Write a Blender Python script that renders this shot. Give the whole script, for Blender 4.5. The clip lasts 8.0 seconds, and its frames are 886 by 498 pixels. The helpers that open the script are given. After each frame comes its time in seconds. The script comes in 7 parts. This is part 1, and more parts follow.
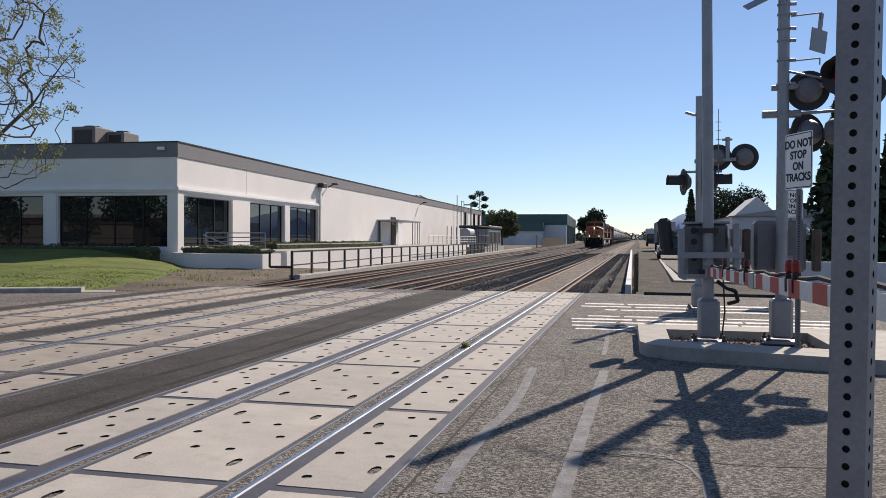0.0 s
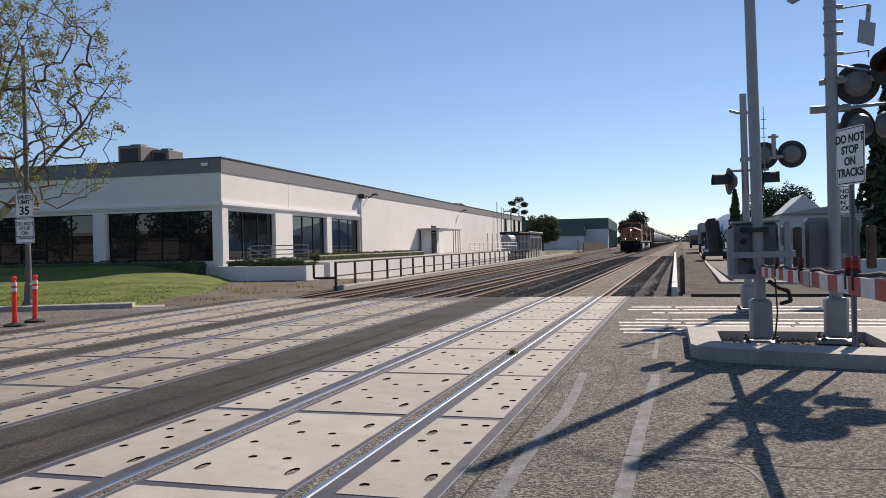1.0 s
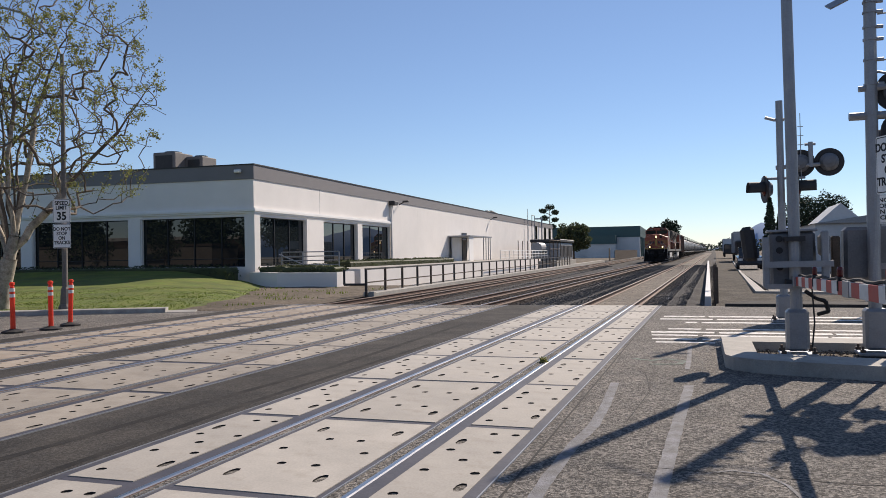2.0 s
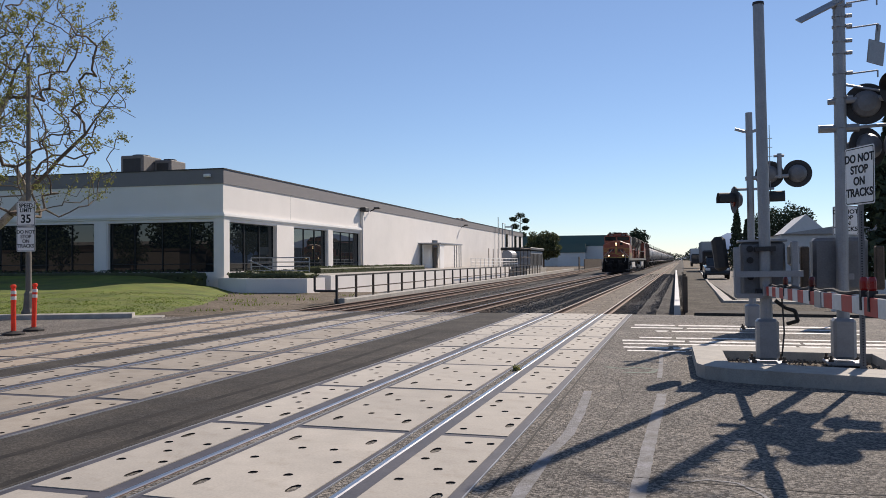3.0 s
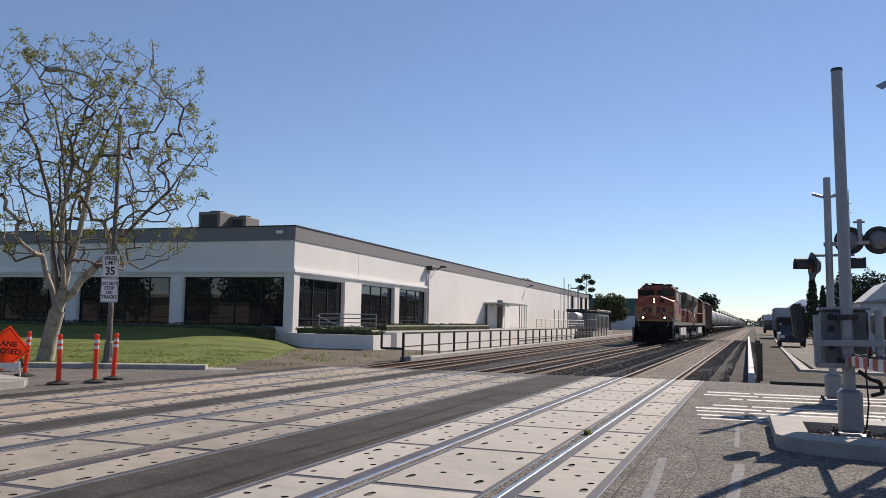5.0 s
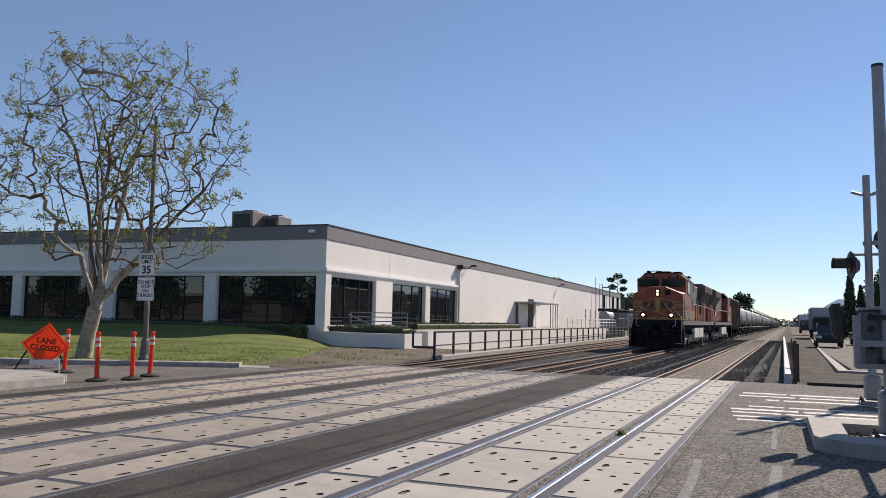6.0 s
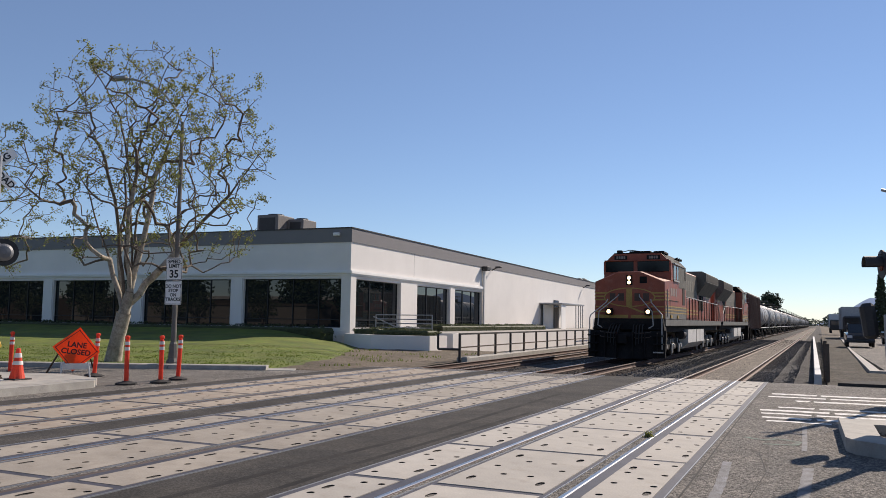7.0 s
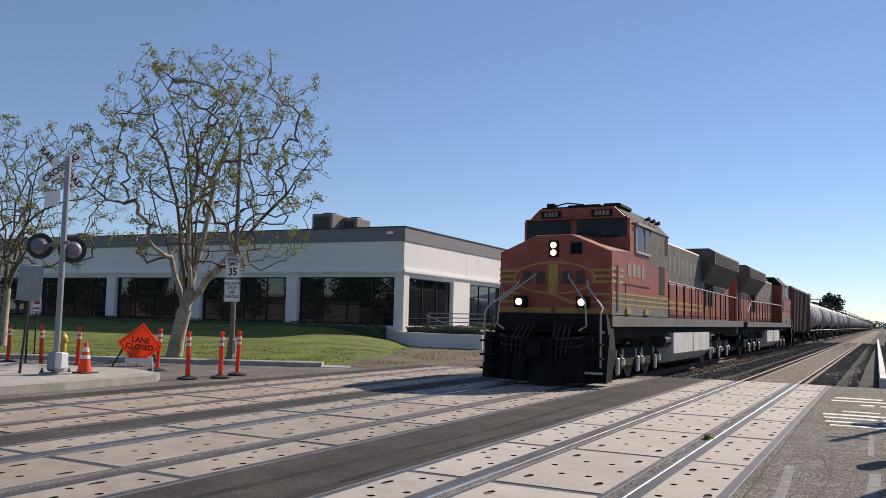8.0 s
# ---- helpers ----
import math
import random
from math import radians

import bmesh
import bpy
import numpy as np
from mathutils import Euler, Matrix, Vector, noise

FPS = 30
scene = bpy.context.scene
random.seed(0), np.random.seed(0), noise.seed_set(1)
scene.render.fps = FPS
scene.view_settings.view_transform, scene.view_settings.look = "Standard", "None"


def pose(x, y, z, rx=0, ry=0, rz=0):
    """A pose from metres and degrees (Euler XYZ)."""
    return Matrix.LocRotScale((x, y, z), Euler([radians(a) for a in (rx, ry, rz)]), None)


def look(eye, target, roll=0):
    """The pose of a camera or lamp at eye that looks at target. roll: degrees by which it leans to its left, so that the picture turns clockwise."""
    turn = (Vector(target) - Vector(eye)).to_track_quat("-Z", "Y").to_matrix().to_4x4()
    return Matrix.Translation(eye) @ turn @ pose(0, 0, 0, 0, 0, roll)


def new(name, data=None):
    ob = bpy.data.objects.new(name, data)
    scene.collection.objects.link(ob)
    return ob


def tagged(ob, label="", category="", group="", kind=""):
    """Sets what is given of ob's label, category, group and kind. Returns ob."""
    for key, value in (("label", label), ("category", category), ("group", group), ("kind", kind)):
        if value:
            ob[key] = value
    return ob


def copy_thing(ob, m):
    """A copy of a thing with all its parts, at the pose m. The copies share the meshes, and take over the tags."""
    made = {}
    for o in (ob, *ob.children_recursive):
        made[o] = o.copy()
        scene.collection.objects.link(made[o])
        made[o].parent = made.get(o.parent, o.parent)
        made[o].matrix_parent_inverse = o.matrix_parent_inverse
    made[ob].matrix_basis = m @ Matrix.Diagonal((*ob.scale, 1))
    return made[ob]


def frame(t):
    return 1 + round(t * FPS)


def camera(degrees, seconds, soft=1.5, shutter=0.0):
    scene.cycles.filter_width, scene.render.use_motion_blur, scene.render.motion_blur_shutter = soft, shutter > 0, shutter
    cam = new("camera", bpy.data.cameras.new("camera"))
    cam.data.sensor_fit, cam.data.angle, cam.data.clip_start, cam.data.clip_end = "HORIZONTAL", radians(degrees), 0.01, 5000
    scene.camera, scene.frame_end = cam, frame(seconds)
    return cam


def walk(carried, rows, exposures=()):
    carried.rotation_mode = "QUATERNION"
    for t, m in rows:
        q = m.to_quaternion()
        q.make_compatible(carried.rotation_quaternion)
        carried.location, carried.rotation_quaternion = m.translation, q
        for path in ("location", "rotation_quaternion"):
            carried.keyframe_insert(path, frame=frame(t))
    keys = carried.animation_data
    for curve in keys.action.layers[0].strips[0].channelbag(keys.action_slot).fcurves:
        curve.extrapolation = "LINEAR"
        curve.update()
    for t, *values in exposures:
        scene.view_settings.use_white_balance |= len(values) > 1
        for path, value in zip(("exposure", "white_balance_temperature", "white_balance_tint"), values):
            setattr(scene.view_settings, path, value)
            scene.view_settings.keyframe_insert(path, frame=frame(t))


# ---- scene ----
cam = camera(57.11, 8.0, soft=0.8)
PATH = [
    (0.0, pose(0.008, 0.000, 1.637, 89.22, -0.26, 13.11)),
    (0.5, pose(-0.006, -0.002, 1.631, 89.77, 0.39, 14.52)),
    (1.0, pose(-0.060, -0.025, 1.629, 89.79, 1.29, 15.94)),
    (1.5, pose(-0.035, -0.012, 1.630, 89.88, 1.06, 17.34)),
    (1.7, pose(-0.047, -0.001, 1.630, 90.21, 0.99, 18.13)),
    (2.8, pose(-0.132, 0.060, 1.624, 90.47, 0.45, 16.65)),
    (3.0, pose(-0.142, 0.062, 1.624, 90.83, 0.42, 15.97)),
    (3.5, pose(-0.179, 0.009, 1.630, 92.08, 1.28, 18.22)),
    (4.0, pose(-0.181, -0.030, 1.620, 93.22, 0.45, 19.83)),
    (4.2, pose(-0.187, -0.046, 1.622, 93.51, 0.16, 20.25)),
    (5.3, pose(-0.220, -0.129, 1.629, 95.26, -1.43, 20.68)),
    (5.5, pose(-0.223, -0.140, 1.630, 95.27, -1.45, 21.35)),
    (6.0, pose(-0.245, -0.126, 1.629, 94.86, -1.15, 22.57)),
    (6.5, pose(-0.256, -0.139, 1.635, 94.83, -0.84, 23.78)),
    (7.0, pose(-0.246, -0.135, 1.638, 94.95, -0.80, 24.31)),
    (7.5, pose(-0.260, -0.152, 1.631, 94.82, -0.90, 25.06)),
    (8.0, pose(-0.286, -0.217, 1.633, 94.81, -1.29, 27.91)),
]
walk(cam, PATH, [(0.0, 0.1, 7080, 16), (8.0, 0.1, 7080, 16)])

# ---- world and sun ----
SUN_AZ, SUN_EL = radians(19.6), radians(35.2)
world = bpy.data.worlds.new("sky")
scene.world = world
world.use_nodes = True
wn, wl = world.node_tree.nodes, world.node_tree.links
sky = wn.new("ShaderNodeTexSky")
sky.sky_type, sky.sun_disc = "NISHITA", False
sky.sun_elevation, sky.sun_rotation = SUN_EL, SUN_AZ
sky.air_density, sky.dust_density, sky.ozone_density, sky.altitude = 1.05, 0.0, 6.0, 1500
wn["Background"].inputs["Strength"].default_value = 0.111
# thin even haze over the clear sky
haze = wn.new("ShaderNodeMix")
haze.data_type = "RGBA"
haze.inputs[0].default_value, haze.inputs[7].default_value = 0.16, (2.7, 3.7, 5.4, 1)
wl.new(sky.outputs[0], haze.inputs[6])
wl.new(haze.outputs[2], wn["Background"].inputs["Color"])
sun = new("sun", bpy.data.lights.new("sun", "SUN"))
sun.data.energy, sun.data.angle, sun.data.color = 5.2, radians(0.55), (1.0, 0.94, 0.84)
to_sun = Vector((math.sin(SUN_AZ) * math.cos(SUN_EL), math.cos(SUN_AZ) * math.cos(SUN_EL), math.sin(SUN_EL)))
sun.matrix_basis = look(to_sun * 60, (0, 0, 0))


# ---- materials ----
def mat(name, col, rough=0.7, metal=0.0, var=0.25, scale=3.0, fine=60.0, bump=0.2, depth=0.01, alt=None, alt_at=(0.5, 0.7),
        spec=0.5, rand=0.0, glow=None, island=False, stretch=(1, 1, 1), thin=0.0, cells=None):
    """A surface with stains at a large scale, grain at a small one, and relief."""
    m = bpy.data.materials.new(name)
    m.use_nodes = True
    n, l = m.node_tree.nodes, m.node_tree.links
    p = n["Principled BSDF"]
    p.inputs["Roughness"].default_value, p.inputs["Metallic"].default_value = rough, metal
    p.inputs["Specular IOR Level"].default_value = spec
    tc = n.new("ShaderNodeTexCoord")
    mp = n.new("ShaderNodeMapping")
    mp.inputs["Scale"].default_value = stretch
    l.new(tc.outputs["Object"], mp.inputs["Vector"])
    big, small = n.new("ShaderNodeTexNoise"), n.new("ShaderNodeTexNoise")
    for tex, sc, de in ((big, scale, 5), (small, fine, 4)):
        tex.inputs["Scale"].default_value, tex.inputs["Detail"].default_value = sc, de
        tex.inputs["Roughness"].default_value = 0.62
        l.new(mp.outputs[0], tex.inputs["Vector"])
    ramp = n.new("ShaderNodeMapRange")
    ramp.inputs["From Min"].default_value, ramp.inputs["From Max"].default_value = 0.3, 0.7
    ramp.inputs["To Min"].default_value, ramp.inputs["To Max"].default_value = 1 - var, 1 + var
    l.new(big.outputs["Fac"], ramp.inputs["Value"])
    ramp2 = n.new("ShaderNodeMapRange")
    ramp2.inputs["From Min"].default_value, ramp2.inputs["From Max"].default_value = 0.3, 0.7
    ramp2.inputs["To Min"].default_value, ramp2.inputs["To Max"].default_value = 1 - var * 0.7, 1 + var * 0.7
    l.new(small.outputs["Fac"], ramp2.inputs["Value"])
    mul = n.new("ShaderNodeMath")
    mul.operation = "MULTIPLY"
    l.new(ramp.outputs[0], mul.inputs[0])
    l.new(ramp2.outputs[0], mul.inputs[1])
    fac = mul.outputs[0]
    if rand or island:
        src = n.new("ShaderNodeNewGeometry").outputs["Random Per Island"] if island else n.new("ShaderNodeObjectInfo").outputs["Random"]
        rr = n.new("ShaderNodeMapRange")
        rr.inputs["To Min"].default_value, rr.inputs["To Max"].default_value = 1 - (rand or 0.3), 1 + (rand or 0.3)
        l.new(src, rr.inputs["Value"])
        m2 = n.new("ShaderNodeMath")
        m2.operation = "MULTIPLY"
        l.new(fac, m2.inputs[0])
        l.new(rr.outputs[0], m2.inputs[1])
        fac = m2.outputs[0]
    base = n.new("ShaderNodeRGB").outputs[0]
    base.default_value = (*col, 1)
    if alt:
        third = n.new("ShaderNodeTexNoise")
        third.inputs["Scale"].default_value, third.inputs["Detail"].default_value = scale * 2.3, 7
        third.inputs["Roughness"].default_value = 0.7
        l.new(mp.outputs[0], third.inputs["Vector"])
        ra = n.new("ShaderNodeMapRange")
        ra.inputs["From Min"].default_value, ra.inputs["From Max"].default_value = alt_at
        l.new(third.outputs["Fac"], ra.inputs["Value"])
        mx = n.new("ShaderNodeMix")
        mx.data_type = "RGBA"
        mx.inputs[6].default_value, mx.inputs[7].default_value = (*col, 1), (*alt, 1)
        l.new(ra.outputs[0], mx.inputs[0])
        base = mx.outputs[2]
    if cells:
        vo = n.new("ShaderNodeTexVoronoi")
        vo.inputs["Scale"].default_value = cells[0]
        l.new(mp.outputs[0], vo.inputs["Vector"])
        sp = n.new("ShaderNodeSeparateColor")
        l.new(vo.outputs["Color"], sp.inputs[0])
        cr = n.new("ShaderNodeMapRange")
        cr.inputs["From Min"].default_value = 0.25
        cr.inputs["To Min"].default_value, cr.inputs["To Max"].default_value = 1 - cells[1] * 0.6, 1 + cells[1]
        l.new(sp.outputs[0], cr.inputs["Value"])
        m3 = n.new("ShaderNodeMath")
        m3.operation = "MULTIPLY"
        l.new(fac, m3.inputs[0])
        l.new(cr.outputs[0], m3.inputs[1])
        fac = m3.outputs[0]
    vm = n.new("ShaderNodeVectorMath")
    vm.operation = "SCALE"
    l.new(base, vm.inputs[0])
    l.new(fac, vm.inputs["Scale"])
    l.new(vm.outputs[0], p.inputs["Base Color"])
    if bump:
        bp = n.new("ShaderNodeBump")
        bp.inputs["Strength"].default_value, bp.inputs["Distance"].default_value = bump, depth
        l.new(small.outputs["Fac"], bp.inputs["Height"])
        l.new(bp.outputs[0], p.inputs["Normal"])
    rg = n.new("ShaderNodeMapRange")
    rg.inputs["To Min"].default_value, rg.inputs["To Max"].default_value = max(rough - 0.12, 0.0), min(rough + min(0.12, rough * 0.5), 1)
    l.new(big.outputs["Fac"], rg.inputs["Value"])
    l.new(rg.outputs[0], p.inputs["Roughness"])
    if thin:
        tl, ms = n.new("ShaderNodeBsdfTranslucent"), n.new("ShaderNodeMixShader")
        ms.inputs[0].default_value = thin
        l.new(vm.outputs[0], tl.inputs["Color"])
        l.new(p.outputs[0], ms.inputs[1])
        l.new(tl.outputs[0], ms.inputs[2])
        l.new(ms.outputs[0], n["Material Output"].inputs["Surface"])
    if glow:
        p.inputs["Emission Color"].default_value = (*glow[:3], 1)
        p.inputs["Emission Strength"].default_value = glow[3]
    return m


ASPHALT = mat("asphalt", (0.152, 0.139, 0.124), 0.9, var=0.28, scale=0.5, fine=55, bump=1.0, depth=0.025, alt=(0.215, 0.192, 0.166), alt_at=(0.46, 0.75), spec=0.3, cells=(48, 0.9))
ASPHALT_DARK = mat("dark asphalt", (0.052, 0.049, 0.046), 0.9, var=0.3, scale=0.45, fine=90, bump=0.5, depth=0.008, alt=(0.085, 0.077, 0.068), alt_at=(0.42, 0.72), cells=(60, 0.4), spec=0.12)
CONCRETE = mat("panel concrete", (0.405, 0.372, 0.325), 0.8, var=0.14, scale=1.3, fine=50, bump=0.25, depth=0.004, alt=(0.31, 0.27, 0.22), alt_at=(0.52, 0.8), rand=0.08)
CONCRETE_DIRTY = mat("dirty panel concrete", (0.33, 0.29, 0.24), 0.8, var=0.18, scale=1.1, fine=50, bump=0.25, depth=0.004, alt=(0.24, 0.20, 0.155), alt_at=(0.46, 0.78), rand=0.1)
CONCRETE_RUST = mat("rust-stained panel concrete", (0.34, 0.285, 0.225), 0.8, var=0.18, scale=1.3, fine=50, bump=0.25, depth=0.004, alt=(0.28, 0.20, 0.14), alt_at=(0.45, 0.8), rand=0.08)
KERB = mat("kerb concrete", (0.36, 0.34, 0.305), 0.85, var=0.2, scale=2.0, fine=60, bump=0.4, depth=0.006, alt=(0.28, 0.27, 0.25))
STEEL_EDGE = mat("blue-grey steel edging", (0.058, 0.056, 0.068), 0.6, 0.0, var=0.3, scale=2, fine=40, bump=0.1)
RUBBER_OLD = mat("dusty rubber", (0.026, 0.023, 0.021), 0.9, var=0.35, scale=4, fine=60, bump=0.6, depth=0.02, alt=(0.055, 0.046, 0.037), alt_at=(0.5, 0.7), cells=(70, 0.6), spec=0.12)
FINE_BALLAST = mat("pale dusty fine ballast", (0.235, 0.205, 0.17), 0.95, var=0.25, scale=1.2, fine=30, bump=0.8, depth=0.03, alt=(0.15, 0.13, 0.11), alt_at=(0.4, 0.65), cells=(24, 0.5), spec=0.12)
# near-black base colour that carries the shade inside holes; cracks share it
HOLE = mat("near-black for hole shade, beds and cracks", (0.018, 0.016, 0.014), 0.9, var=0.3, bump=0)
RAIL_TOP = mat("polished rail steel", (0.5, 0.48, 0.46), 0.3, 1.0, var=0.12, scale=4, fine=80, bump=0.02, stretch=(8, 0.3, 1))
RAIL_SIDE = mat("rusty rail steel", (0.10, 0.055, 0.04), 0.8, 0.2, var=0.3, scale=5, fine=60, bump=0.3)
RAIL_DULL = mat("dull brown rail head", (0.09, 0.064, 0.05), 0.6, 0.2, var=0.25, scale=5, fine=60, bump=0.1)
TIE = mat("weathered tie", (0.062, 0.048, 0.039), 0.9, var=0.2, scale=3, fine=40, bump=0.3, rand=0.15, spec=0.12)
TRACK_DUST = mat("rusty brown track bed", (0.058, 0.044, 0.036), 0.95, var=0.3, scale=0.8, fine=22, bump=1.0, depth=0.05, alt=(0.036, 0.028, 0.024), alt_at=(0.4, 0.65), cells=(18, 0.6), spec=0.12)
STONE_BROWN = mat("rust-stained ballast stone", (0.072, 0.055, 0.046), 0.9, var=0.25, scale=9, fine=40, bump=0.2, island=True, rand=0.35, spec=0.12)
BALLAST = mat("ballast bed", (0.075, 0.071, 0.068), 0.95, var=0.3, scale=0.6, fine=22, bump=1.0, depth=0.05, alt=(0.065, 0.058, 0.053), cells=(16, 0.6), spec=0.12)
STONE = mat("ballast stone", (0.115, 0.11, 0.105), 0.9, var=0.25, scale=9, fine=40, bump=0.2, island=True, rand=0.35, spec=0.12)
DIRT = mat("dry earth", (0.165, 0.135, 0.105), 0.95, var=0.25, scale=0.35, fine=18, bump=0.7, depth=0.04, alt=(0.11, 0.098, 0.07), alt_at=(0.45, 0.7), cells=(14, 0.35), spec=0.12)
GRAVEL = mat("dark gravelly earth", (0.098, 0.085, 0.07), 0.95, var=0.35, scale=0.6, fine=22, bump=0.9, depth=0.05, alt=(0.062, 0.056, 0.044), alt_at=(0.42, 0.66), cells=(20, 0.5), spec=0.12)
GRASS = mat("lawn", (0.092, 0.132, 0.012), 0.9, var=0.42, scale=0.5, fine=14, bump=0.8, depth=0.05, alt=(0.14, 0.145, 0.022), alt_at=(0.42, 0.7))
BLADE = mat("grass blade", (0.105, 0.15, 0.014), 0.8, thin=0.4, var=0.2, scale=0.5, fine=8, bump=0, island=True, rand=0.35)
STUCCO = mat("warm white stucco", (0.79, 0.755, 0.715), 0.9, var=0.05, scale=0.35, fine=30, bump=0.25, depth=0.006)
STUCCO_GREY = mat("grey stucco band", (0.205, 0.198, 0.205), 0.9, var=0.06, scale=0.4, fine=30, bump=0.25, depth=0.006)
TRIM = mat("white painted trim", (0.80, 0.79, 0.77), 0.75, var=0.05, scale=0.6, fine=30, bump=0.1)
ROOFING = mat("flat roofing", (0.35, 0.34, 0.33), 0.9, var=0.2, scale=0.4, fine=10, bump=0.2)
GLAZING = mat("dark tinted glazing", (0.012, 0.016, 0.018), 0.012, 0.0, var=0.1, scale=0.5, fine=2, bump=0, spec=0.7)
MULLION = mat("black aluminium mullion", (0.022, 0.022, 0.024), 0.45, 0.4, var=0.1, bump=0)
METAL_GREY = mat("galvanized steel", (0.30, 0.31, 0.325), 0.5, 0.55, var=0.12, scale=4, fine=50, bump=0.08)
POST_STEEL = mat("dull galvanized post", (0.27, 0.275, 0.285), 0.6, 0.4, var=0.15, scale=9, fine=120, bump=0.05)
UNIT_GREY = mat("weathered brown-grey casing", (0.15, 0.14, 0.135), 0.7, 0.1, var=0.15, scale=2, fine=20, bump=0.05)
METAL_DARK = mat("dark painted steel", (0.035, 0.034, 0.035), 0.6, 0.2, var=0.25, scale=3, fine=30, bump=0.1)
METAL_RUST = mat("weathered brown steel", (0.10, 0.075, 0.058), 0.75, 0.3, var=0.3, scale=4, fine=40, bump=0.2)
WHITE_PAINT = mat("worn white road paint", (0.72, 0.70, 0.66), 0.8, var=0.12, scale=3, fine=60, bump=0.2, alt=(0.33, 0.31, 0.28), alt_at=(0.48, 0.62))
FADED_PAINT = mat("faded road paint", (0.22, 0.22, 0.235), 0.85, var=0.2, scale=3, fine=60, bump=0.5, depth=0.02, alt=(0.13, 0.125, 0.12), alt_at=(0.35, 0.65))


# ---- mesh helpers ----
def box(bm, x0, x1, y0, y1, z0, z1, bev=0.0):
    ge = bmesh.ops.create_cube(bm, size=1.0, matrix=Matrix.Translation(((x0 + x1) / 2, (y0 + y1) / 2, (z0 + z1) / 2)) @ Matrix.Diagonal((x1 - x0, y1 - y0, z1 - z0, 1)))
    if bev:
        es = list({e for v in ge["verts"] for e in v.link_edges})
        bmesh.ops.bevel(bm, geom=es, offset=bev, segments=1, affect="EDGES", profile=0.5)


def tube(bm, a, b, r0, r1=None, seg=10, cap=True):
    a, b = Vector(a), Vector(b)
    d = b - a
    m = Matrix.Translation((a + b) / 2) @ d.to_track_quat("Z", "Y").to_matrix().to_4x4()
    bmesh.ops.create_cone(bm, cap_ends=cap, segments=seg, radius1=r0, radius2=r0 if r1 is None else r1, depth=d.length, matrix=m)


def pipe(bm, pts, r, seg=8):
    for a, b in zip(pts, pts[1:]):
        tube(bm, a, b, r, r, seg)


def lathe(bm, prof, m=None, seg=16):
    """prof: (radius, height) pairs, turned about z, set at m."""
    m = m or Matrix()
    rings = []
    for r, z in prof:
        rings.append([bm.verts.new(m @ Vector((r * math.cos(2 * math.pi * i / seg), r * math.sin(2 * math.pi * i / seg), z))) for i in range(seg)])
    for p, q in zip(rings, rings[1:]):
        for i in range(seg):
            bm.faces.new((p[i], p[(i + 1) % seg], q[(i + 1) % seg], q[i]))
    bm.faces.new(rings[0][::-1])
    bm.faces.new(rings[-1])


def prism(bm, outline, axis, a, b):
    """outline in the two other axes, pushed from a to b along axis (0, 1 or 2)."""
    def at(u, v, w):
        return {0: (w, u, v), 1: (u, w, v), 2: (u, v, w)}[axis]
    lo = [bm.verts.new(at(u, v, a)) for u, v in outline]
    hi = [bm.verts.new(at(u, v, b)) for u, v in outline]
    n = len(outline)
    bm.faces.new(lo)
    bm.faces.new(hi[::-1])
    for i in range(n):
        bm.faces.new((lo[i], hi[i], hi[(i + 1) % n], lo[(i + 1) % n]))
    bmesh.ops.recalc_face_normals(bm, faces=bm.faces)


def shape(*boxes, bev=0.0):
    bm = bmesh.new()
    for b in boxes:
        box(bm, *b, bev=bev)
    return bm


def part(name, bm, material, parent=None, label="", smooth=False):
    me = bpy.data.meshes.new(name)
    bm.to_mesh(me)
    bm.free()
    for m in (material if isinstance(material, (list, tuple)) else (material,)):
        me.materials.append(m)
    if smooth:
        me.shade_smooth()
    ob = new(name, me)
    if parent:
        ob.parent = parent
    if label:
        ob["label"] = label
    return ob


def thing(name, label, category, m=None, group="", kind=""):
    ob = tagged(new(name), label, category, group, kind)
    ob.empty_display_size = 0.2
    if m:
        ob.matrix_basis = m
    return ob


def raw(name, verts, faces, material, parent=None, smooth=False):
    me = bpy.data.meshes.new(name)
    me.from_pydata(verts, [], faces)
    me.materials.append(material)
    if smooth:
        me.shade_smooth()
    ob = new(name, me)
    if parent:
        ob.parent = parent
    return ob


def letters(name, words, size, m, material, parent, gap=1.0):
    """Words as a thin mesh of the built-in font, centred."""
    cu = bpy.data.curves.new(name, "FONT")
    cu.body, cu.size, cu.align_x, cu.align_y, cu.extrude, cu.space_line, cu.offset = words, size, "CENTER", "CENTER", 0.002, gap, size * 0.028
    tmp = bpy.data.objects.new(name, cu)
    me = bpy.data.meshes.new_from_object(tmp)
    bpy.data.objects.remove(tmp)
    me.materials.clear()
    me.materials.append(material)
    ob = new(name, me)
    ob.parent, ob.matrix_basis = parent, m
    return ob


# ---- ground ----
TRACKS = (-3.08, -7.75, -11.75)
END = 24.9          # where the crossing ends and the open track begins
TURN = 0.0075       # the tracks lean a little to the east of north
SLANT = -0.0295     # the third track drifts off from the other two
TURNED = Matrix.Translation((0, 20, 0)) @ Matrix.Rotation(-TURN, 4, "Z") @ Matrix.Translation((0, -20, 0))


def lawn_edge(y):
    """Where the lawn gives way to bare earth."""
    return -15.9 - 0.33 * max(y - 22, 0) - 0.15 * max(y - 29, 0)


def kerb_y(x):
    """The street kerb runs aslant to the tracks."""
    return max(21.1 + 0.45 * (x + 15.0), 3.0)


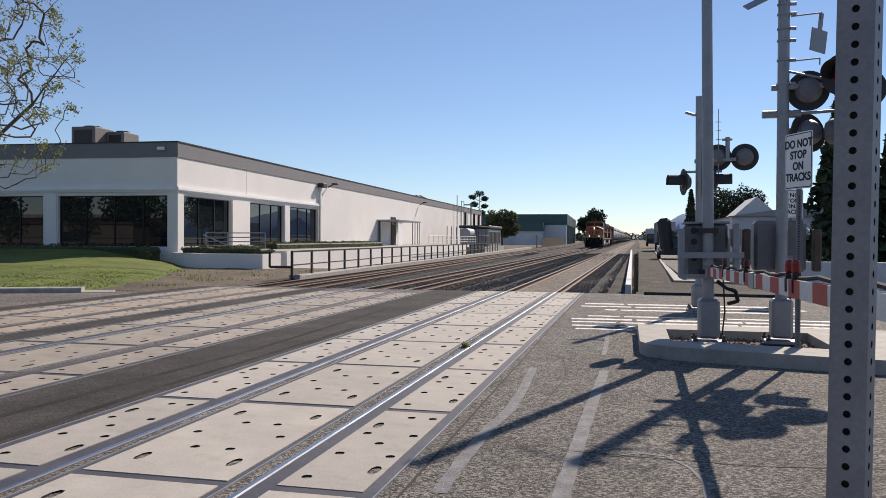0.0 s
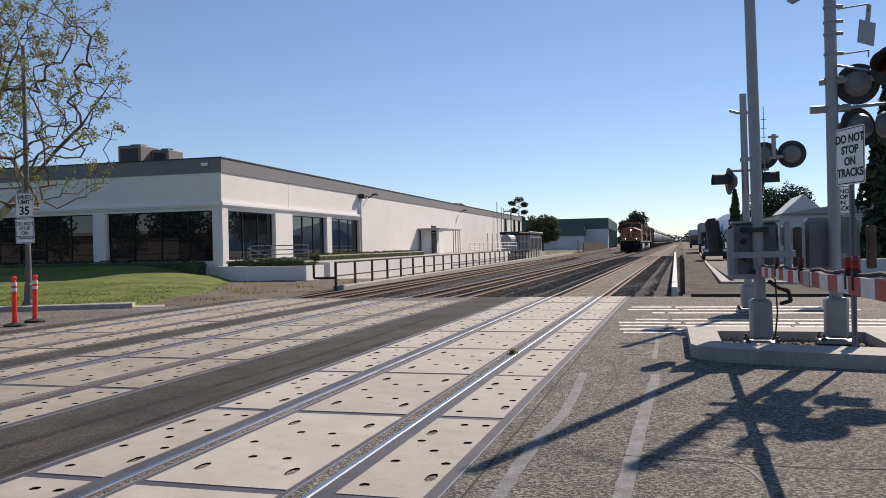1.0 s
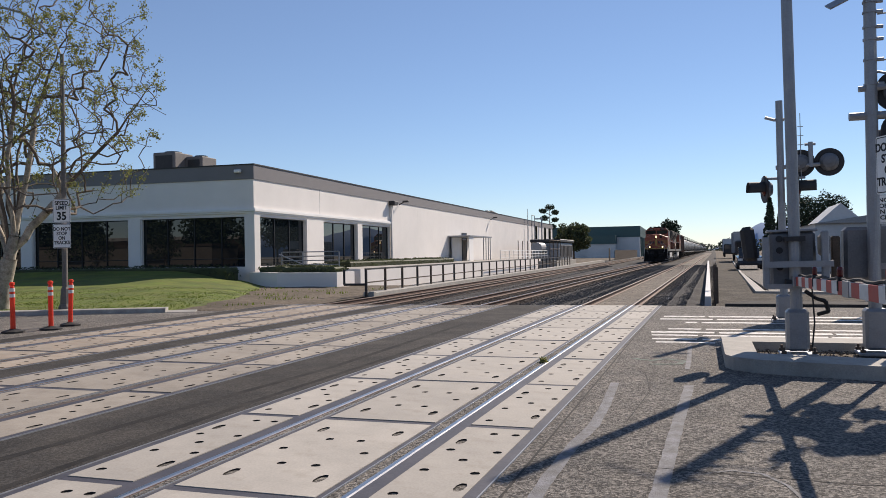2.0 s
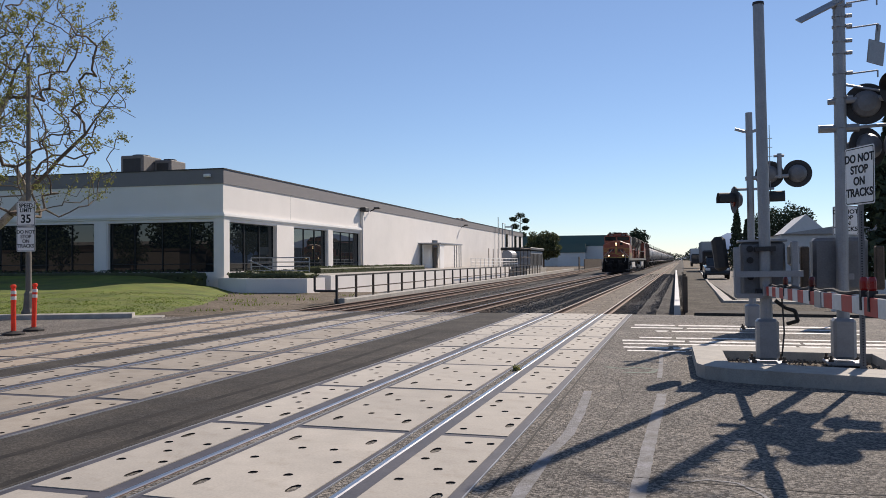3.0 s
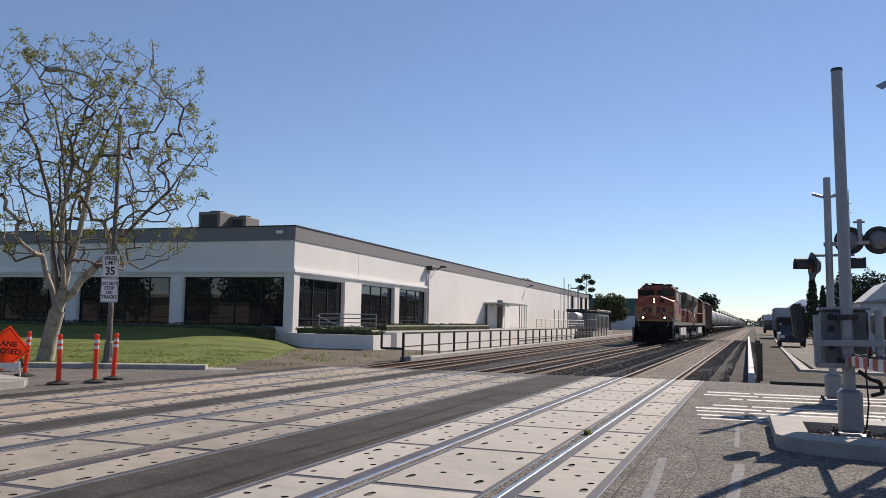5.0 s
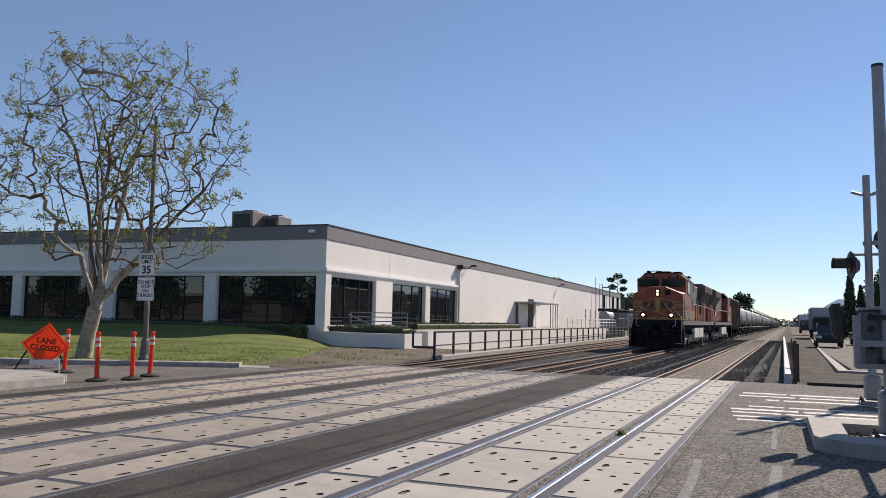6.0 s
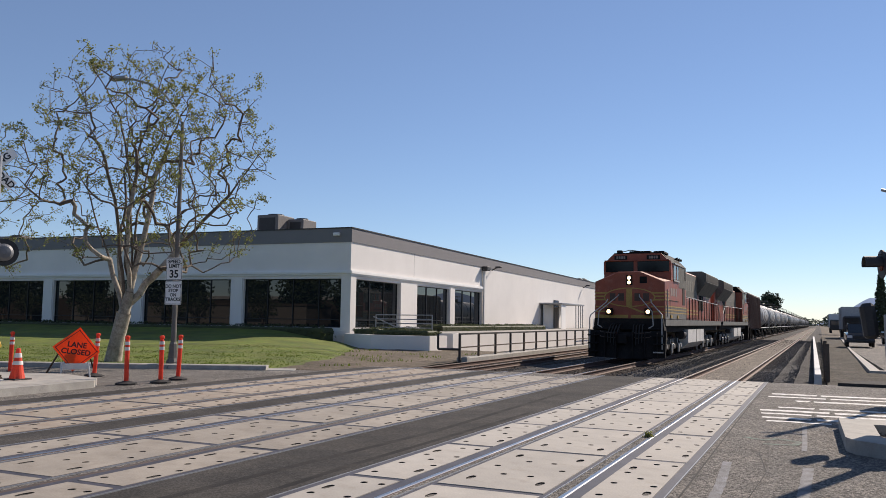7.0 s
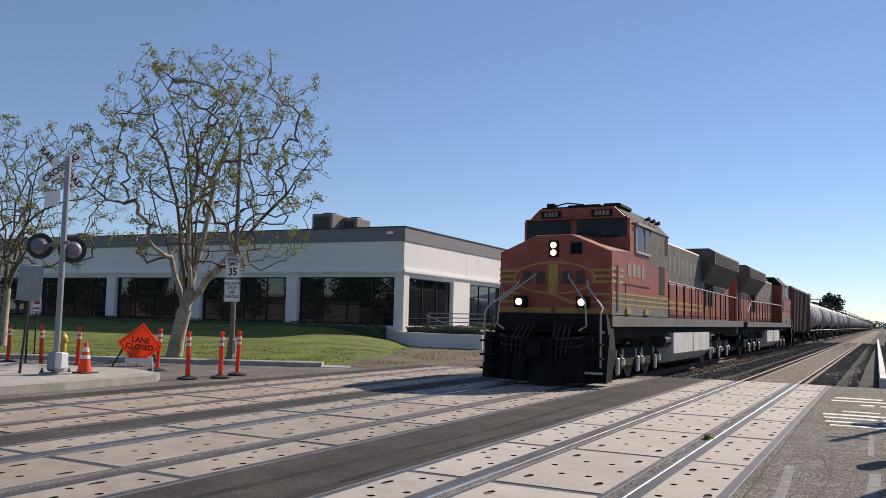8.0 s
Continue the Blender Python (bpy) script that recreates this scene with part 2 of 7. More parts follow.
def hill(x, y):
    """Height of the lawn: a low mound before the office building."""
    a = min(max((y - 22.6) / 16.0, 0), 1)
    b = min(max((lawn_edge(y) + 0.3 - x) / 6.5, 0), 1)
    return a * a * (b * b * (3 - 2 * b)) * 0.82


bm = bmesh.new()
bmesh.ops.create_grid(bm, x_segments=40, y_segments=40, size=2500, matrix=Matrix.Translation((0, 1500, -0.42)))
tagged(part("ground", bm, DIRT), "dry brown earth reaching to the horizon", "ground", kind="structure")
bm = shape((-120, 60, -40, 22.0, -0.6, -0.012))
box(bm, -14.2, 60, 22.0, END, -0.6, -0.012)
tagged(part("road", bm, ASPHALT), "worn grey asphalt street with exposed stones", "road", kind="structure")
# newer, darker asphalt between the tracks
bm = shape((-6.1, -4.72, -14, END - 0.05, -0.1, -0.006), (-10.12, -9.4, -14, END - 0.05, -0.1, -0.006), (-14.1, -13.4, -14, END - 0.4, -0.1, -0.006))
tagged(part("pavement", bm, ASPHALT_DARK), "dark asphalt strip between the railway tracks", "pavement", kind="structure").matrix_basis = TURNED


def ballast_bed():
    xs = [-17.5, -15.4, -14.2, -13.5, -10, -9.6, -9.2, -6.3, -5.9, -5.2, -4.8, -1.5, -0.9, 0.0, 0.3]
    hs = [-0.30, -0.24, -0.2, -0.19, -0.19, -0.22, -0.19, -0.19, -0.23, -0.23, -0.19, -0.19, -0.24, -0.36, -0.43]
    ys = [END, 26, 28, 31, 35, 40, 50, 65, 90, 130, 200, 300, 450, 700, 1100, 1800]
    v, f = [], []
    for y in ys:
        for x, h in zip(xs, hs):
            dx = SLANT * (y - END) if x < -9.5 else 0
            v.append((x + dx + random.uniform(-.05, .05), y, h + random.uniform(-.015, .015)))
    n = len(xs)
    for j in range(len(ys) - 1):
        for i in range(n - 1):
            a = j * n + i
            f.append((a, a + 1, a + n + 1, a + n))
    return raw("ballast", v, f, BALLAST)


tagged(ballast_bed(), "grey crushed stone ballast under the railway tracks", "ballast", kind="structure").matrix_basis = TURNED


def stones(name, count, y0, y1, dusty, material):
    """Loose ballast stones as small uneven octahedra; dusty: those lying in the main and rear tracks."""
    rng = np.random.default_rng(5)
    v, f = [], []
    for k in range(count):
        y = y0 + (y1 - y0) * rng.random() ** 1.7
        x = rng.uniform(-15, 0.3)
        near = min(abs(x - c - (SLANT * (y - END) if c == TRACKS[2] else 0)) for c in TRACKS)
        if abs(near - 0.75) < 0.1 or (-0.95 < x - TRACKS[0] < 0.78 and rng.random() < 0.8):
            continue
        if dusty != (near < 1.35 and x < -5):
            continue
        s = rng.uniform(0.015, 0.034) * (1 + max(y - 40, 0) / 60)
        z = -0.19 - (0.04 if near > 1.6 else 0) - (0.12 if x > -0.9 else 0) + s * 0.2
        c = np.array([x + (SLANT * (y - END) if x < -9.5 else 0), y, z])
        o = len(v)
        for d in ((1, 0, 0), (0, 1, 0), (-1, 0, 0), (0, -1, 0), (0, 0, 1), (0, 0, -1)):
            v.append(tuple(c + np.array(d) * s * rng.uniform(0.6, 1.3, 3) + rng.uniform(-.3, .3, 3) * s))
        f += [(o + i, o + (i + 1) % 4, o + 4) for i in range(4)] + [(o + (i + 1) % 4, o + i, o + 5) for i in range(4)]
    return raw(name, v, f, material)


tagged(stones("ballast_stones", 100000, END, 100, False, STONE), "loose grey crushed ballast stones along the tracks", "gravel", kind="stuff").matrix_basis = TURNED
tagged(stones("track_stones", 60000, END, 90, True, STONE_BROWN), "rust-stained ballast stones lying between the rails", "gravel", kind="stuff").matrix_basis = TURNED


# ---- tracks ----
def rail_mesh(y0, y1, head, flat=0.85):
    bm = bmesh.new()
    prof = [(-.075, -.17), (.075, -.17), (.075, -.155), (.012, -.13), (.012, -.045), (.037, -.032), (.037, -.015), (.032, -.006), (.018, 0), (-.018, 0), (-.032, -.006), (-.037, -.015), (-.037, -.032), (-.012, -.045), (-.012, -.13), (-.075, -.155)]
    prism(bm, prof, 1, y0, y1)
    for fc in bm.faces:
        fc.material_index = 1 if fc.normal.z > flat and fc.calc_center_median().z > -0.02 else 0
    me = bpy.data.meshes.new("rail")
    bm.to_mesh(me)
    bm.free()
    for m in (RAIL_SIDE, head):
        me.materials.append(m)
    return me


RAIL_ROAD = rail_mesh(-30, END, RAIL_TOP)
RAIL_ROAD_DULL = rail_mesh(-30, END, RAIL_DULL)
RAIL_NEAR = rail_mesh(END, 1500, RAIL_DULL)
RAIL_FAR = rail_mesh(END, 1500, RAIL_TOP, 0.985)
tie_bm = bmesh.new()
box(tie_bm, -1.28, 1.28, -0.115, 0.115, -0.36, -0.172, bev=0.02)
TIE_MESH = bpy.data.meshes.new("tie")
tie_bm.to_mesh(TIE_MESH)
tie_bm.free()
TIE_MESH.materials.append(TIE)
LABELS = ("siding track with brown rails set in the crossing", "main track that the freight train runs on", "rear track beside the loading yard fence")
track_obs = []
for k, cx in enumerate(TRACKS):
    tr = thing("railway_track", LABELS[k], "railway track", TURNED @ Matrix.Translation((cx, 0, 0)), "railway tracks")
    track_obs.append(tr)
    slant = Matrix.Translation((0, END, 0)) @ Matrix.Rotation(-SLANT if k == 2 else 0, 4, "Z") @ Matrix.Translation((0, -END, 0))
    for sx in (-0.7525, 0.7525):
        for me in (RAIL_ROAD if k == 0 or sx < 0 else RAIL_ROAD_DULL, RAIL_FAR if k == 1 else RAIL_NEAR):
            ob = new("rail", me)
            ob.parent = tr
            ob.matrix_basis = (slant if me in (RAIL_FAR, RAIL_NEAR) else Matrix()) @ Matrix.Translation((sx, 0, 0))
    if k:
        bed = part("track_bed", shape((-1.5, 1.5, END + 0.05, 700, -0.4, -0.181)), TRACK_DUST, tr, "rusty brown bed under the ties")
        bed.matrix_basis = slant
    rest_v, rest_f = [], []
    for i in range(420):
        y = END + 0.45 + i * 0.61
        dx = SLANT * (y - END) if k == 2 else 0
        if i < 95:
            ob = new("tie", TIE_MESH)
            ob.parent, ob.matrix_basis = tr, pose(dx + random.uniform(-.02, .02), y, random.uniform(-.008, .004), 0, 0, random.uniform(-.6, .6))
        else:
            o = len(rest_v)
            rest_v += [(dx + sx * 1.28, y + sy * 0.115, z) for z in (-0.3, -0.172) for sx, sy in ((-1, -1), (1, -1), (1, 1), (-1, 1))]
            rest_f += [(o + 4, o + 5, o + 6, o + 7), (o, o + 1, o + 5, o + 4), (o + 1, o + 2, o + 6, o + 5), (o + 3, o, o + 4, o + 7)]
    tagged(raw("far_tie", rest_v, rest_f, TIE, tr), kind="stuff")


def panel_mesh(w, l, holes, material):
    """A precast crossing panel with its lifting holes sunk into it. holes: (x, y, half width, half length)."""
    bm = bmesh.new()
    xs = sorted({0, w, *[round(h[0] - 0.05, 4) for h in holes], *[round(h[0] + 0.05, 4) for h in holes]})
    ys = sorted({0, l, *[round(h[1] - h[3] - 0.02, 4) for h in holes], *[round(h[1] + h[3] + 0.02, 4) for h in holes]})
    vs = {(i, j): bm.verts.new((x, y, 0)) for i, x in enumerate(xs) for j, y in enumerate(ys)}
    for i in range(len(xs) - 1):
        for j in range(len(ys) - 1):
            q = [vs[i, j], vs[i + 1, j], vs[i + 1, j + 1], vs[i, j + 1]]
            mx, my = (xs[i] + xs[i + 1]) / 2, (ys[j] + ys[j + 1]) / 2
            hole = [h for h in holes if abs(h[0] - mx) < 1e-4 and abs(h[1] - my) < 1e-4]
            if not hole:
                bm.faces.new(q)
                continue
            hx, hy, hw, hl = hole[0]
            ring = []
            for cxs, cys in ((-1, -1), (1, -1), (1, 1), (-1, 1)):
                for t in (0, 1):
                    k = t if cxs * cys > 0 else 1 - t
                    ring.append((hx + cxs * hw * (1, 0.45)[k], hy + cys * hl * (0.45, 1)[k]))
            top = [bm.verts.new((x, y, 0)) for x, y in ring]
            low = [bm.verts.new((x, y, -0.09)) for x, y in ring]
            for c in range(4):
                bm.faces.new((q[c], top[2 * c + 1], top[2 * c]))
                bm.faces.new((q[c], q[(c + 1) % 4], top[(2 * c + 2) % 8], top[2 * c + 1]))
            # walls and floor near-black: the hole's shade is in their colour
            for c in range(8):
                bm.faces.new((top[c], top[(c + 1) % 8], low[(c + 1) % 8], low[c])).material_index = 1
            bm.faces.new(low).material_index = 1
    edge = [e for e in bm.edges if e.is_boundary]
    ext = bmesh.ops.extrude_edge_only(bm, edges=edge)
    for v in ext["geom"]:
        if isinstance(v, bmesh.types.BMVert):
            v.co.z -= 0.05
    bmesh.ops.recalc_face_normals(bm, faces=bm.faces)
    me = bpy.data.meshes.new("crossing_panel")
    bm.to_mesh(me)
    bm.free()
    me.materials.append(material)
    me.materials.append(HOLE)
    return me


PL = 2.38
LONG, ROUND = (.038, .1), (.036, .04)
gauge_holes = [(x, y, *kind) for y, kind, xs in ((0.42, LONG, (0.2, 0.95)), (0.75, ROUND, (0.44, 0.74)), (1.2, ROUND, (0.2, 0.95)), (1.6, ROUND, (0.44, 0.74)), (1.95, LONG, (0.2, 0.95))) for x in xs]
field_holes = [(x, y, *kind) for y, kind, xs in ((0.22, ROUND, (0.12,)), (0.48, LONG, (0.52,)), (0.85, ROUND, (0.12, 0.52)), (1.2, ROUND, (0.32,)), (1.5, ROUND, (0.12, 0.52)), (1.8, LONG, (0.12,)), (2.15, ROUND, (0.32, 0.52))) for x in xs]
for k, cx in enumerate(TRACKS):
    con = (CONCRETE, CONCRETE_DIRTY, CONCRETE_RUST)[k]
    gm, fm = panel_mesh(1.12, PL, gauge_holes, con), panel_mesh(0.6, PL, field_holes, con)
    part("flangeway", shape((-0.72, 0.72, -13, END + 0.02, -0.16, -0.055)), RUBBER_OLD, track_obs[k], "dark rubber and grit beside the rails")
    shift = (0, 0.9, 1.7)[k]
    joints = [4.9 + i * 2.5 + shift for i in range(-7, 9)]
    for x0, x1, p0, p1 in ((0.785, 1.62, 0.92, 1.52), (-1.62, -0.785, -1.52, -0.92), (-0.62, 0.62, -0.56, 0.56)):
        part("panel_bed", shape((x0, x1, -13, END + 0.02, -0.3, -0.12)), HOLE, track_obs[k], "dark bed under the crossing panels")
        bm = shape((x0, p0 + 0.004, -13, END + 0.02, -0.12, -0.006), (p1 - 0.004, x1, -13, END + 0.02, -0.12, -0.006))
        for y in joints:
            if y < END:
                box(bm, p0 + 0.005, p1 - 0.005, y - 0.064, min(y + 0.064, END), -0.12, -0.0065)
        part("panel_frame", bm, STEEL_EDGE, track_obs[k], "blue-grey steel edging round the crossing panels")
    for sx in (-1, 1):
        part("edge_angle", shape((*sorted((sx * 0.612, sx * 0.624)), -13, END, -0.1, 0.001)), METAL_GREY, track_obs[k], "thin worn steel angle beside the flangeway")
        part("edge_angle", shape((*sorted((sx * 1.616, sx * 1.628)), -13, END, -0.1, 0.0)), METAL_GREY, track_obs[k], "thin worn steel angle along the crossing edge")
    if k == 0:
        part("fine_ballast", shape((-0.71, 0.71, END + 0.02, 420, -0.3, -0.165), (0.8, 1.5, 90, 420, -0.3, -0.172)), FINE_BALLAST, track_obs[k], "pale dusty fine ballast between the rails")
    for i in range(-7, 8):
        y = 4.9 + i * 2.5
        for x, me in ((-0.56, gm), (0.92, fm), (-1.52, fm)):
            if y + shift + PL > END + 0.1:
                continue
            ob = new("crossing_panel", me)
            ob.parent, ob.matrix_basis = track_obs[k], pose(x, y + shift + 0.06, random.uniform(-.003, .002), random.uniform(-.06, .06), random.uniform(-.08, .08), 0)


# ---- lawn and kerb ----
def lawn():
    v, f = [], []
    nx, ny = 70, 36
    for j in range(ny + 1):
        for i in range(nx + 1):
            x = -15.9 - 75 * (i / nx) ** 1.5
            y = kerb_y(x) + 0.3 + (40.4 - kerb_y(x)) * j / ny
            x += (lawn_edge(y) + 15.9) * (1 - i / nx) + 0.35 * noise.noise((y * 0.9, 0, 8))
            v.append((x, y, -0.05 + 0.17 * min(max((lawn_edge(y) + 0.4 - x) / 1.4, 0), 1) + hill(x, y) + 0.03 * noise.noise((x * 0.6, y * 0.6, 3))))
    for j in range(ny):
        for i in range(nx):
            a = j * (nx + 1) + i
            f.append((a, a + nx + 1, a + nx + 2, a + 1))
    return raw("lawn", v, f, GRASS, smooth=True)


tagged(lawn(), "green lawn on a low mound before the office", "lawn", kind="structure")


def earth_apron():
    """Bare earth between the lawn, the street and the rear track."""
    v, f = [], []
    nx, ny = 26, 40
    for j in range(ny + 1):
        for i in range(nx + 1):
            y = 21.2 + 18.8 * j / ny
            x0, x1 = lawn_edge(y) - 1.6, -13.0 - 0.03 * (y - 22)
            x = x0 + (x1 - x0) * i / nx
            rise = min(max((-13.4 - x) / 1.6, 0), 1)
            under = 0.08 * min(max((lawn_edge(y) - x) / 0.8, 0), 1)
            v.append((x, y, -0.07 + 0.08 * rise + hill(x, y) + 0.05 * noise.noise((x * 0.8, y * 0.8, 9)) - under - (0.25 if y < 21.4 else 0)))
    for j in range(ny):
        for i in range(nx):
            a = j * (nx + 1) + i
            f.append((a, a + 1, a + nx + 2, a + nx + 1))
    return raw("earth", v, f, DIRT, smooth=True)


tagged(earth_apron(), "bare brown earth beside the lawn and tracks", "earth", kind="structure")
slope = Matrix.Translation((-15.0, 21.1, 0)) @ Matrix.Rotation(math.atan(0.45), 4, "Z")
for k in range(9):
    bm = bmesh.new()
    prism(bm, [(-0.02, -0.05), (0.4, -0.05), (0.4, 0.14), (0.06, 0.14), (0.01, 0.12)], 0, -0.75 - 3.05 * (k + 1), -0.762 - 3.05 * k)
    if k == 0:
        prism(bm, [(-0.02, -0.05), (0.4, -0.05), (0.4, 0.04), (0.0, 0.0)], 0, -0.762, 0.1)
    ob = tagged(part("kerb", bm, KERB), "grey concrete street kerb with a sloped end" if k == 0 else "grey concrete street kerb along the lawn", "kerb", kind="structure")
    ob.matrix_basis = slope

# ---- office building ----
office = thing("office_building", "long white stucco office building with dark grey parapet band", "building", pose(-24.5, 40.5, 0, 0, 0, 2.1))
FRONT = [(-0.55 - 7.8 * i - 6.85, -0.55 - 7.8 * i) for i in range(6)]
SIDE = [(0.62, 6.7), (9.4, 15.4), (16.5, 22.7)]
SILL, HEAD, BAND, TOP, LEN, WID = 1.08, 3.93, 6.05, 6.86, 116.0, 60.0


def office_walls():
    bm = bmesh.new()
    box(bm, -WID, 0, 0, 0.35, -0.4, SILL)
    box(bm, -WID, 0, 0, 0.35, HEAD, BAND)
    xs = [0] + [v for a, b in FRONT for v in (b, a)] + [-WID]
    for a, b in zip(xs[0::2], xs[1::2]):
        box(bm, b, a, 0.0, 0.35, SILL, HEAD)
    part("wall", bm, STUCCO, office)
    bm = bmesh.new()
    box(bm, -0.35, 0, 0.35, LEN, -0.4, SILL)
    box(bm, -0.35, 0, 0.35, LEN, HEAD, BAND)
    ys = [0.35, *[v for s in SIDE for v in s], LEN]
    for a, b in zip(ys[0::2], ys[1::2]):
        box(bm, -0.35, 0, a, b, SILL, HEAD)
    part("wall", bm, STUCCO, office)
    bm = shape((-WID, 0.0, LEN - 0.3, LEN, -0.4, BAND), (-WID, -WID + 0.3, 0, LEN, -0.4, BAND))
    part("wall", bm, STUCCO, office)
    # corner post of the glazed corner, a little proud
    part("pilaster", shape((-0.57, 0.06, -0.06, 0.6, 0.6, 4.3)), STUCCO, office)
    for a, b in FRONT[:-1]:
        part("pilaster", shape((a - 0.86, a - 0.06, -0.06, 0.3, 0.6, 4.0)), STUCCO, office)
    for a, b in ((6.75, 9.35), (15.48, 16.42)):
        part("pilaster", shape((-0.3, 0.06, a, b, 0.6, 4.0)), STUCCO, office)
    for b in ((-WID, 0.05, -0.05, 0.35, BAND, TOP), (-0.35, 0.05, 0.35, LEN, BAND, TOP), (-WID, 0, LEN - .35, LEN, BAND, TOP), (-WID, -WID + .35, .35, LEN - .35, BAND, TOP)):
        part("parapet_band", shape(b), STUCCO_GREY, office, "dark grey stucco band under the roof edge")
    part("coping", shape((-WID, 0.09, -0.09, 0.35, TOP, TOP + 0.06), (-0.35, 0.09, 0.35, LEN, TOP, TOP + 0.06)), METAL_DARK, office, "dark metal coping")
    for z0, z1, o in ((4.12, 4.22, 0.09), (4.22, 4.34, 0.16), (4.34, 4.42, 0.12)):
        part("moulding", shape((-WID, o, -o, 0.0, z0, z1), (0.0, o, 0.0, 22.75, z0, z1)), TRIM, office, "white painted moulding over the windows")
    part("roof", shape((-WID + 0.3, -0.3, 0.3, LEN - 0.3, 5.9, 6.0)), ROOFING, office)
    # control joints of the tilt-up wall panels
    for y in (8.9, 30.5):
        part("wall_joint", shape((0.001, 0.004, y - 0.015, y + 0.015, 4.45, BAND)), STUCCO_GREY if y < 20 else STUCCO, office)


def office_window(a, b, on_front):
    """A recessed strip of dark panes with thin mullions."""
    w = thing("window", "", "")
    w.parent = office
    n = 4 if on_front else 3
    bars = [0.0, 0.24, 0.5, 0.76, 1.0] if on_front else [0.0, 0.36, 0.68, 1.0]
    d = 0.24

    def slab(name, u0, u1, z0, z1, dep, th, material):
        if on_front:
            part(name, shape((u0, u1, dep, dep + th, z0, z1)), material, w)
        else:
            part(name, shape((-dep - th, -dep, u0, u1, z0, z1)), material, w)
    for i in range(n):
        u0, u1 = a + (b - a) * bars[i], a + (b - a) * bars[i + 1]
        slab("pane", u0 + 0.025, u1 - 0.025, SILL + 0.05, 1.52, d, 0.012, GLAZING)
        slab("pane", u0 + 0.025, u1 - 0.025, 1.56, HEAD - 0.05, d, 0.012, GLAZING)
    for i, t in enumerate(bars):
        u = a + (b - a) * t
        slab("mullion", max(u - 0.028, a + 0.002), min(u + 0.028, b - 0.002), SILL + 0.05, HEAD - 0.05, d - 0.05, 0.1, MULLION)
    for z in (SILL + 0.002, 1.515, HEAD - 0.05):
        slab("mullion", a + 0.002, b - 0.002, z, z + 0.048, d - 0.04, 0.09, MULLION)


office_walls()
for a, b in FRONT:
    office_window(a, b, True)
for a, b in SIDE:
    office_window(a, b, False)

# ---- more materials ----
LEAF = mat("young plane-tree leaf", (0.20, 0.21, 0.07), 0.7, thin=0.5, var=0.2, scale=2, fine=10, bump=0, island=True, rand=0.4)
LEAF_DARK = mat("dark evergreen leaf", (0.032, 0.05, 0.022), 0.75, var=0.25, scale=1.5, fine=8, bump=0, island=True, rand=0.45)
LEAF_HEDGE = mat("hedge leaf", (0.07, 0.085, 0.035), 0.7, thin=0.3, var=0.25, scale=2, fine=10, bump=0, island=True, rand=0.45)
BARK_PALE = mat("pale mottled plane bark", (0.38, 0.335, 0.27), 0.9, var=0.25, scale=2.5, fine=20, bump=0.4, alt=(0.20, 0.17, 0.13), alt_at=(0.45, 0.65))
TWIG = mat("brown young bark", (0.13, 0.10, 0.075), 0.9, var=0.3, scale=3, fine=25, bump=0.3)
BARK = mat("dark bark", (0.11, 0.085, 0.065), 0.9, var=0.3, scale=4, fine=25, bump=0.5)
SIGN_WHITE = mat("white reflective sign sheet", (0.86, 0.86, 0.84), 0.5, var=0.06, scale=3, fine=30, bump=0)
SIGN_BLACK = mat("black sign lettering", (0.02, 0.02, 0.02), 0.6, var=0.1, bump=0)
SIGN_RED = mat("red sign print", (0.45, 0.03, 0.03), 0.6, var=0.1, bump=0)
POLE_BROWN = mat("weathered brown-grey pole", (0.16, 0.145, 0.13), 0.7, 0.2, var=0.2, scale=3, fine=40, bump=0.1)
SIGN_ORANGE = mat("fluorescent orange fabric", (0.98, 0.2, 0.06), 0.7, thin=0.65, var=0.08, scale=3, fine=40, bump=0.05)
POST_ORANGE = mat("orange-red plastic", (0.88, 0.085, 0.035), 0.5, thin=0.3, var=0.12, scale=3, fine=30, bump=0.05)
BAND_WHITE = mat("white reflective band", (0.7, 0.68, 0.64), 0.5, var=0.1, bump=0)
RUBBER = mat("black rubber", (0.022, 0.021, 0.02), 0.8, var=0.2, bump=0.1)
YELLOW = mat("yellow hydrant paint", (0.60, 0.40, 0.06), 0.5, var=0.15, scale=4, fine=30, bump=0.05)
LENS_RED = mat("red lamp lens", (0.10, 0.006, 0.006), 0.25, var=0.1, bump=0)
LENS_LIT = mat("lit red lamp lens", (0.14, 0.006, 0.006), 0.25, var=0.1, bump=0, glow=(1.0, 0.03, 0.02, 0.015))
ARM_WHITE = mat("white gate arm sheet", (0.66, 0.65, 0.62), 0.6, var=0.1, scale=3, fine=30, bump=0.02)
ARM_RED = mat("red gate arm sheet", (0.42, 0.045, 0.03), 0.6, var=0.12, scale=3, fine=30, bump=0.02)
BOX_GREY = mat("grey cast housing", (0.16, 0.165, 0.175), 0.55, 0.3, var=0.15, scale=4, fine=40, bump=0.08)
TEAL = mat("teal metal cladding", (0.045, 0.10, 0.10), 0.6, var=0.08, scale=0.3, fine=5, bump=0)
WALL_PALE = mat("pale warehouse wall", (0.62, 0.62, 0.61), 0.8, var=0.06, scale=0.3, fine=6, bump=0.05)
WALL_TAN = mat("tan rendered wall", (0.15, 0.13, 0.11), 0.9, var=0.1, scale=0.4, fine=8, bump=0.1)
WALL_BROWN = mat("brown timber fence", (0.065, 0.05, 0.041), 0.9, var=0.25, scale=1, fine=10, bump=0.2, stretch=(4, 4, 0.4), spec=0.12)
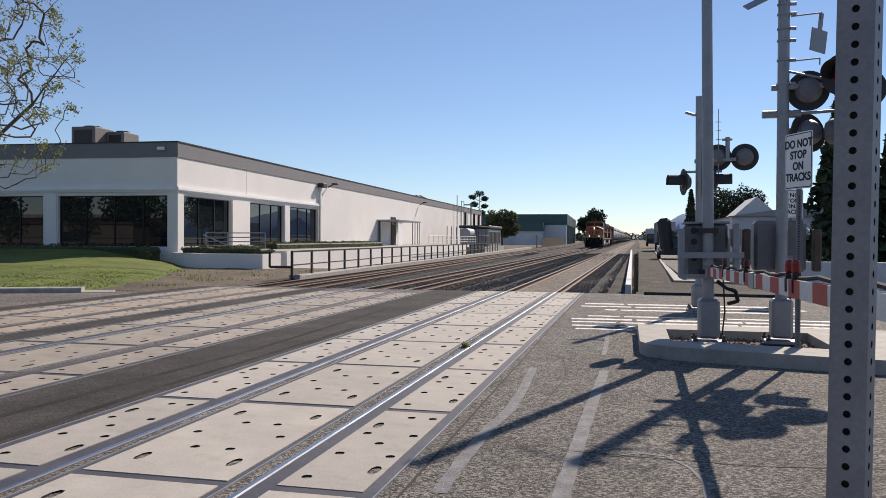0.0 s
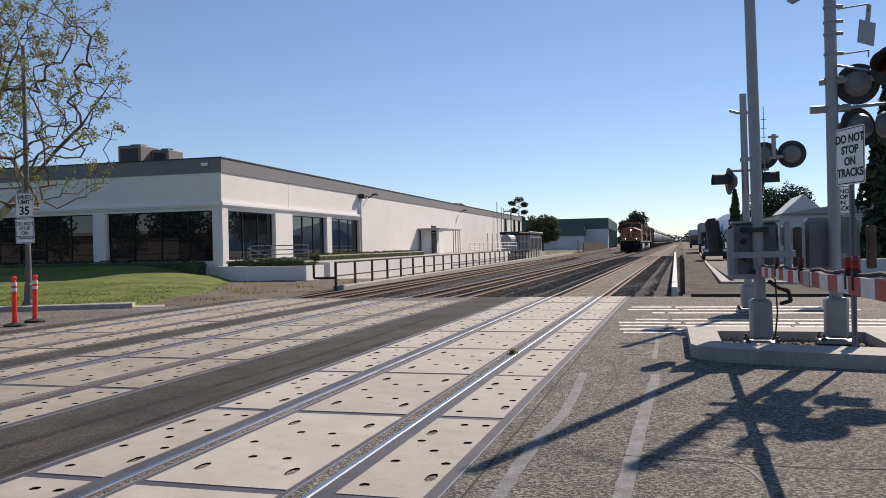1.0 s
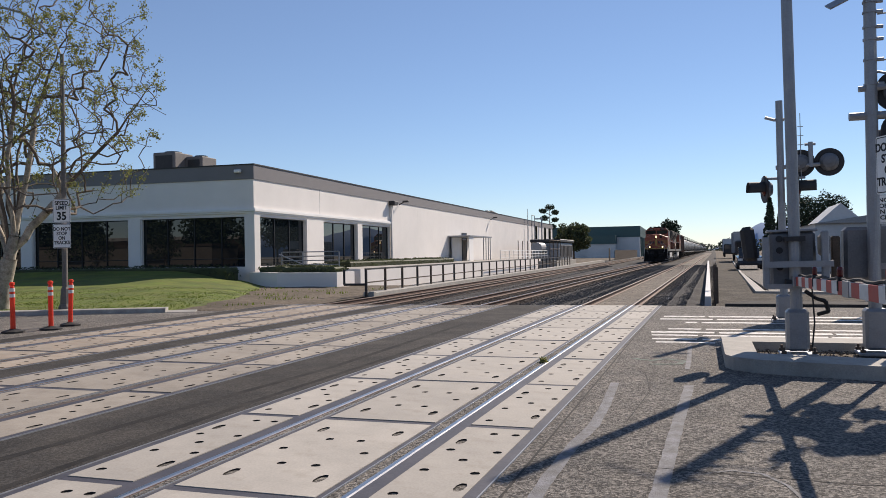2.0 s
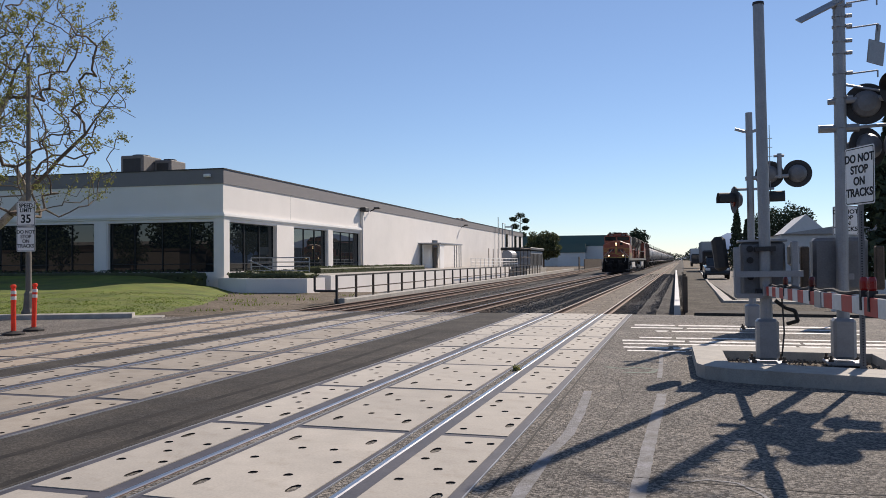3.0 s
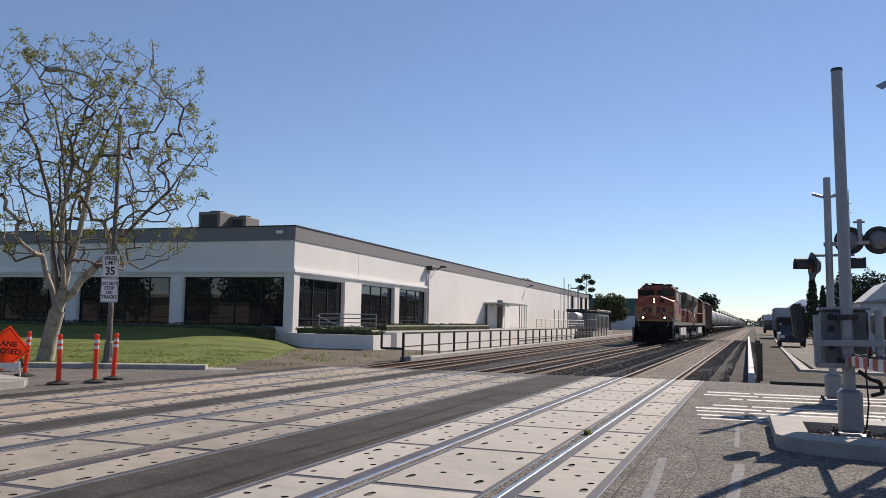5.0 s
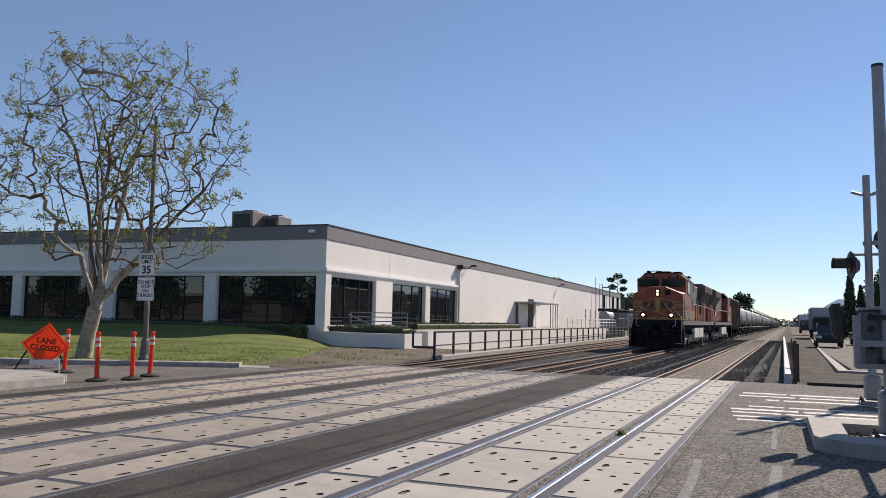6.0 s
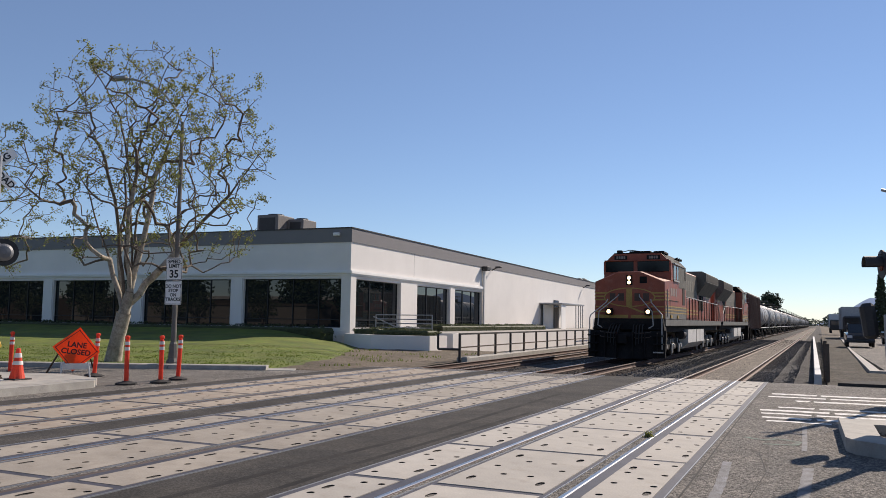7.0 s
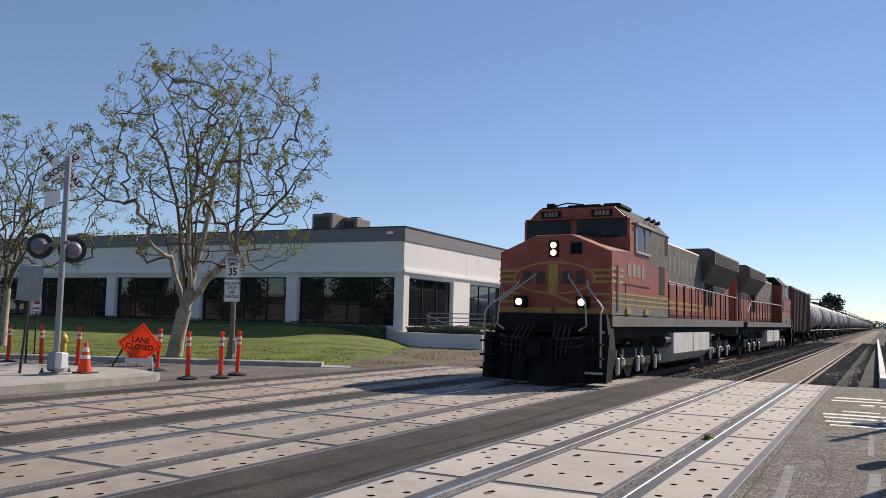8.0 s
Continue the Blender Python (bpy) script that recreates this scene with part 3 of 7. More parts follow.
# distance haze is put into the hills' base colour as pale blue
HILLS_HAZE_TINT = mat("haze-tinted blue hills", (0.30, 0.38, 0.52), 1.0, var=0.05, scale=0.004, fine=0.02, bump=0, spec=0.0)
CAR_BLACK = mat("black car paint", (0.012, 0.012, 0.014), 0.15, var=0.05, bump=0, spec=0.6)
CAR_GLASS = mat("car glass", (0.02, 0.025, 0.03), 0.05, var=0.05, bump=0, spec=0.7)
ASPHALT_STREAK = mat("dark tyre-worn asphalt", (0.03, 0.029, 0.028), 0.9, var=0.3, scale=0.8, fine=60, bump=0.4, alt=(0.048, 0.044, 0.04), alt_at=(0.4, 0.6), spec=0.12)
GREEN_CHALK = mat("green chalk marks", (0.13, 0.19, 0.15), 0.9, var=0.3, scale=6, fine=40, bump=0.2, alt=(0.10, 0.10, 0.09), alt_at=(0.4, 0.6))


# ---- plants ----
def leaf_mesh(points, size, rng, up=0.0):
    v, f = [], []
    for p in points:
        a = rng.normal(size=3)
        a /= np.linalg.norm(a) + 1e-9
        b = np.cross(a, rng.normal(size=3))
        b /= np.linalg.norm(b) + 1e-9
        k = size * rng.uniform(0.6, 1.3)
        c = np.array(p)
        o = len(v)
        n = np.cross(a, b) * k * 0.25
        v += [tuple(c - a * k), tuple(c - b * k * 0.55 + n), tuple(c + a * k), tuple(c + b * k * 0.55 + n)]
        f += [(o, o + 1, o + 2), (o, o + 2, o + 3)]
    return v, f


def branch_tubes(nodes, parent, radius, seg=5):
    v, f = [], []
    for i, p in enumerate(parent):
        if p < 0:
            continue
        a, b = Vector(nodes[p]), Vector(nodes[i])
        d = (b - a)
        if d.length < 1e-4:
            continue
        q = d.to_track_quat("Z", "Y").to_matrix()
        o = len(v)
        ra, rb = min(radius[p], radius[i] * 1.35), radius[i]
        n = seg if rb < 0.05 else 9
        for c, r, w in ((a, ra, -0.0), (b, rb, 0.0)):
            for k in range(n):
                t = 2 * math.pi * k / n
                v.append(tuple(c + q @ Vector((r * math.cos(t), r * math.sin(t), w))))
        f += [(o + k, o + (k + 1) % n, o + n + (k + 1) % n, o + n + k) for k in range(n)]
    return v, f


def broad_tree(name, label, base, trunk, centre, radii, tips, leaves, leaf, seed, bark=BARK_PALE, leaf_mat=LEAF, low=0.2, tip_r=0.008):
    """A tree grown from its trunk: tips scattered in an ellipsoid are joined to the nearest limb by crooked twigs, limbs thicken by what they carry."""
    rng = np.random.default_rng(seed)
    t = thing(name, label, "tree")
    nodes = [np.array(p, float) for p in trunk]
    parent = [-1] + list(range(len(trunk) - 1))
    fork = nodes[-1]
    targets = []
    while len(targets) < tips:
        u = rng.normal(size=3)
        u /= np.linalg.norm(u)
        r = rng.random() ** 0.42
        p = np.array(centre) + u * r * np.array(radii)
        lump = noise.noise(Vector(u * 1.7 + seed)) * 0.35
        if r < 0.92 + lump and p[2] > centre[2] - radii[2] * (1 - low):
            targets.append(p)
    targets.sort(key=lambda p: np.linalg.norm(p - fork))
    # main limbs first, out to a ring of far points
    mains = []
    for k in range(9):
        a = 2 * math.pi * k / 9 + rng.uniform(-.3, .3)
        w = (0.35, 0.75)[k % 2]
        mains.append(np.array(centre) + np.array(radii) * np.array((w * math.cos(a), w * math.sin(a), 0.65 if k % 2 == 0 else 0.1)))
    for n, p in enumerate(mains + targets):
        arr = np.array(nodes)
        d = np.linalg.norm(arr - p, axis=1)
        if n < len(mains):
            start = len(trunk) - 1 - (n % 2)
        else:
            lower = np.maximum(arr[:, 2] - p[2], 0) * 0.6
            d2 = d + lower
            d2[:len(trunk) - 1] += 50
            start = int(np.argmin(d2))
        q = nodes[start]
        dist = np.linalg.norm(p - q)
        steps = max(2, int(dist / (0.3 if n >= len(mains) else 0.45)))
        last = start
        wob = rng.normal(size=(3,)) * 0.07 * dist
        drift = np.zeros(3)
        for i in range(1, steps + 1):
            k = i / steps
            drift = drift * 0.75 + rng.normal(size=3) * 0.034 * min(dist, 1.6)
            c = q + (p - q) * k + wob * math.sin(math.pi * k) + drift
            c[2] += 0.12 * dist * math.sin(math.pi * k) * (1 if n < len(mains) else 0.3)
            nodes.append(c)
            parent.append(last)
            last = len(nodes) - 1
    count = np.zeros(len(nodes))
    kids = [0] * len(nodes)
    for i, p in enumerate(parent):
        if p >= 0:
            kids[p] += 1
    for i in range(len(nodes) - 1, -1, -1):
        if kids[i] == 0:
            count[i] = 1
        if parent[i] >= 0:
            count[parent[i]] += count[i]
    radius = tip_r * count ** 0.54
    for i in range(len(trunk)):
        radius[i] = max(radius[i], base * (1.0 - 0.3 * i / max(len(trunk) - 1, 1)))
    radius[0] *= 1.25
    v, f = branch_tubes(nodes, [p if radius[i] >= 0.06 else -1 for i, p in enumerate(parent)], radius)
    raw("trunk", v, f, bark, t, smooth=True)
    v, f = branch_tubes(nodes, [p if radius[i] < 0.06 else -1 for i, p in enumerate(parent)], radius)
    tagged(raw("branchwork", v, f, TWIG if bark is BARK_PALE else bark, t, smooth=True), kind="stuff")
    tips_at = [nodes[i] for i in range(len(nodes)) if count[i] <= 1 and i >= len(trunk)]
    pts = []
    while len(pts) < leaves:
        c = tips_at[rng.integers(len(tips_at))]
        if noise.noise(Vector(c * 0.55)) < -0.12 and rng.random() < 0.75:
            continue
        for _ in range(rng.integers(3, 8)):
            pts.append(c + rng.normal(size=3) * leaf * 1.7)
    v, f = leaf_mesh(pts, leaf, rng)
    tagged(raw("crown", v, f, leaf_mat, t), kind="stuff")
    return t


def conifer(label, x, y, h, r, seed, trunk_h=0.08, lean=0.0, count=2600, flat=0.9):
    rng = np.random.default_rng(seed)
    t = thing("conifer", label, "tree")
    bm = bmesh.new()
    tube(bm, (x, y, -0.4), (x + lean, y, h * 0.96), r * 0.09, 0.02, 8)
    part("trunk", bm, BARK, t)
    pts = []
    for _ in range(count):
        k = rng.random() ** 0.8
        z = h * (trunk_h + (1 - trunk_h) * k)
        a = rng.uniform(0, 2 * math.pi)
        ring = r * (1 - k) ** flat * (0.75 + 0.35 * noise.noise(Vector((math.cos(a) * 2, math.sin(a) * 2, z * 0.9 + seed))))
        q = ring * rng.random() ** 0.45
        pts.append((x + q * math.cos(a), y + q * math.sin(a), z - q * 0.25))
    v, f = leaf_mesh(pts, r * 0.1 + 0.06, rng)
    tagged(raw("crown", v, f, LEAF_DARK, t), kind="stuff")
    return t


def bushy(name, label, x, y, z0, rx, rz, seed, count=3000, leaf=0.22, material=None, stem=True):
    """A dense rounded crown on a short stem."""
    rng = np.random.default_rng(seed)
    t = thing(name, label, "tree")
    zc = z0 + rz
    bm = bmesh.new()
    if stem:
        tube(bm, (x, y, -0.4), (x, y, zc), 0.22, 0.12, 8)
        for k in range(5):
            a = k * 1.3
            tube(bm, (x, y, z0 + 0.2), (x + rx * 0.6 * math.cos(a), y + rx * 0.6 * math.sin(a), zc + 0.2), 0.1, 0.04, 6)
        part("trunk", bm, BARK, t)
    else:
        bm.free()
    pts = []
    while len(pts) < count:
        u = rng.normal(size=3)
        u /= np.linalg.norm(u)
        r = rng.random() ** 0.3 * (0.85 + 0.4 * noise.noise(Vector(u * 2.2 + seed)))
        pts.append((x + u[0] * r * rx, y + u[1] * r * rx, zc + u[2] * r * rz))
    v, f = leaf_mesh(pts, leaf, rng)
    tagged(raw("crown", v, f, material or LEAF_DARK, t), kind="stuff")
    return t


broad_tree("plane_tree", "tall plane tree with pale trunk and sparse spring leaves", 0.185, [(-21.15, 19.9, 0.0), (-21.0, 19.9, 0.8), (-20.75, 19.9, 1.7), (-20.55, 19.9, 2.4)],
           (-20.1, 20.2, 6.95), (5.2, 4.6, 4.3), 1050, 14500, 0.046, 4, low=0.05, tip_r=0.0088)
broad_tree("plane_tree", "plane tree with sparse spring leaves beside the street", 0.2, [(-31.0, 20.3, 0.0), (-30.9, 20.3, 1.2), (-30.8, 20.3, 2.4)],
           (-30.0, 20.3, 6.0), (4.6, 3.8, 3.5), 600, 8000, 0.046, 9, low=0.05, tip_r=0.0088)
conifer("tall dark evergreen tree behind the signals", 10.6, 46, 9.6, 2.6, 3, 0.05, count=3600, flat=0.75)
conifer("dark evergreen tree behind the signals", 13.4, 47, 8.0, 2.3, 5, 0.05, count=2600, flat=0.75)
conifer("dark pointed cypress beside the car park", 8.0, 120, 8.6, 1.6, 7, 0.02, count=2200, flat=0.6)
conifer("dark pointed cypress beside the car park", 9.6, 124, 7.2, 1.4, 8, 0.02, count=1800, flat=0.6)
bushy("tree", "dark rounded tree behind the pale building", 13.0, 130, 2.5, 3.2, 3.6, 11)
bushy("tree", "dark rounded tree behind the pale building", 17.0, 132, 2.5, 3.4, 3.9, 12)
conifer("small conifer behind the pale building", 21.5, 128, 6.0, 0.9, 14, count=800)
bushy("tree", "round dark green tree beyond the office building", -26.5, 168, 1.4, 4.2, 3.2, 15, 5200, 0.28, LEAF_HEDGE)


def clump_tree(x, y, h):
    """A tall thin tree whose foliage sits in separate clumps on short side limbs."""
    rng = np.random.default_rng(16)
    t = thing("tree", "tall thin tree with separate clumps of foliage", "tree")
    bm = bmesh.new()
    tube(bm, (x, y, -0.4), (x + 0.3, y, h - 0.6), 0.25, 0.06, 8)
    pts = []
    for dx, z, r in ((0.2, h - 0.6, 1.3), (-1.5, h - 1.5, 1.1), (1.7, h - 1.9, 1.1), (-1.1, h - 3.3, 1.2), (1.6, h - 3.8, 1.0), (-1.9, h - 5.2, 1.0), (0.9, h - 5.5, 1.1)):
        tube(bm, (x + 0.2, y, z - 0.9), (x + dx, y, z - 0.2), 0.09, 0.05, 6)
        for _ in range(240):
            u = rng.normal(size=3)
            u *= rng.random() ** 0.4 / np.linalg.norm(u)
            pts.append((x + dx + u[0] * r, y + u[1] * r, z + u[2] * r * 0.6))
    part("trunk", bm, BARK, t)
    v, f = leaf_mesh(pts, 0.24, rng)
    tagged(raw("crown", v, f, LEAF_DARK, t), kind="stuff")


clump_tree(-38.5, 205, 13.6)
bushy("tree", "dark tree far behind the train", -14.5, 330, 5.0, 4.5, 4.5, 17, 1800, 0.5)
bushy("tree", "dark tree far behind the train", -19.5, 340, 4.0, 3.4, 3.5, 18, 1400, 0.5)


def far_woods():
    rng = np.random.default_rng(21)
    pts = []
    for k in range(46):
        x, y = rng.uniform(-130, 110), rng.uniform(560, 760)
        if -30 < x < 12:
            continue
        h, r = rng.uniform(4, 10), rng.uniform(4, 9)
        for _ in range(150):
            u = rng.normal(size=3)
            u /= np.linalg.norm(u)
            pts.append((x + u[0] * r, y + u[1] * r, max(h * 0.5 + u[2] * h * 0.5, 0)))
    for k in range(40):
        x, y = rng.uniform(-60, 45), rng.uniform(1000, 1200)
        h, r = rng.uniform(5, 11), rng.uniform(4, 8)
        for _ in range(80):
            u = rng.normal(size=3)
            u /= np.linalg.norm(u)
            pts.append((x + u[0] * r, y + u[1] * r, max(h * 0.5 + u[2] * h * 0.5, 0)))
    v, f = leaf_mesh(pts, 1.1, rng)
    return raw("far_woods", v, f, LEAF_DARK)


tagged(far_woods(), "distant dark line of trees", "trees", kind="stuff")


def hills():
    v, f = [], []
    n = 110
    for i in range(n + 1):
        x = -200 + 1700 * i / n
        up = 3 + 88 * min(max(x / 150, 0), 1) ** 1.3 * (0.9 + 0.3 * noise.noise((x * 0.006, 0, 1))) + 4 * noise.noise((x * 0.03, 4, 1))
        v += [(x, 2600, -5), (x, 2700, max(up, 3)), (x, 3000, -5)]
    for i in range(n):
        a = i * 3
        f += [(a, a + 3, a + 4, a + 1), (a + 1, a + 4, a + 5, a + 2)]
    return raw("backdrop", v, f, HILLS_HAZE_TINT, smooth=True)


tagged(hills(), "distant hills with blue haze in their colour", "hills", kind="structure")


def grass_blades():
    rng = np.random.default_rng(31)
    v, f = [], []
    for _ in range(24000):
        x = -16.0 - 30 * rng.random() ** 1.2
        y = kerb_y(x) + 0.4 + 14 * rng.random() ** 1.2
        if x > lawn_edge(y) - 0.2:
            continue
        z = -0.06 + 0.17 * min(max((lawn_edge(y) + 0.4 - x) / 1.4, 0), 1) + hill(x, y)
        h, a = rng.uniform(0.02, 0.055), rng.uniform(0, 6.28)
        dx, dy = 0.02 * math.cos(a), 0.02 * math.sin(a)
        o = len(v)
        v += [(x - dx, y - dy, z), (x + dx, y + dy, z), (x + rng.normal() * 0.03, y + rng.normal() * 0.03, z + h)]
        f.append((o, o + 1, o + 2))
    for _ in range(1500):
        x, y = rng.uniform(-22, -14.5), rng.uniform(23, 37)
        if noise.noise((x * 0.7, y * 0.7, 5)) < 0.12:
            continue
        z = -0.02 + hill(x, y)
        o = len(v)
        a = rng.uniform(0, 6.28)
        v += [(x - 0.03 * math.cos(a), y, z), (x + 0.03 * math.cos(a), y, z), (x + rng.normal() * 0.06, y, z + rng.uniform(0.08, 0.15))]
        f.append((o, o + 1, o + 2))
    return raw("grass", v, f, BLADE)


tagged(grass_blades(), "short green grass blades on the lawn", "grass", kind="stuff")


def weed(x, y, z, seed, size=0.14):
    rng = np.random.default_rng(seed)
    t = thing("weed", "small green weed growing in the rail gap", "weed", Matrix.Translation((x, y, z)))
    v, f = leaf_mesh([(rng.normal() * size * 0.4, rng.normal() * size * 0.4, abs(rng.normal()) * size * 0.5) for _ in range(70)], 0.035, rng)
    raw("leaves", v, f, LEAF, t)


weed(-2.44, 12.0, -0.02, 1, 0.07)


# ---- planter, loading yard and fence by the office ----
def planter():
    t = thing("planter_wall", "low white stucco retaining wall round a planting bed", "wall")
    bm = bmesh.new()
    prism(bm, [(-21.9, 38.4), (-18.3, 38.2), (-18.3, 38.45), (-21.7, 38.65), (-24.4, 40.3), (-24.6, 40.1)], 2, -0.3, 0.77)
    part("wall", bm, STUCCO, t)
    part("wall", shape((-18.5, -18.3, 38.45, 40.4, -0.3, 0.77)), STUCCO, t)
    bm = bmesh.new()
    prism(bm, [(-21.8, 38.55), (-18.5, 38.45), (-18.5, 40.4), (-24.4, 40.4)], 2, -0.3, 0.66)
    part("soil", bm, DIRT, t)
    return t


planter()


def hedge(label, boxes, seed, count):
    """A clipped low hedge: small leaves over a rounded body."""
    rng = np.random.default_rng(seed)
    t = thing("hedge", label, "hedge")
    pts = []
    for x0, x1, y0, y1, z0, z1 in boxes:
        n = int(count * max(x1 - x0, y1 - y0) / 10)
        for _ in range(n):
            x, y = rng.uniform(x0, x1), rng.uniform(y0, y1)
            e = min((x - x0) / 0.5, (x1 - x) / 0.5, (y - y0) / 0.5, (y1 - y) / 0.5, 1)
            top = z0 + (z1 - z0) * (0.55 + 0.45 * e) + 0.10 * noise.noise((x * 1.3, y * 1.3, 7))
            pts.append((x, y, top - abs(rng.normal()) * 0.12 if rng.random() < 0.7 else rng.uniform(z0, top)))
    v, f = leaf_mesh(pts, 0.075, rng)
    tagged(raw("leaves", v, f, LEAF_HEDGE, t), kind="stuff")
    bm = bmesh.new()
    for x0, x1, y0, y1, z0, z1 in boxes:
        box(bm, x0 + 0.15, x1 - 0.15, y0 + 0.12, y1 - 0.12, z0 - 0.3, z0 + (z1 - z0) * 0.82, bev=0.08)
    part("body", bm, LEAF_HEDGE, t)


hedge("low clipped hedge in the planting bed", [(-22.0, -18.55, 38.7, 40.3, 0.6, 1.12)], 41, 5200)
hedge("low clipped hedge along the office side", [(-23.9, -22.0, 39.6, 46.0, 0.65, 1.15), (-24.6, -22.6, 49.5, 73.0, 0.75, 1.3)], 42, 1800)
hedge("dark low hedge under the office windows", [(-84.0, -25.0, 38.5, 40.0, 0.4, 1.22)], 43, 1500)


def dock():
    """The raised yard beside the office: a white wall towards the tracks, steps and rails."""
    t = thing("loading_dock", "raised white concrete yard beside the office", "loading dock", pose(-18.3, 41.2, 0, 0, 0, 2.1))
    part("wall", shape((-0.25, 0, 0, 62, -0.4, 0.86)), STUCCO, t)
    part("slab", shape((-6.0, -0.25, 2.5, 62, -0.4, 0.84)), KERB, t)
    part("end_wall", shape((-6.0, -0.25, 0, 0.25, -0.4, 0.86)), STUCCO, t)
    for k in range(4):
        part("step", shape((-1.6, -0.27, 0.3 + k * 0.3, 2.5, -0.4 + 0.2 * k, -0.2 + 0.2 * k)), KERB, t)
    return t


dock()


def stair_rail():
    t = thing("stair_railing", "pale metal stair railing with a sloped hand rail", "railing", pose(-20.4, 41.0, 0.84, 0, 0, 2.1))
    for x in (-2.6, -1.3, 0.9):
        bm = bmesh.new()
        tube(bm, (x, 0, 0), (x, 0, 1.02), 0.03)
        part("post", bm, METAL_GREY, t)
    for z in (0.3, 0.54, 0.78, 1.02):
        bm = bmesh.new()
        tube(bm, (-2.6, 0, z), (0.9, 0, z), 0.028)
        part("rail", bm, METAL_GREY, t)
    bm = bmesh.new()
    pipe(bm, [(-2.6, -0.3, 0.9), (-1.2, -0.3, 0.35), (0.9, -0.3, -0.45)], 0.035)
    part("hand_rail", bm, METAL_GREY, t)


stair_rail()


def yard_fence():
    """Steel post and rail fence along the rear track, on a low concrete kerb."""
    t = thing("yard_fence", "dark steel post and rail fence on a concrete kerb", "fence", pose(-13.15, 30.1, 0.0, 0, 0, 2.1))
    for k in range(30):
        y = k * 2.25
        part("post", shape((-0.045, 0.045, y - 0.045, y + 0.045, -0.35, 1.1), bev=0.006), METAL_RUST if k % 3 else METAL_DARK, t)
    part("rail", shape((-0.03, 0.03, 0, 65.3, 1.03, 1.1)), METAL_DARK, t)
    part("rail", shape((-0.025, 0.025, 0, 65.3, 0.5, 0.55)), METAL_RUST, t)
    part("kerb", shape((-0.25, 0.3, 0.3, 66, -0.4, 0.12), (0.1, 0.32, 0.0, 0.3, -0.4, 0.16), bev=0.02), KERB, t, "pale concrete kerb under the fence")
    bm = bmesh.new()
    pipe(bm, [(0, 0, 0.45), (-0.9, -0.1, 0.45), (-0.9, -0.1, 1.05)], 0.05)
    part("gate_bar", bm, METAL_DARK, t)
    part("far_kerb", shape((-0.25, 0.3, 66, 110, -0.4, 0.14)), KERB, t)


yard_fence()


def dock_rail():
    t = thing("dock_railing", "white pipe railing along the loading yard", "railing", pose(-18.45, 73.5, 0.84, 0, 0, 2.1))
    for k in range(14):
        bm = bmesh.new()
        tube(bm, (0, k * 2.2, 0), (0, k * 2.2, 1.0), 0.03, 0.03, 6)
        part("post", bm, TRIM, t)
    for z in (0.35, 0.65, 1.0):
        bm = bmesh.new()
        tube(bm, (0, 0, z), (0, 28.6, z), 0.03, 0.03, 6)
        part("rail", bm, TRIM, t)


dock_rail()


def on_office(name, label, category, x, y, z):
    return thing(name, label, category, office.matrix_basis @ Matrix.Translation((x, y, z)))


def door_canopy():
    t = on_office("door_canopy", "small flat canopy with screens over a side door", "canopy", 0.02, 44.0, 0.84)
    part("roof", shape((0, 2.4, -3.4, 7.0, 2.55, 2.68)), METAL_GREY, t)
    part("screen", shape((0.3, 0.36, -3.0, 0.0, 0.0, 2.5)), TRIM, t)
    part("screen", shape((2.2, 2.26, -3.2, -1.4, 0.0, 2.5)), TRIM, t)
    for y in (3.4, 4.6, 5.8, 6.8):
        part("post", shape((2.2, 2.28, y, y + 0.08, 0.0, 2.55)), METAL_GREY, t)
    d = on_office("door", "dark brown double door with a transom window", "door", 0.01, 47.4, 0.84)
    part("leaf", shape((0.0, 0.06, -0.9, 0.0, 0, 2.3)), METAL_RUST, d)
    part("leaf", shape((0.0, 0.06, 0.02, 0.9, 0, 2.3)), METAL_RUST, d)
    part("transom", shape((0.0, 0.05, -0.9, 0.9, 2.36, 3.0)), GLAZING, d)
    part("door_frame", shape((0.0, 0.08, -1.0, -0.9, 0, 3.1), (0.0, 0.08, 0.9, 1.0, 0, 3.1), (0.0, 0.08, -1.0, 1.0, 3.0, 3.1)), MULLION, d)


door_canopy()


def rain_pipe(y):
    t = on_office("rain_pipe", "grey rain pipe with a collector box under the parapet", "rain pipe", 0.06, y, 0)
    part("collector", shape((0, 0.5, -0.45, 0.45, 5.75, 6.1), bev=0.04), METAL_DARK, t)
    part("pipe", shape((0.0, 0.16, -0.16, 0.16, 0.5, 5.75), bev=0.02), STUCCO, t)


def wall_lamp(y):
    t = on_office("wall_lamp", "dark wall lamp on a short arm", "lamp", 0.06, y, 6.1)
    bm = bmesh.new()
    tube(bm, (0, 0, -0.2), (0.5, 0, 0.05), 0.05)
    part("arm", bm, METAL_DARK, t)
    part("head", shape((0.38, 0.9, -0.18, 0.18, 0.0, 0.15), bev=0.04), METAL_DARK, t)


rain_pipe(22.9)
wall_lamp(25.0)
wall_lamp(61.0)
lampf = on_office("wall_lamp", "small pale wall lamp on the parapet band", "lamp", -0.9, -0.06, 6.5)
part("head", shape((-0.2, 0.2, -0.2, 0.0, -0.08, 0.1), bev=0.03), TRIM, lampf)


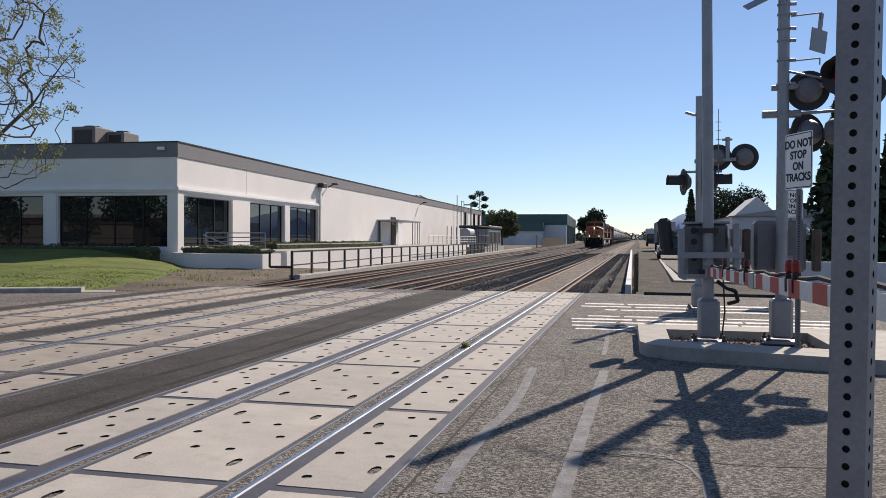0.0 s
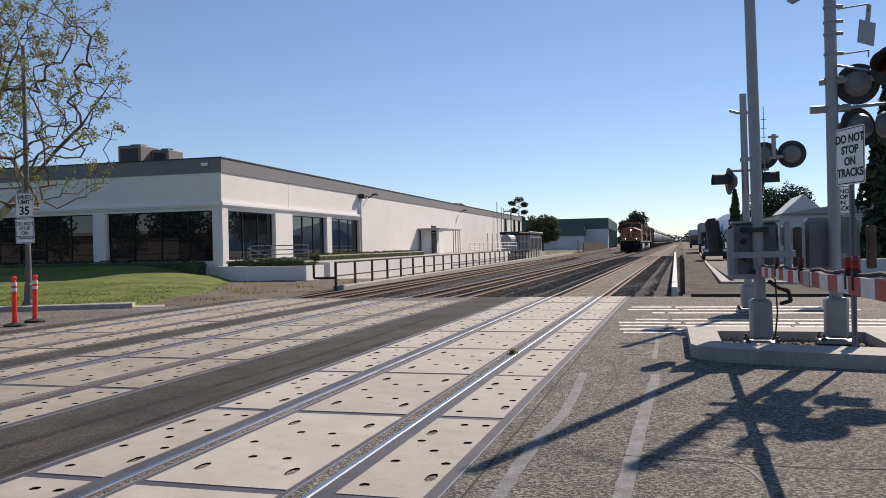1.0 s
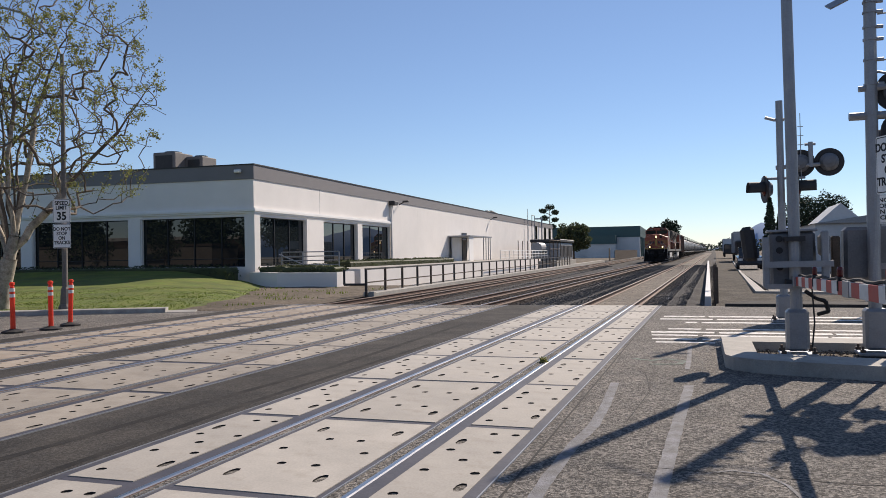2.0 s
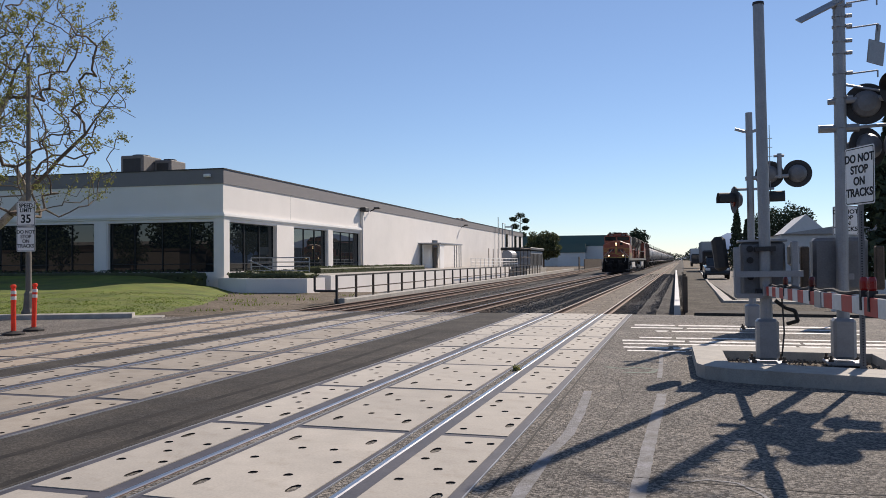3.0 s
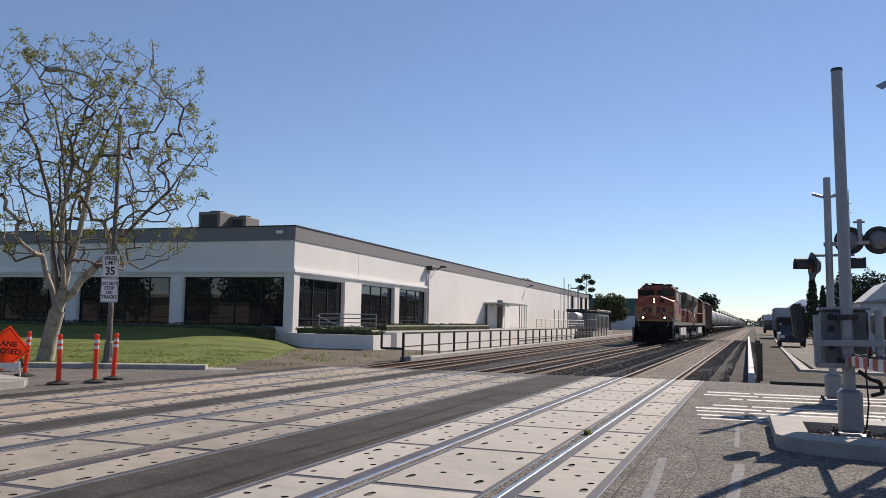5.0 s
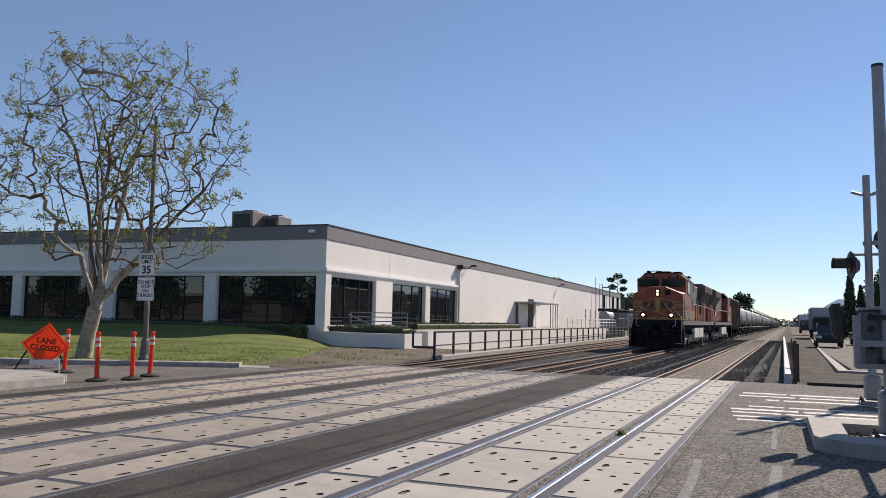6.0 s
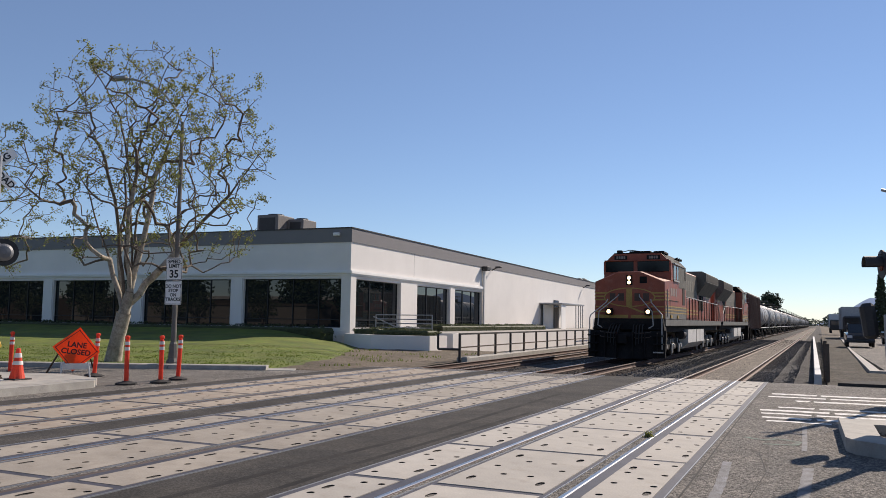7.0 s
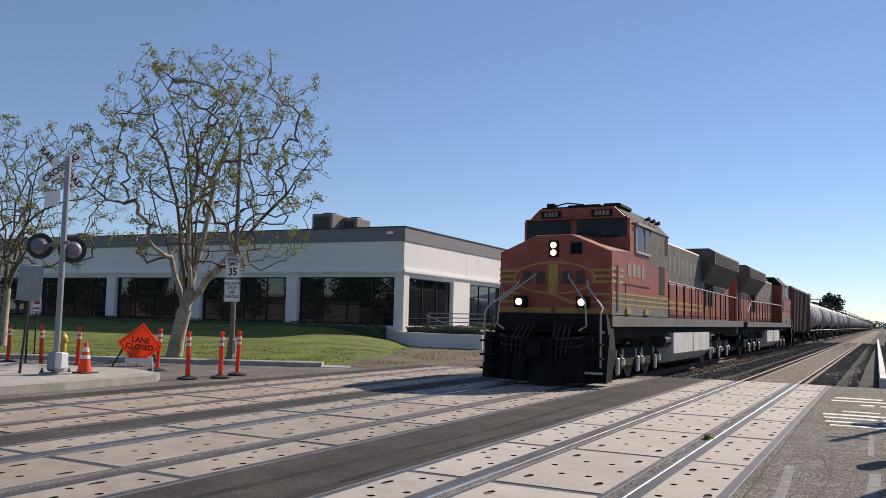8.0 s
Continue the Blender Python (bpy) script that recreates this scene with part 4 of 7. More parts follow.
def roof_unit(x, y, w, d, h, label="grey metal air conditioning unit on the roof"):
    t = on_office("roof_unit", label, "air conditioner", x, y, 6.0)
    part("casing", shape((-w / 2, w / 2, -d / 2, d / 2, 0.05, h), bev=0.05), UNIT_GREY, t)
    part("curb", shape((-w / 2 + .1, w / 2 - .1, -d / 2 + .1, d / 2 - .1, -0.02, 0.06)), METAL_DARK, t)
    part("louvre", shape((-w / 2 + 0.2, w / 2 - 0.2, -d / 2 - 0.03, -d / 2, 0.4, h - 0.2)), METAL_DARK, t)
    bm = bmesh.new()
    tube(bm, (0, 0, h), (0, 0, h + 0.12), min(w, d) * 0.35, min(w, d) * 0.33, 14)
    part("fan_guard", bm, METAL_DARK, t)


roof_unit(-7.9, 4.0, 1.6, 2.0, 2.3)
roof_unit(-6.5, 5.0, 1.2, 1.7, 2.1)
roof_unit(-33.5, 6.0, 2.4, 2.0, 1.75, "small pale air conditioning unit on the roof")
roof_unit(-26.5, 8.0, 2.4, 2.0, 1.6, "small pale air conditioning unit on the roof")
for yy, zz in ((68, 1.5), (70.5, 1.6), (73, 1.45)):
    t = on_office("roof_vent", "dark mushroom vent on the roof", "vent", -2.0, yy, 6.0)
    bm = bmesh.new()
    lathe(bm, [(0.25, -0.1), (0.25, zz - 0.5), (0.6, zz - 0.45), (0.55, zz - 0.2), (0.2, zz)], None, 12)
    part("cap", bm, METAL_DARK, t)


def roof_ladder():
    t = on_office("roof_ladder", "tall metal ladder and mast on the office wall", "ladder", 0.1, 86.5, 0.5)
    bm = bmesh.new()
    for dy in (-0.25, 0.25):
        tube(bm, (0.3, dy, 0), (0.3, dy, 8.0), 0.03, 0.03, 6)
    for k in range(24):
        tube(bm, (0.3, -0.25, 0.3 + k * 0.31), (0.3, 0.25, 0.3 + k * 0.31), 0.02, 0.02, 5)
    part("ladder", bm, METAL_GREY, t)
    bm = bmesh.new()
    pipe(bm, [(0.3, 4.0, 3.0), (0.3, 4.0, 7.2), (0.3, 6.5, 7.2), (0.3, 6.5, 3.0)], 0.06, 6)
    part("pipe", bm, METAL_GREY, t)
    bm = bmesh.new()
    pipe(bm, [(0.3, 14.0, 2.6), (0.3, 14.0, 7.0), (-1.0, 14.0, 7.0)], 0.12, 8)
    part("pipe", bm, METAL_GREY, t)
    for y, w in ((9.5, 1.6), (19.0, 2.0), (24.5, 2.2)):
        part("window", shape((-0.08, 0.0, y, y + w, 3.4, 5.6)), GLAZING, t)


roof_ladder()


def generator():
    t = thing("generator_set", "pale metal equipment enclosure with a dark roof", "generator", pose(-20.5, 104, 0.0, 0, 0, 2.1))
    part("plinth", shape((-2.5, 2.0, -2, 20, -0.4, 0.5)), KERB, t)
    part("enclosure", shape((-2.0, 1.7, 4, 18, 0.5, 2.9), bev=0.06), METAL_GREY, t)
    part("roof", shape((-2.2, 1.9, 3.6, 18.4, 2.95, 3.35), bev=0.08), METAL_DARK, t)
    for k in range(9):
        part("louvre", shape((1.7, 1.76, 4.6 + k * 1.45, 5.6 + k * 1.45, 0.9, 2.5)), METAL_DARK, t)
    bm = bmesh.new()
    tube(bm, (-0.5, -1.5, 2.2), (-0.5, 3.4, 2.2), 0.7, 0.7, 14)
    part("tank", bm, METAL_GREY, t)
    bm = bmesh.new()
    for y in (-6.0, -3.0, 0.5, 3.5):
        for x in (-2.0, 1.9):
            tube(bm, (x, y, -0.3), (x, y, 3.1), 0.05, 0.05, 6)
    pipe(bm, [(1.9, -6, 3.1), (1.9, 3.5, 3.1)], 0.05, 6)
    pipe(bm, [(1.9, -6, 2.0), (1.9, 3.5, 2.0)], 0.04, 6)
    part("pipe_frame", bm, METAL_RUST, t)


generator()


def far_buildings():
    t = thing("warehouse", "teal and white metal warehouse beyond the yard", "building", pose(-20.5, 262, 0, 0, 0, 2.1))
    part("wall", shape((-70, 0, 0, 90, -0.5, 6.0)), WALL_PALE, t)
    part("upper_wall", shape((-70.2, 0.2, -0.2, 90, 6.0, 9.4)), TEAL, t)
    part("canopy", shape((-16, -7, -6, -0.2, 3.9, 6.6)), TEAL, t)
    part("canopy_wall", shape((-15.5, -7.2, -5.6, -0.2, -0.4, 3.9)), WALL_PALE, t)
    for k in range(12):
        part("rib", shape((0.0, 0.25, 3 + k * 7, 3.8 + k * 7, -0.4, 9.0)), TEAL, t)
    f = thing("board_fence", "dark brown board fence along the rear track", "fence", pose(-18.6, 172, 0, 0, 0, 1.6))
    for k in range(28):
        part("board_panel", shape((-0.06, 0.06, k * 3.0, k * 3.0 + 2.9, -0.4, 1.75 + 0.05 * (k % 3))), WALL_BROWN, f)
    r = thing("yard_gate", "rusty metal gate panel beside the yard fence", "gate", pose(-17.3, 150, 0, 0, 0, 2))
    for k in range(7):
        part("bar", shape((0, 0.06, k * 0.4, k * 0.4 + 0.3, -0.3, 2.2)), WALL_BROWN, r)
    w = thing("pale_building", "pale low building with a small gable", "building", Matrix.Translation((7.0, 62, 0)))
    part("wall", shape((0, 26, 0, 24, -0.5, 3.3)), WALL_PALE, w)
    bm = bmesh.new()
    prism(bm, [(-0.2, 3.3), (26.2, 3.3), (20, 4.2), (6, 4.2)], 1, -0.3, 24.3)
    part("roof", bm, ROOFING, w)
    bm = bmesh.new()
    prism(bm, [(0.1, 3.3), (3.2, 3.3), (1.65, 4.7)], 1, -0.1, 6.0)
    part("gable", bm, WALL_PALE, w)
    b = thing("white_wall", "white low wall beside the car park", "wall", Matrix.Translation((4.2, 27, 0)))
    part("wall", shape((0.2, 12, 0, 0.3, -0.4, 0.95)), WALL_PALE, b)
    h = thing("beige_building", "beige building with a dark roof edge", "building", Matrix.Translation((17, 40, 0)))
    part("wall", shape((0, 20, 0, 20, -0.5, 3.4)), WALL_BROWN, h)
    part("roof_edge", shape((-0.4, 20.4, -0.4, 20.4, 3.4, 4.0)), ROOFING, h)


far_buildings()


# ---- street things before the office ----
def letters_on(words, size, parent, x, y, z, gap=1.0, material=None, turn=0.0):
    """Words on a plate that faces -y."""
    return letters("lettering", words, size, Matrix.Translation((x, y, z)) @ Matrix.Rotation(radians(90), 4, "X") @ Matrix.Rotation(radians(turn), 4, "Z"), material or SIGN_BLACK, parent, gap)


def plate(name, w, h, parent, z, material=SIGN_WHITE, y=0.0, x=0.0, border=True):
    """A sign sheet with rounded corners and a printed border."""
    def sheet(w, h, r):
        return [(cx * (w / 2 - r) + r * math.cos(a), cz * (h / 2 - r) + r * math.sin(a)) for cx, cz, a0 in ((1, 1, 0), (-1, 1, 90), (-1, -1, 180), (1, -1, 270)) for a in [radians(a0 + 30 * k) for k in range(4)]]
    bm = bmesh.new()
    prism(bm, [(px + x, pz + z) for px, pz in sheet(w, h, 0.03)], 1, y - 0.003, y)
    p = part(name, bm, material, parent)
    if border:
        bm = bmesh.new()
        prism(bm, [(px + x, pz + z) for px, pz in sheet(w - 0.03, h - 0.03, 0.028)], 1, y - 0.005, y - 0.0031)
        part("border", bm, SIGN_BLACK, p)
        bm = bmesh.new()
        prism(bm, [(px + x, pz + z) for px, pz in sheet(w - 0.055, h - 0.055, 0.022)], 1, y - 0.007, y - 0.0051)
        part("face", bm, material, p)
    return p


def street_lamp():
    t = thing("street_lamp", "tall dark street lamp with a curved arm and two signs", "street lamp", pose(-18.7, 20.0, 0.0, 0, 0, 8))
    bm = bmesh.new()
    tube(bm, (0, 0, 0.6), (0.0, 0, 7.9), 0.085, 0.055, 12)
    part("pole", bm, POLE_BROWN, t)
    bm = bmesh.new()
    lathe(bm, [(0.2, -0.1), (0.2, 0.2), (0.15, 0.3), (0.12, 0.75), (0.09, 0.8)], None, 8)
    part("base", bm, POLE_BROWN, t)
    bm = bmesh.new()
    pipe(bm, [(0, 0, 7.8), (-0.25, 0, 8.3), (-0.7, 0, 8.85), (-1.3, 0, 9.25), (-1.95, 0, 9.45), (-2.3, 0, 9.5)], 0.04)
    part("arm", bm, METAL_GREY, t)
    part("lamp_head", shape((-2.85, -2.2, -0.14, 0.14, 9.46, 9.58), bev=0.04), METAL_GREY, t)
    a = plate("speed_sign", 0.6, 0.72, t, 3.12, y=-0.12)
    letters_on("SPEED\nLIMIT", 0.165, a, 0, -0.128, 3.28, 0.85)
    letters_on("35", 0.34, a, 0, -0.128, 2.95)
    b = plate("track_sign", 0.6, 0.74, t, 2.36, y=-0.12)
    letters_on("DO NOT\nSTOP\nON\nTRACKS", 0.145, b, 0, -0.128, 2.36, 0.95)
    for z in (2.2, 2.6, 2.95, 3.3):
        part("bracket", shape((-0.12, 0.12, -0.12, 0.1, z, z + 0.03)), METAL_GREY, t)


street_lamp()


def delineator():
    t = thing("delineator_post", "orange plastic delineator post on a black rubber base", "delineator", group="delineator posts")
    bm = bmesh.new()
    lathe(bm, [(0.055, 0.05), (0.055, 0.72), (0.058, 0.73), (0.058, 1.0), (0.05, 1.02), (0.04, 1.06), (0.06, 1.08), (0.06, 1.13), (0.03, 1.15)], None, 14)
    part("tube", bm, POST_ORANGE, t)
    for z in (0.8, 0.93):
        bm = bmesh.new()
        lathe(bm, [(0.0595, z), (0.0605, z + 0.002), (0.0605, z + 0.075), (0.0595, z + 0.077)], None, 14)
        part("reflective_band", bm, BAND_WHITE, t)
    bm = bmesh.new()
    lathe(bm, [(0.25, 0), (0.25, 0.03), (0.1, 0.07), (0.07, 0.08)], None, 8)
    part("base", bm, RUBBER, t)
    return t


d0 = delineator()
d0.matrix_basis = pose(-15.15, 14.6, 0, 1, 0, 10)
for x, y, rx, ry in ((-14.84, 15.4, 0, -1), (-15.2, 16.4, 1, 2), (-21.12, 14.95, 0, 1), (-20.11, 15.35, -1, 0), (-17.83, 16.11, 0, 4), (-23.4, 15.5, 0, 1)):
    copy_thing(d0, pose(x, y, 0, rx, ry, x * 40))


def cone():
    t = thing("traffic_cone", "orange traffic cone with white bands and a black base", "traffic cone", pose(-16.6, 12.8, 0.15))
    bm = bmesh.new()
    lathe(bm, [(0.17, 0.035), (0.13, 0.2), (0.1, 0.38), (0.07, 0.55), (0.04, 0.7), (0.03, 0.71)], None, 18)
    part("cone", bm, POST_ORANGE, t)
    for z0, z1 in ((0.34, 0.42), (0.5, 0.6)):
        bm = bmesh.new()
        lathe(bm, [(0.175 - z0 * 0.19, z0), (0.18 - z0 * 0.19, z0 + 0.002), (0.18 - z1 * 0.19, z1), (0.17 - z1 * 0.19, z1 + 0.002)], None, 18)
        part("reflective_band", bm, BAND_WHITE, t)
    part("base", shape((-0.22, 0.22, -0.22, 0.22, 0, 0.035), bev=0.01), RUBBER, t)


cone()


def lane_sign():
    t = thing("lane_closed_sign", "orange diamond roadwork sign on a folding stand", "road sign", pose(-17.9, 15.55, 0.0, 0, 0, 47))
    bm = bmesh.new()
    prism(bm, [(0, 0.06), (0.56, 0.62), (0, 1.18), (-0.56, 0.62)], 1, -0.012, 0)
    d = part("panel", bm, SIGN_ORANGE, t)
    for a in (45, 135, 225, 315):
        e = part("border", shape((-0.36, 0.36, -0.015, -0.0125, 0.335, 0.35)), SIGN_BLACK, d)
        e.matrix_basis = Matrix.Translation((0, 0, 0.62)) @ Matrix.Rotation(radians(a), 4, "Y")
    letters_on("LANE\nCLOSED", 0.185, d, 0, -0.016, 0.64, 0.95)
    part("board", shape((-0.36, 0.36, -0.06, -0.03, 0.2, 0.36)), BAND_WHITE, t)
    d.matrix_basis = Matrix.Translation((0, 0, 0.1)) @ Matrix.Translation((0, 0, 0.62)) @ Matrix.Rotation(radians(7), 4, "Y") @ Matrix.Diagonal((1.04, 1, 1.04, 1)) @ Matrix.Translation((0, 0, -0.62))
    for p, q, r, m in (((-0.3, -0.05, 0.4), (-0.36, -0.1, 0.0), 0.022, BAND_WHITE), ((0.3, -0.05, 0.4), (0.36, -0.1, 0.0), 0.022, BAND_WHITE),
                       ((-0.3, 0.1, 0.85), (-0.75, 0.5, 0.0), 0.025, WALL_BROWN), ((0.3, 0.1, 0.6), (0.5, 0.5, 0.0), 0.02, WALL_BROWN)):
        bm = bmesh.new()
        tube(bm, p, q, r, r, 6)
        part("leg", bm, m, t)


lane_sign()


def island_left():
    t = thing("traffic_island", "concrete traffic island with a pale kerb", "traffic island")
    bm = bmesh.new()
    prism(bm, [(-15.6, 14.15), (-15.1, 13.6), (-14.86, 11.0), (-14.9, 6.0), (-24, 6.0), (-26.5, 13.2), (-17.2, 14.7)], 2, -0.1, 0.15)
    part("kerb", bm, KERB, t)
    bm = bmesh.new()
    prism(bm, [(-15.8, 13.9), (-15.31, 13.5), (-15.07, 11.0), (-15.1, 6.2), (-23.8, 6.2), (-26, 13.0), (-17.3, 14.45)], 2, 0.1, 0.156)
    part("top", bm, KERB, t)


island_left()


def signal_head(name, parent, m, lit=False):
    """A crossing lamp: black disc, grey housing behind, hooded red lens before it. Faces -y."""
    h = thing(name, "", "")
    h.parent, h.matrix_basis = parent, m
    back = Matrix.Rotation(radians(90), 4, "X")
    bm = bmesh.new()
    lathe(bm, [(0.02, -0.012), (0.305, -0.012), (0.305, 0.012), (0.02, 0.012)], back, 28)
    part("disc", bm, METAL_DARK, h)
    bm = bmesh.new()
    lathe(bm, [(0.2, -0.013), (0.19, -0.08), (0.13, -0.15), (0.05, -0.17)], back, 20)
    part("housing", bm, BOX_GREY, h)
    bm = bmesh.new()
    lathe(bm, [(0.15, 0.013), (0.15, 0.03), (0.08, 0.05)], back, 20)
    part("lens", bm, LENS_LIT if lit else LENS_RED, h)
    bm = bmesh.new()
    n = 14
    ring = []
    for k in range(n + 1):
        a = radians(-20 + 220 * k / n)
        ring.append([bm.verts.new((r * math.cos(a), y, r * math.sin(a))) for r, y in ((0.16, -0.012), (0.17, -0.012), (0.17, -0.36), (0.16, -0.36))])
    for p, q in zip(ring, ring[1:]):
        for c in range(4):
            bm.faces.new((p[c], p[(c + 1) % 4], q[(c + 1) % 4], q[c]))
    bmesh.ops.recalc_face_normals(bm, faces=bm.faces)
    part("visor", bm, METAL_DARK, h)
    return h


def mast_base(t, w=0.17, h=0.62):
    part("base", shape((-w, w, -w, w, 0.08, h), bev=0.04), METAL_GREY, t)
    part("base_plate", shape((-w - 0.1, w + 0.1, -w - 0.1, w + 0.1, 0.0, 0.05), bev=0.01), METAL_GREY, t)
    for sx in (-1, 1):
        for sy in (-1, 1):
            bm = bmesh.new()
            tube(bm, (sx * (w + 0.05), sy * (w + 0.05), 0.0), (sx * (w + 0.05), sy * (w + 0.05), 0.14), 0.02, 0.02, 6)
            tube(bm, (sx * (w + 0.05), sy * (w + 0.05), 0.05), (sx * (w + 0.05), sy * (w + 0.05), 0.09), 0.04, 0.04, 6)
            part("anchor_bolt", bm, METAL_RUST, t)


def crossbuck(parent, z, m):
    h = thing("crossbuck", "", "")
    h.parent, h.matrix_basis = parent, m @ Matrix.Translation((0, 0, z))
    for a, words in ((-42, "RAIL     ROAD"), (42, "CROSSING")):
        bm = bmesh.new()
        box(bm, -0.61, 0.61, -0.012 - (0.01 if a > 0 else 0), -0.004 - (0.01 if a > 0 else 0), -0.115, 0.115)
        b = part("blade", bm, SIGN_WHITE, h, "white crossbuck blade with black lettering")
        b.matrix_basis = Matrix.Rotation(radians(-a), 4, "Y")
        letters_on(words, 0.2, b, 0, -0.014 - (0.01 if a > 0 else 0), 0, 1.0)


def signal_left():
    t = thing("crossing_signal", "galvanized railway crossing signal with crossbuck and red lamps", "railway signal", pose(-16.74, 12.14, 0.15))
    bm = bmesh.new()
    tube(bm, (0, 0, 0.5), (0, 0, 5.0), 0.07, 0.065, 14)
    part("mast", bm, METAL_GREY, t)
    mast_base(t, 0.15, 0.5)
    part("junction_box", shape((0.15, 0.36, -0.15, 0.05, 0.15, 0.5), bev=0.02), TRIM, t)
    crossbuck(t, 4.75, pose(-0.4, 0.12, 0.03, 0, 0, 44))
    for z in (4.55, 4.9):
        bm = bmesh.new()
        tube(bm, (0, 0, z), (-0.12, 0.1, z), 0.025, 0.025, 6)
        part("bracket", bm, METAL_GREY, t)
    part("plate", shape((-0.62, -0.1, -0.1, -0.09, 3.85, 4.2)), TRIM, t, "blank white plate seen from behind")
    bm = bmesh.new()
    tube(bm, (-0.8, 0.1, 2.95), (0.25, -0.05, 3.0), 0.04, 0.04, 8)
    part("crossarm", bm, BOX_GREY, t)
    signal_head("signal_lamp", t, pose(-0.95, 0.1, 2.95, 0, 0, 215))
    signal_head("signal_lamp", t, pose(0.0, 0.25, 2.85, 0, 0, 240))
    p = thing("sign_post", "leaning metal post with a grey sign seen from behind", "sign", pose(-17.44, 11.75, 0.15, 0, 4, 20))
    bm = bmesh.new()
    tube(bm, (0, 0, 0), (0, 0, 2.4), 0.03, 0.03, 6)
    part("post", bm, METAL_DARK, p)
    part("panel", shape((-0.3, 0.3, -0.05, -0.04, 1.65, 2.45)), METAL_GREY, p)
    q = thing("parking_sign", "small white and red street sign on a thin post", "sign", pose(-25.0, 17.5, -0.02, 0, 0, 35))
    bm = bmesh.new()
    tube(bm, (0, 0, 0), (0, 0, 2.0), 0.025, 0.025, 6)
    part("post", bm, METAL_DARK, q)
    plate("sign", 0.3, 0.45, q, 1.75, y=-0.03)
    part("print", shape((-0.1, 0.1, -0.045, -0.038, 1.8, 1.9), (-0.1, 0.1, -0.045, -0.038, 1.62, 1.68)), SIGN_RED, q)
    r = thing("track_sign", "white track warning sign behind the crossing signal", "sign", pose(-21.22, 14.54, 0.0, 0, 0, 35))
    bm = bmesh.new()
    tube(bm, (0, 0, 0), (0, 0, 2.9), 0.03, 0.03, 6)
    part("post", bm, METAL_DARK, r)
    b = plate("sign", 0.6, 0.75, r, 2.5, y=-0.04)
    letters_on("DO NOT\nSTOP\nON\nTRACKS", 0.145, b, 0, -0.048, 2.5, 0.95)
    y = thing("fire_hydrant", "yellow cast iron fire hydrant on the kerb", "fire hydrant", pose(-24.7, 18.35, 0.08))
    bm = bmesh.new()
    lathe(bm, [(0.16, 0), (0.16, 0.05), (0.11, 0.08), (0.11, 0.42), (0.15, 0.44), (0.15, 0.5), (0.14, 0.6), (0.08, 0.7), (0.03, 0.74), (0.03, 0.78)], None, 16)
    part("barrel", bm, YELLOW, y)
    for sx in (-1, 1):
        bm = bmesh.new()
        tube(bm, (sx * 0.1, 0, 0.5), (sx * 0.2, 0, 0.5), 0.06, 0.065, 10)
        part("outlet_cap", bm, YELLOW, y)


signal_left()


# ---- signals, gate and island beside the camera ----
def island_right():
    t = thing("traffic_island", "concrete traffic island with a rounded kerb and earth pits", "traffic island")
    outline = [(0.12, 12.0), (0.22, 11.72), (0.5, 11.5), (1.0, 11.33), (2.4, 10.98), (12, 9.2), (12, 14.4), (0.1, 14.5)]
    bm = bmesh.new()
    prism(bm, outline[:5] + [(12, 9.2), (12, 10.1), (2.7, 11.75), (0.55, 12.2), (0.55, 13.75), (0.1, 14.5)], 2, -0.1, 0.17)
    part("kerb", bm, KERB, t, "weathered pale concrete kerb")
    bm = bmesh.new()
    prism(bm, [(0.1, 14.5), (0.552, 13.75), (2.7, 13.75), (2.7, 11.752), (12, 10.102), (12, 14.4)], 2, -0.1, 0.165)
    part("slab", bm, KERB, t)
    bm = bmesh.new()
    prism(bm, [(0.55, 12.2), (2.7, 11.75), (2.7, 13.75), (0.55, 13.75)], 2, -0.1, 0.02)
    part("soil", bm, DIRT, t)
    rng = np.random.default_rng(77)
    v, f = leaf_mesh([(rng.uniform(0.6, 2.65), rng.uniform(12.1, 13.7), 0.035 + rng.random() * 0.03) for _ in range(500)], 0.03, rng)
    tagged(raw("pebbles", v, f, STONE, t), kind="stuff")


island_right()


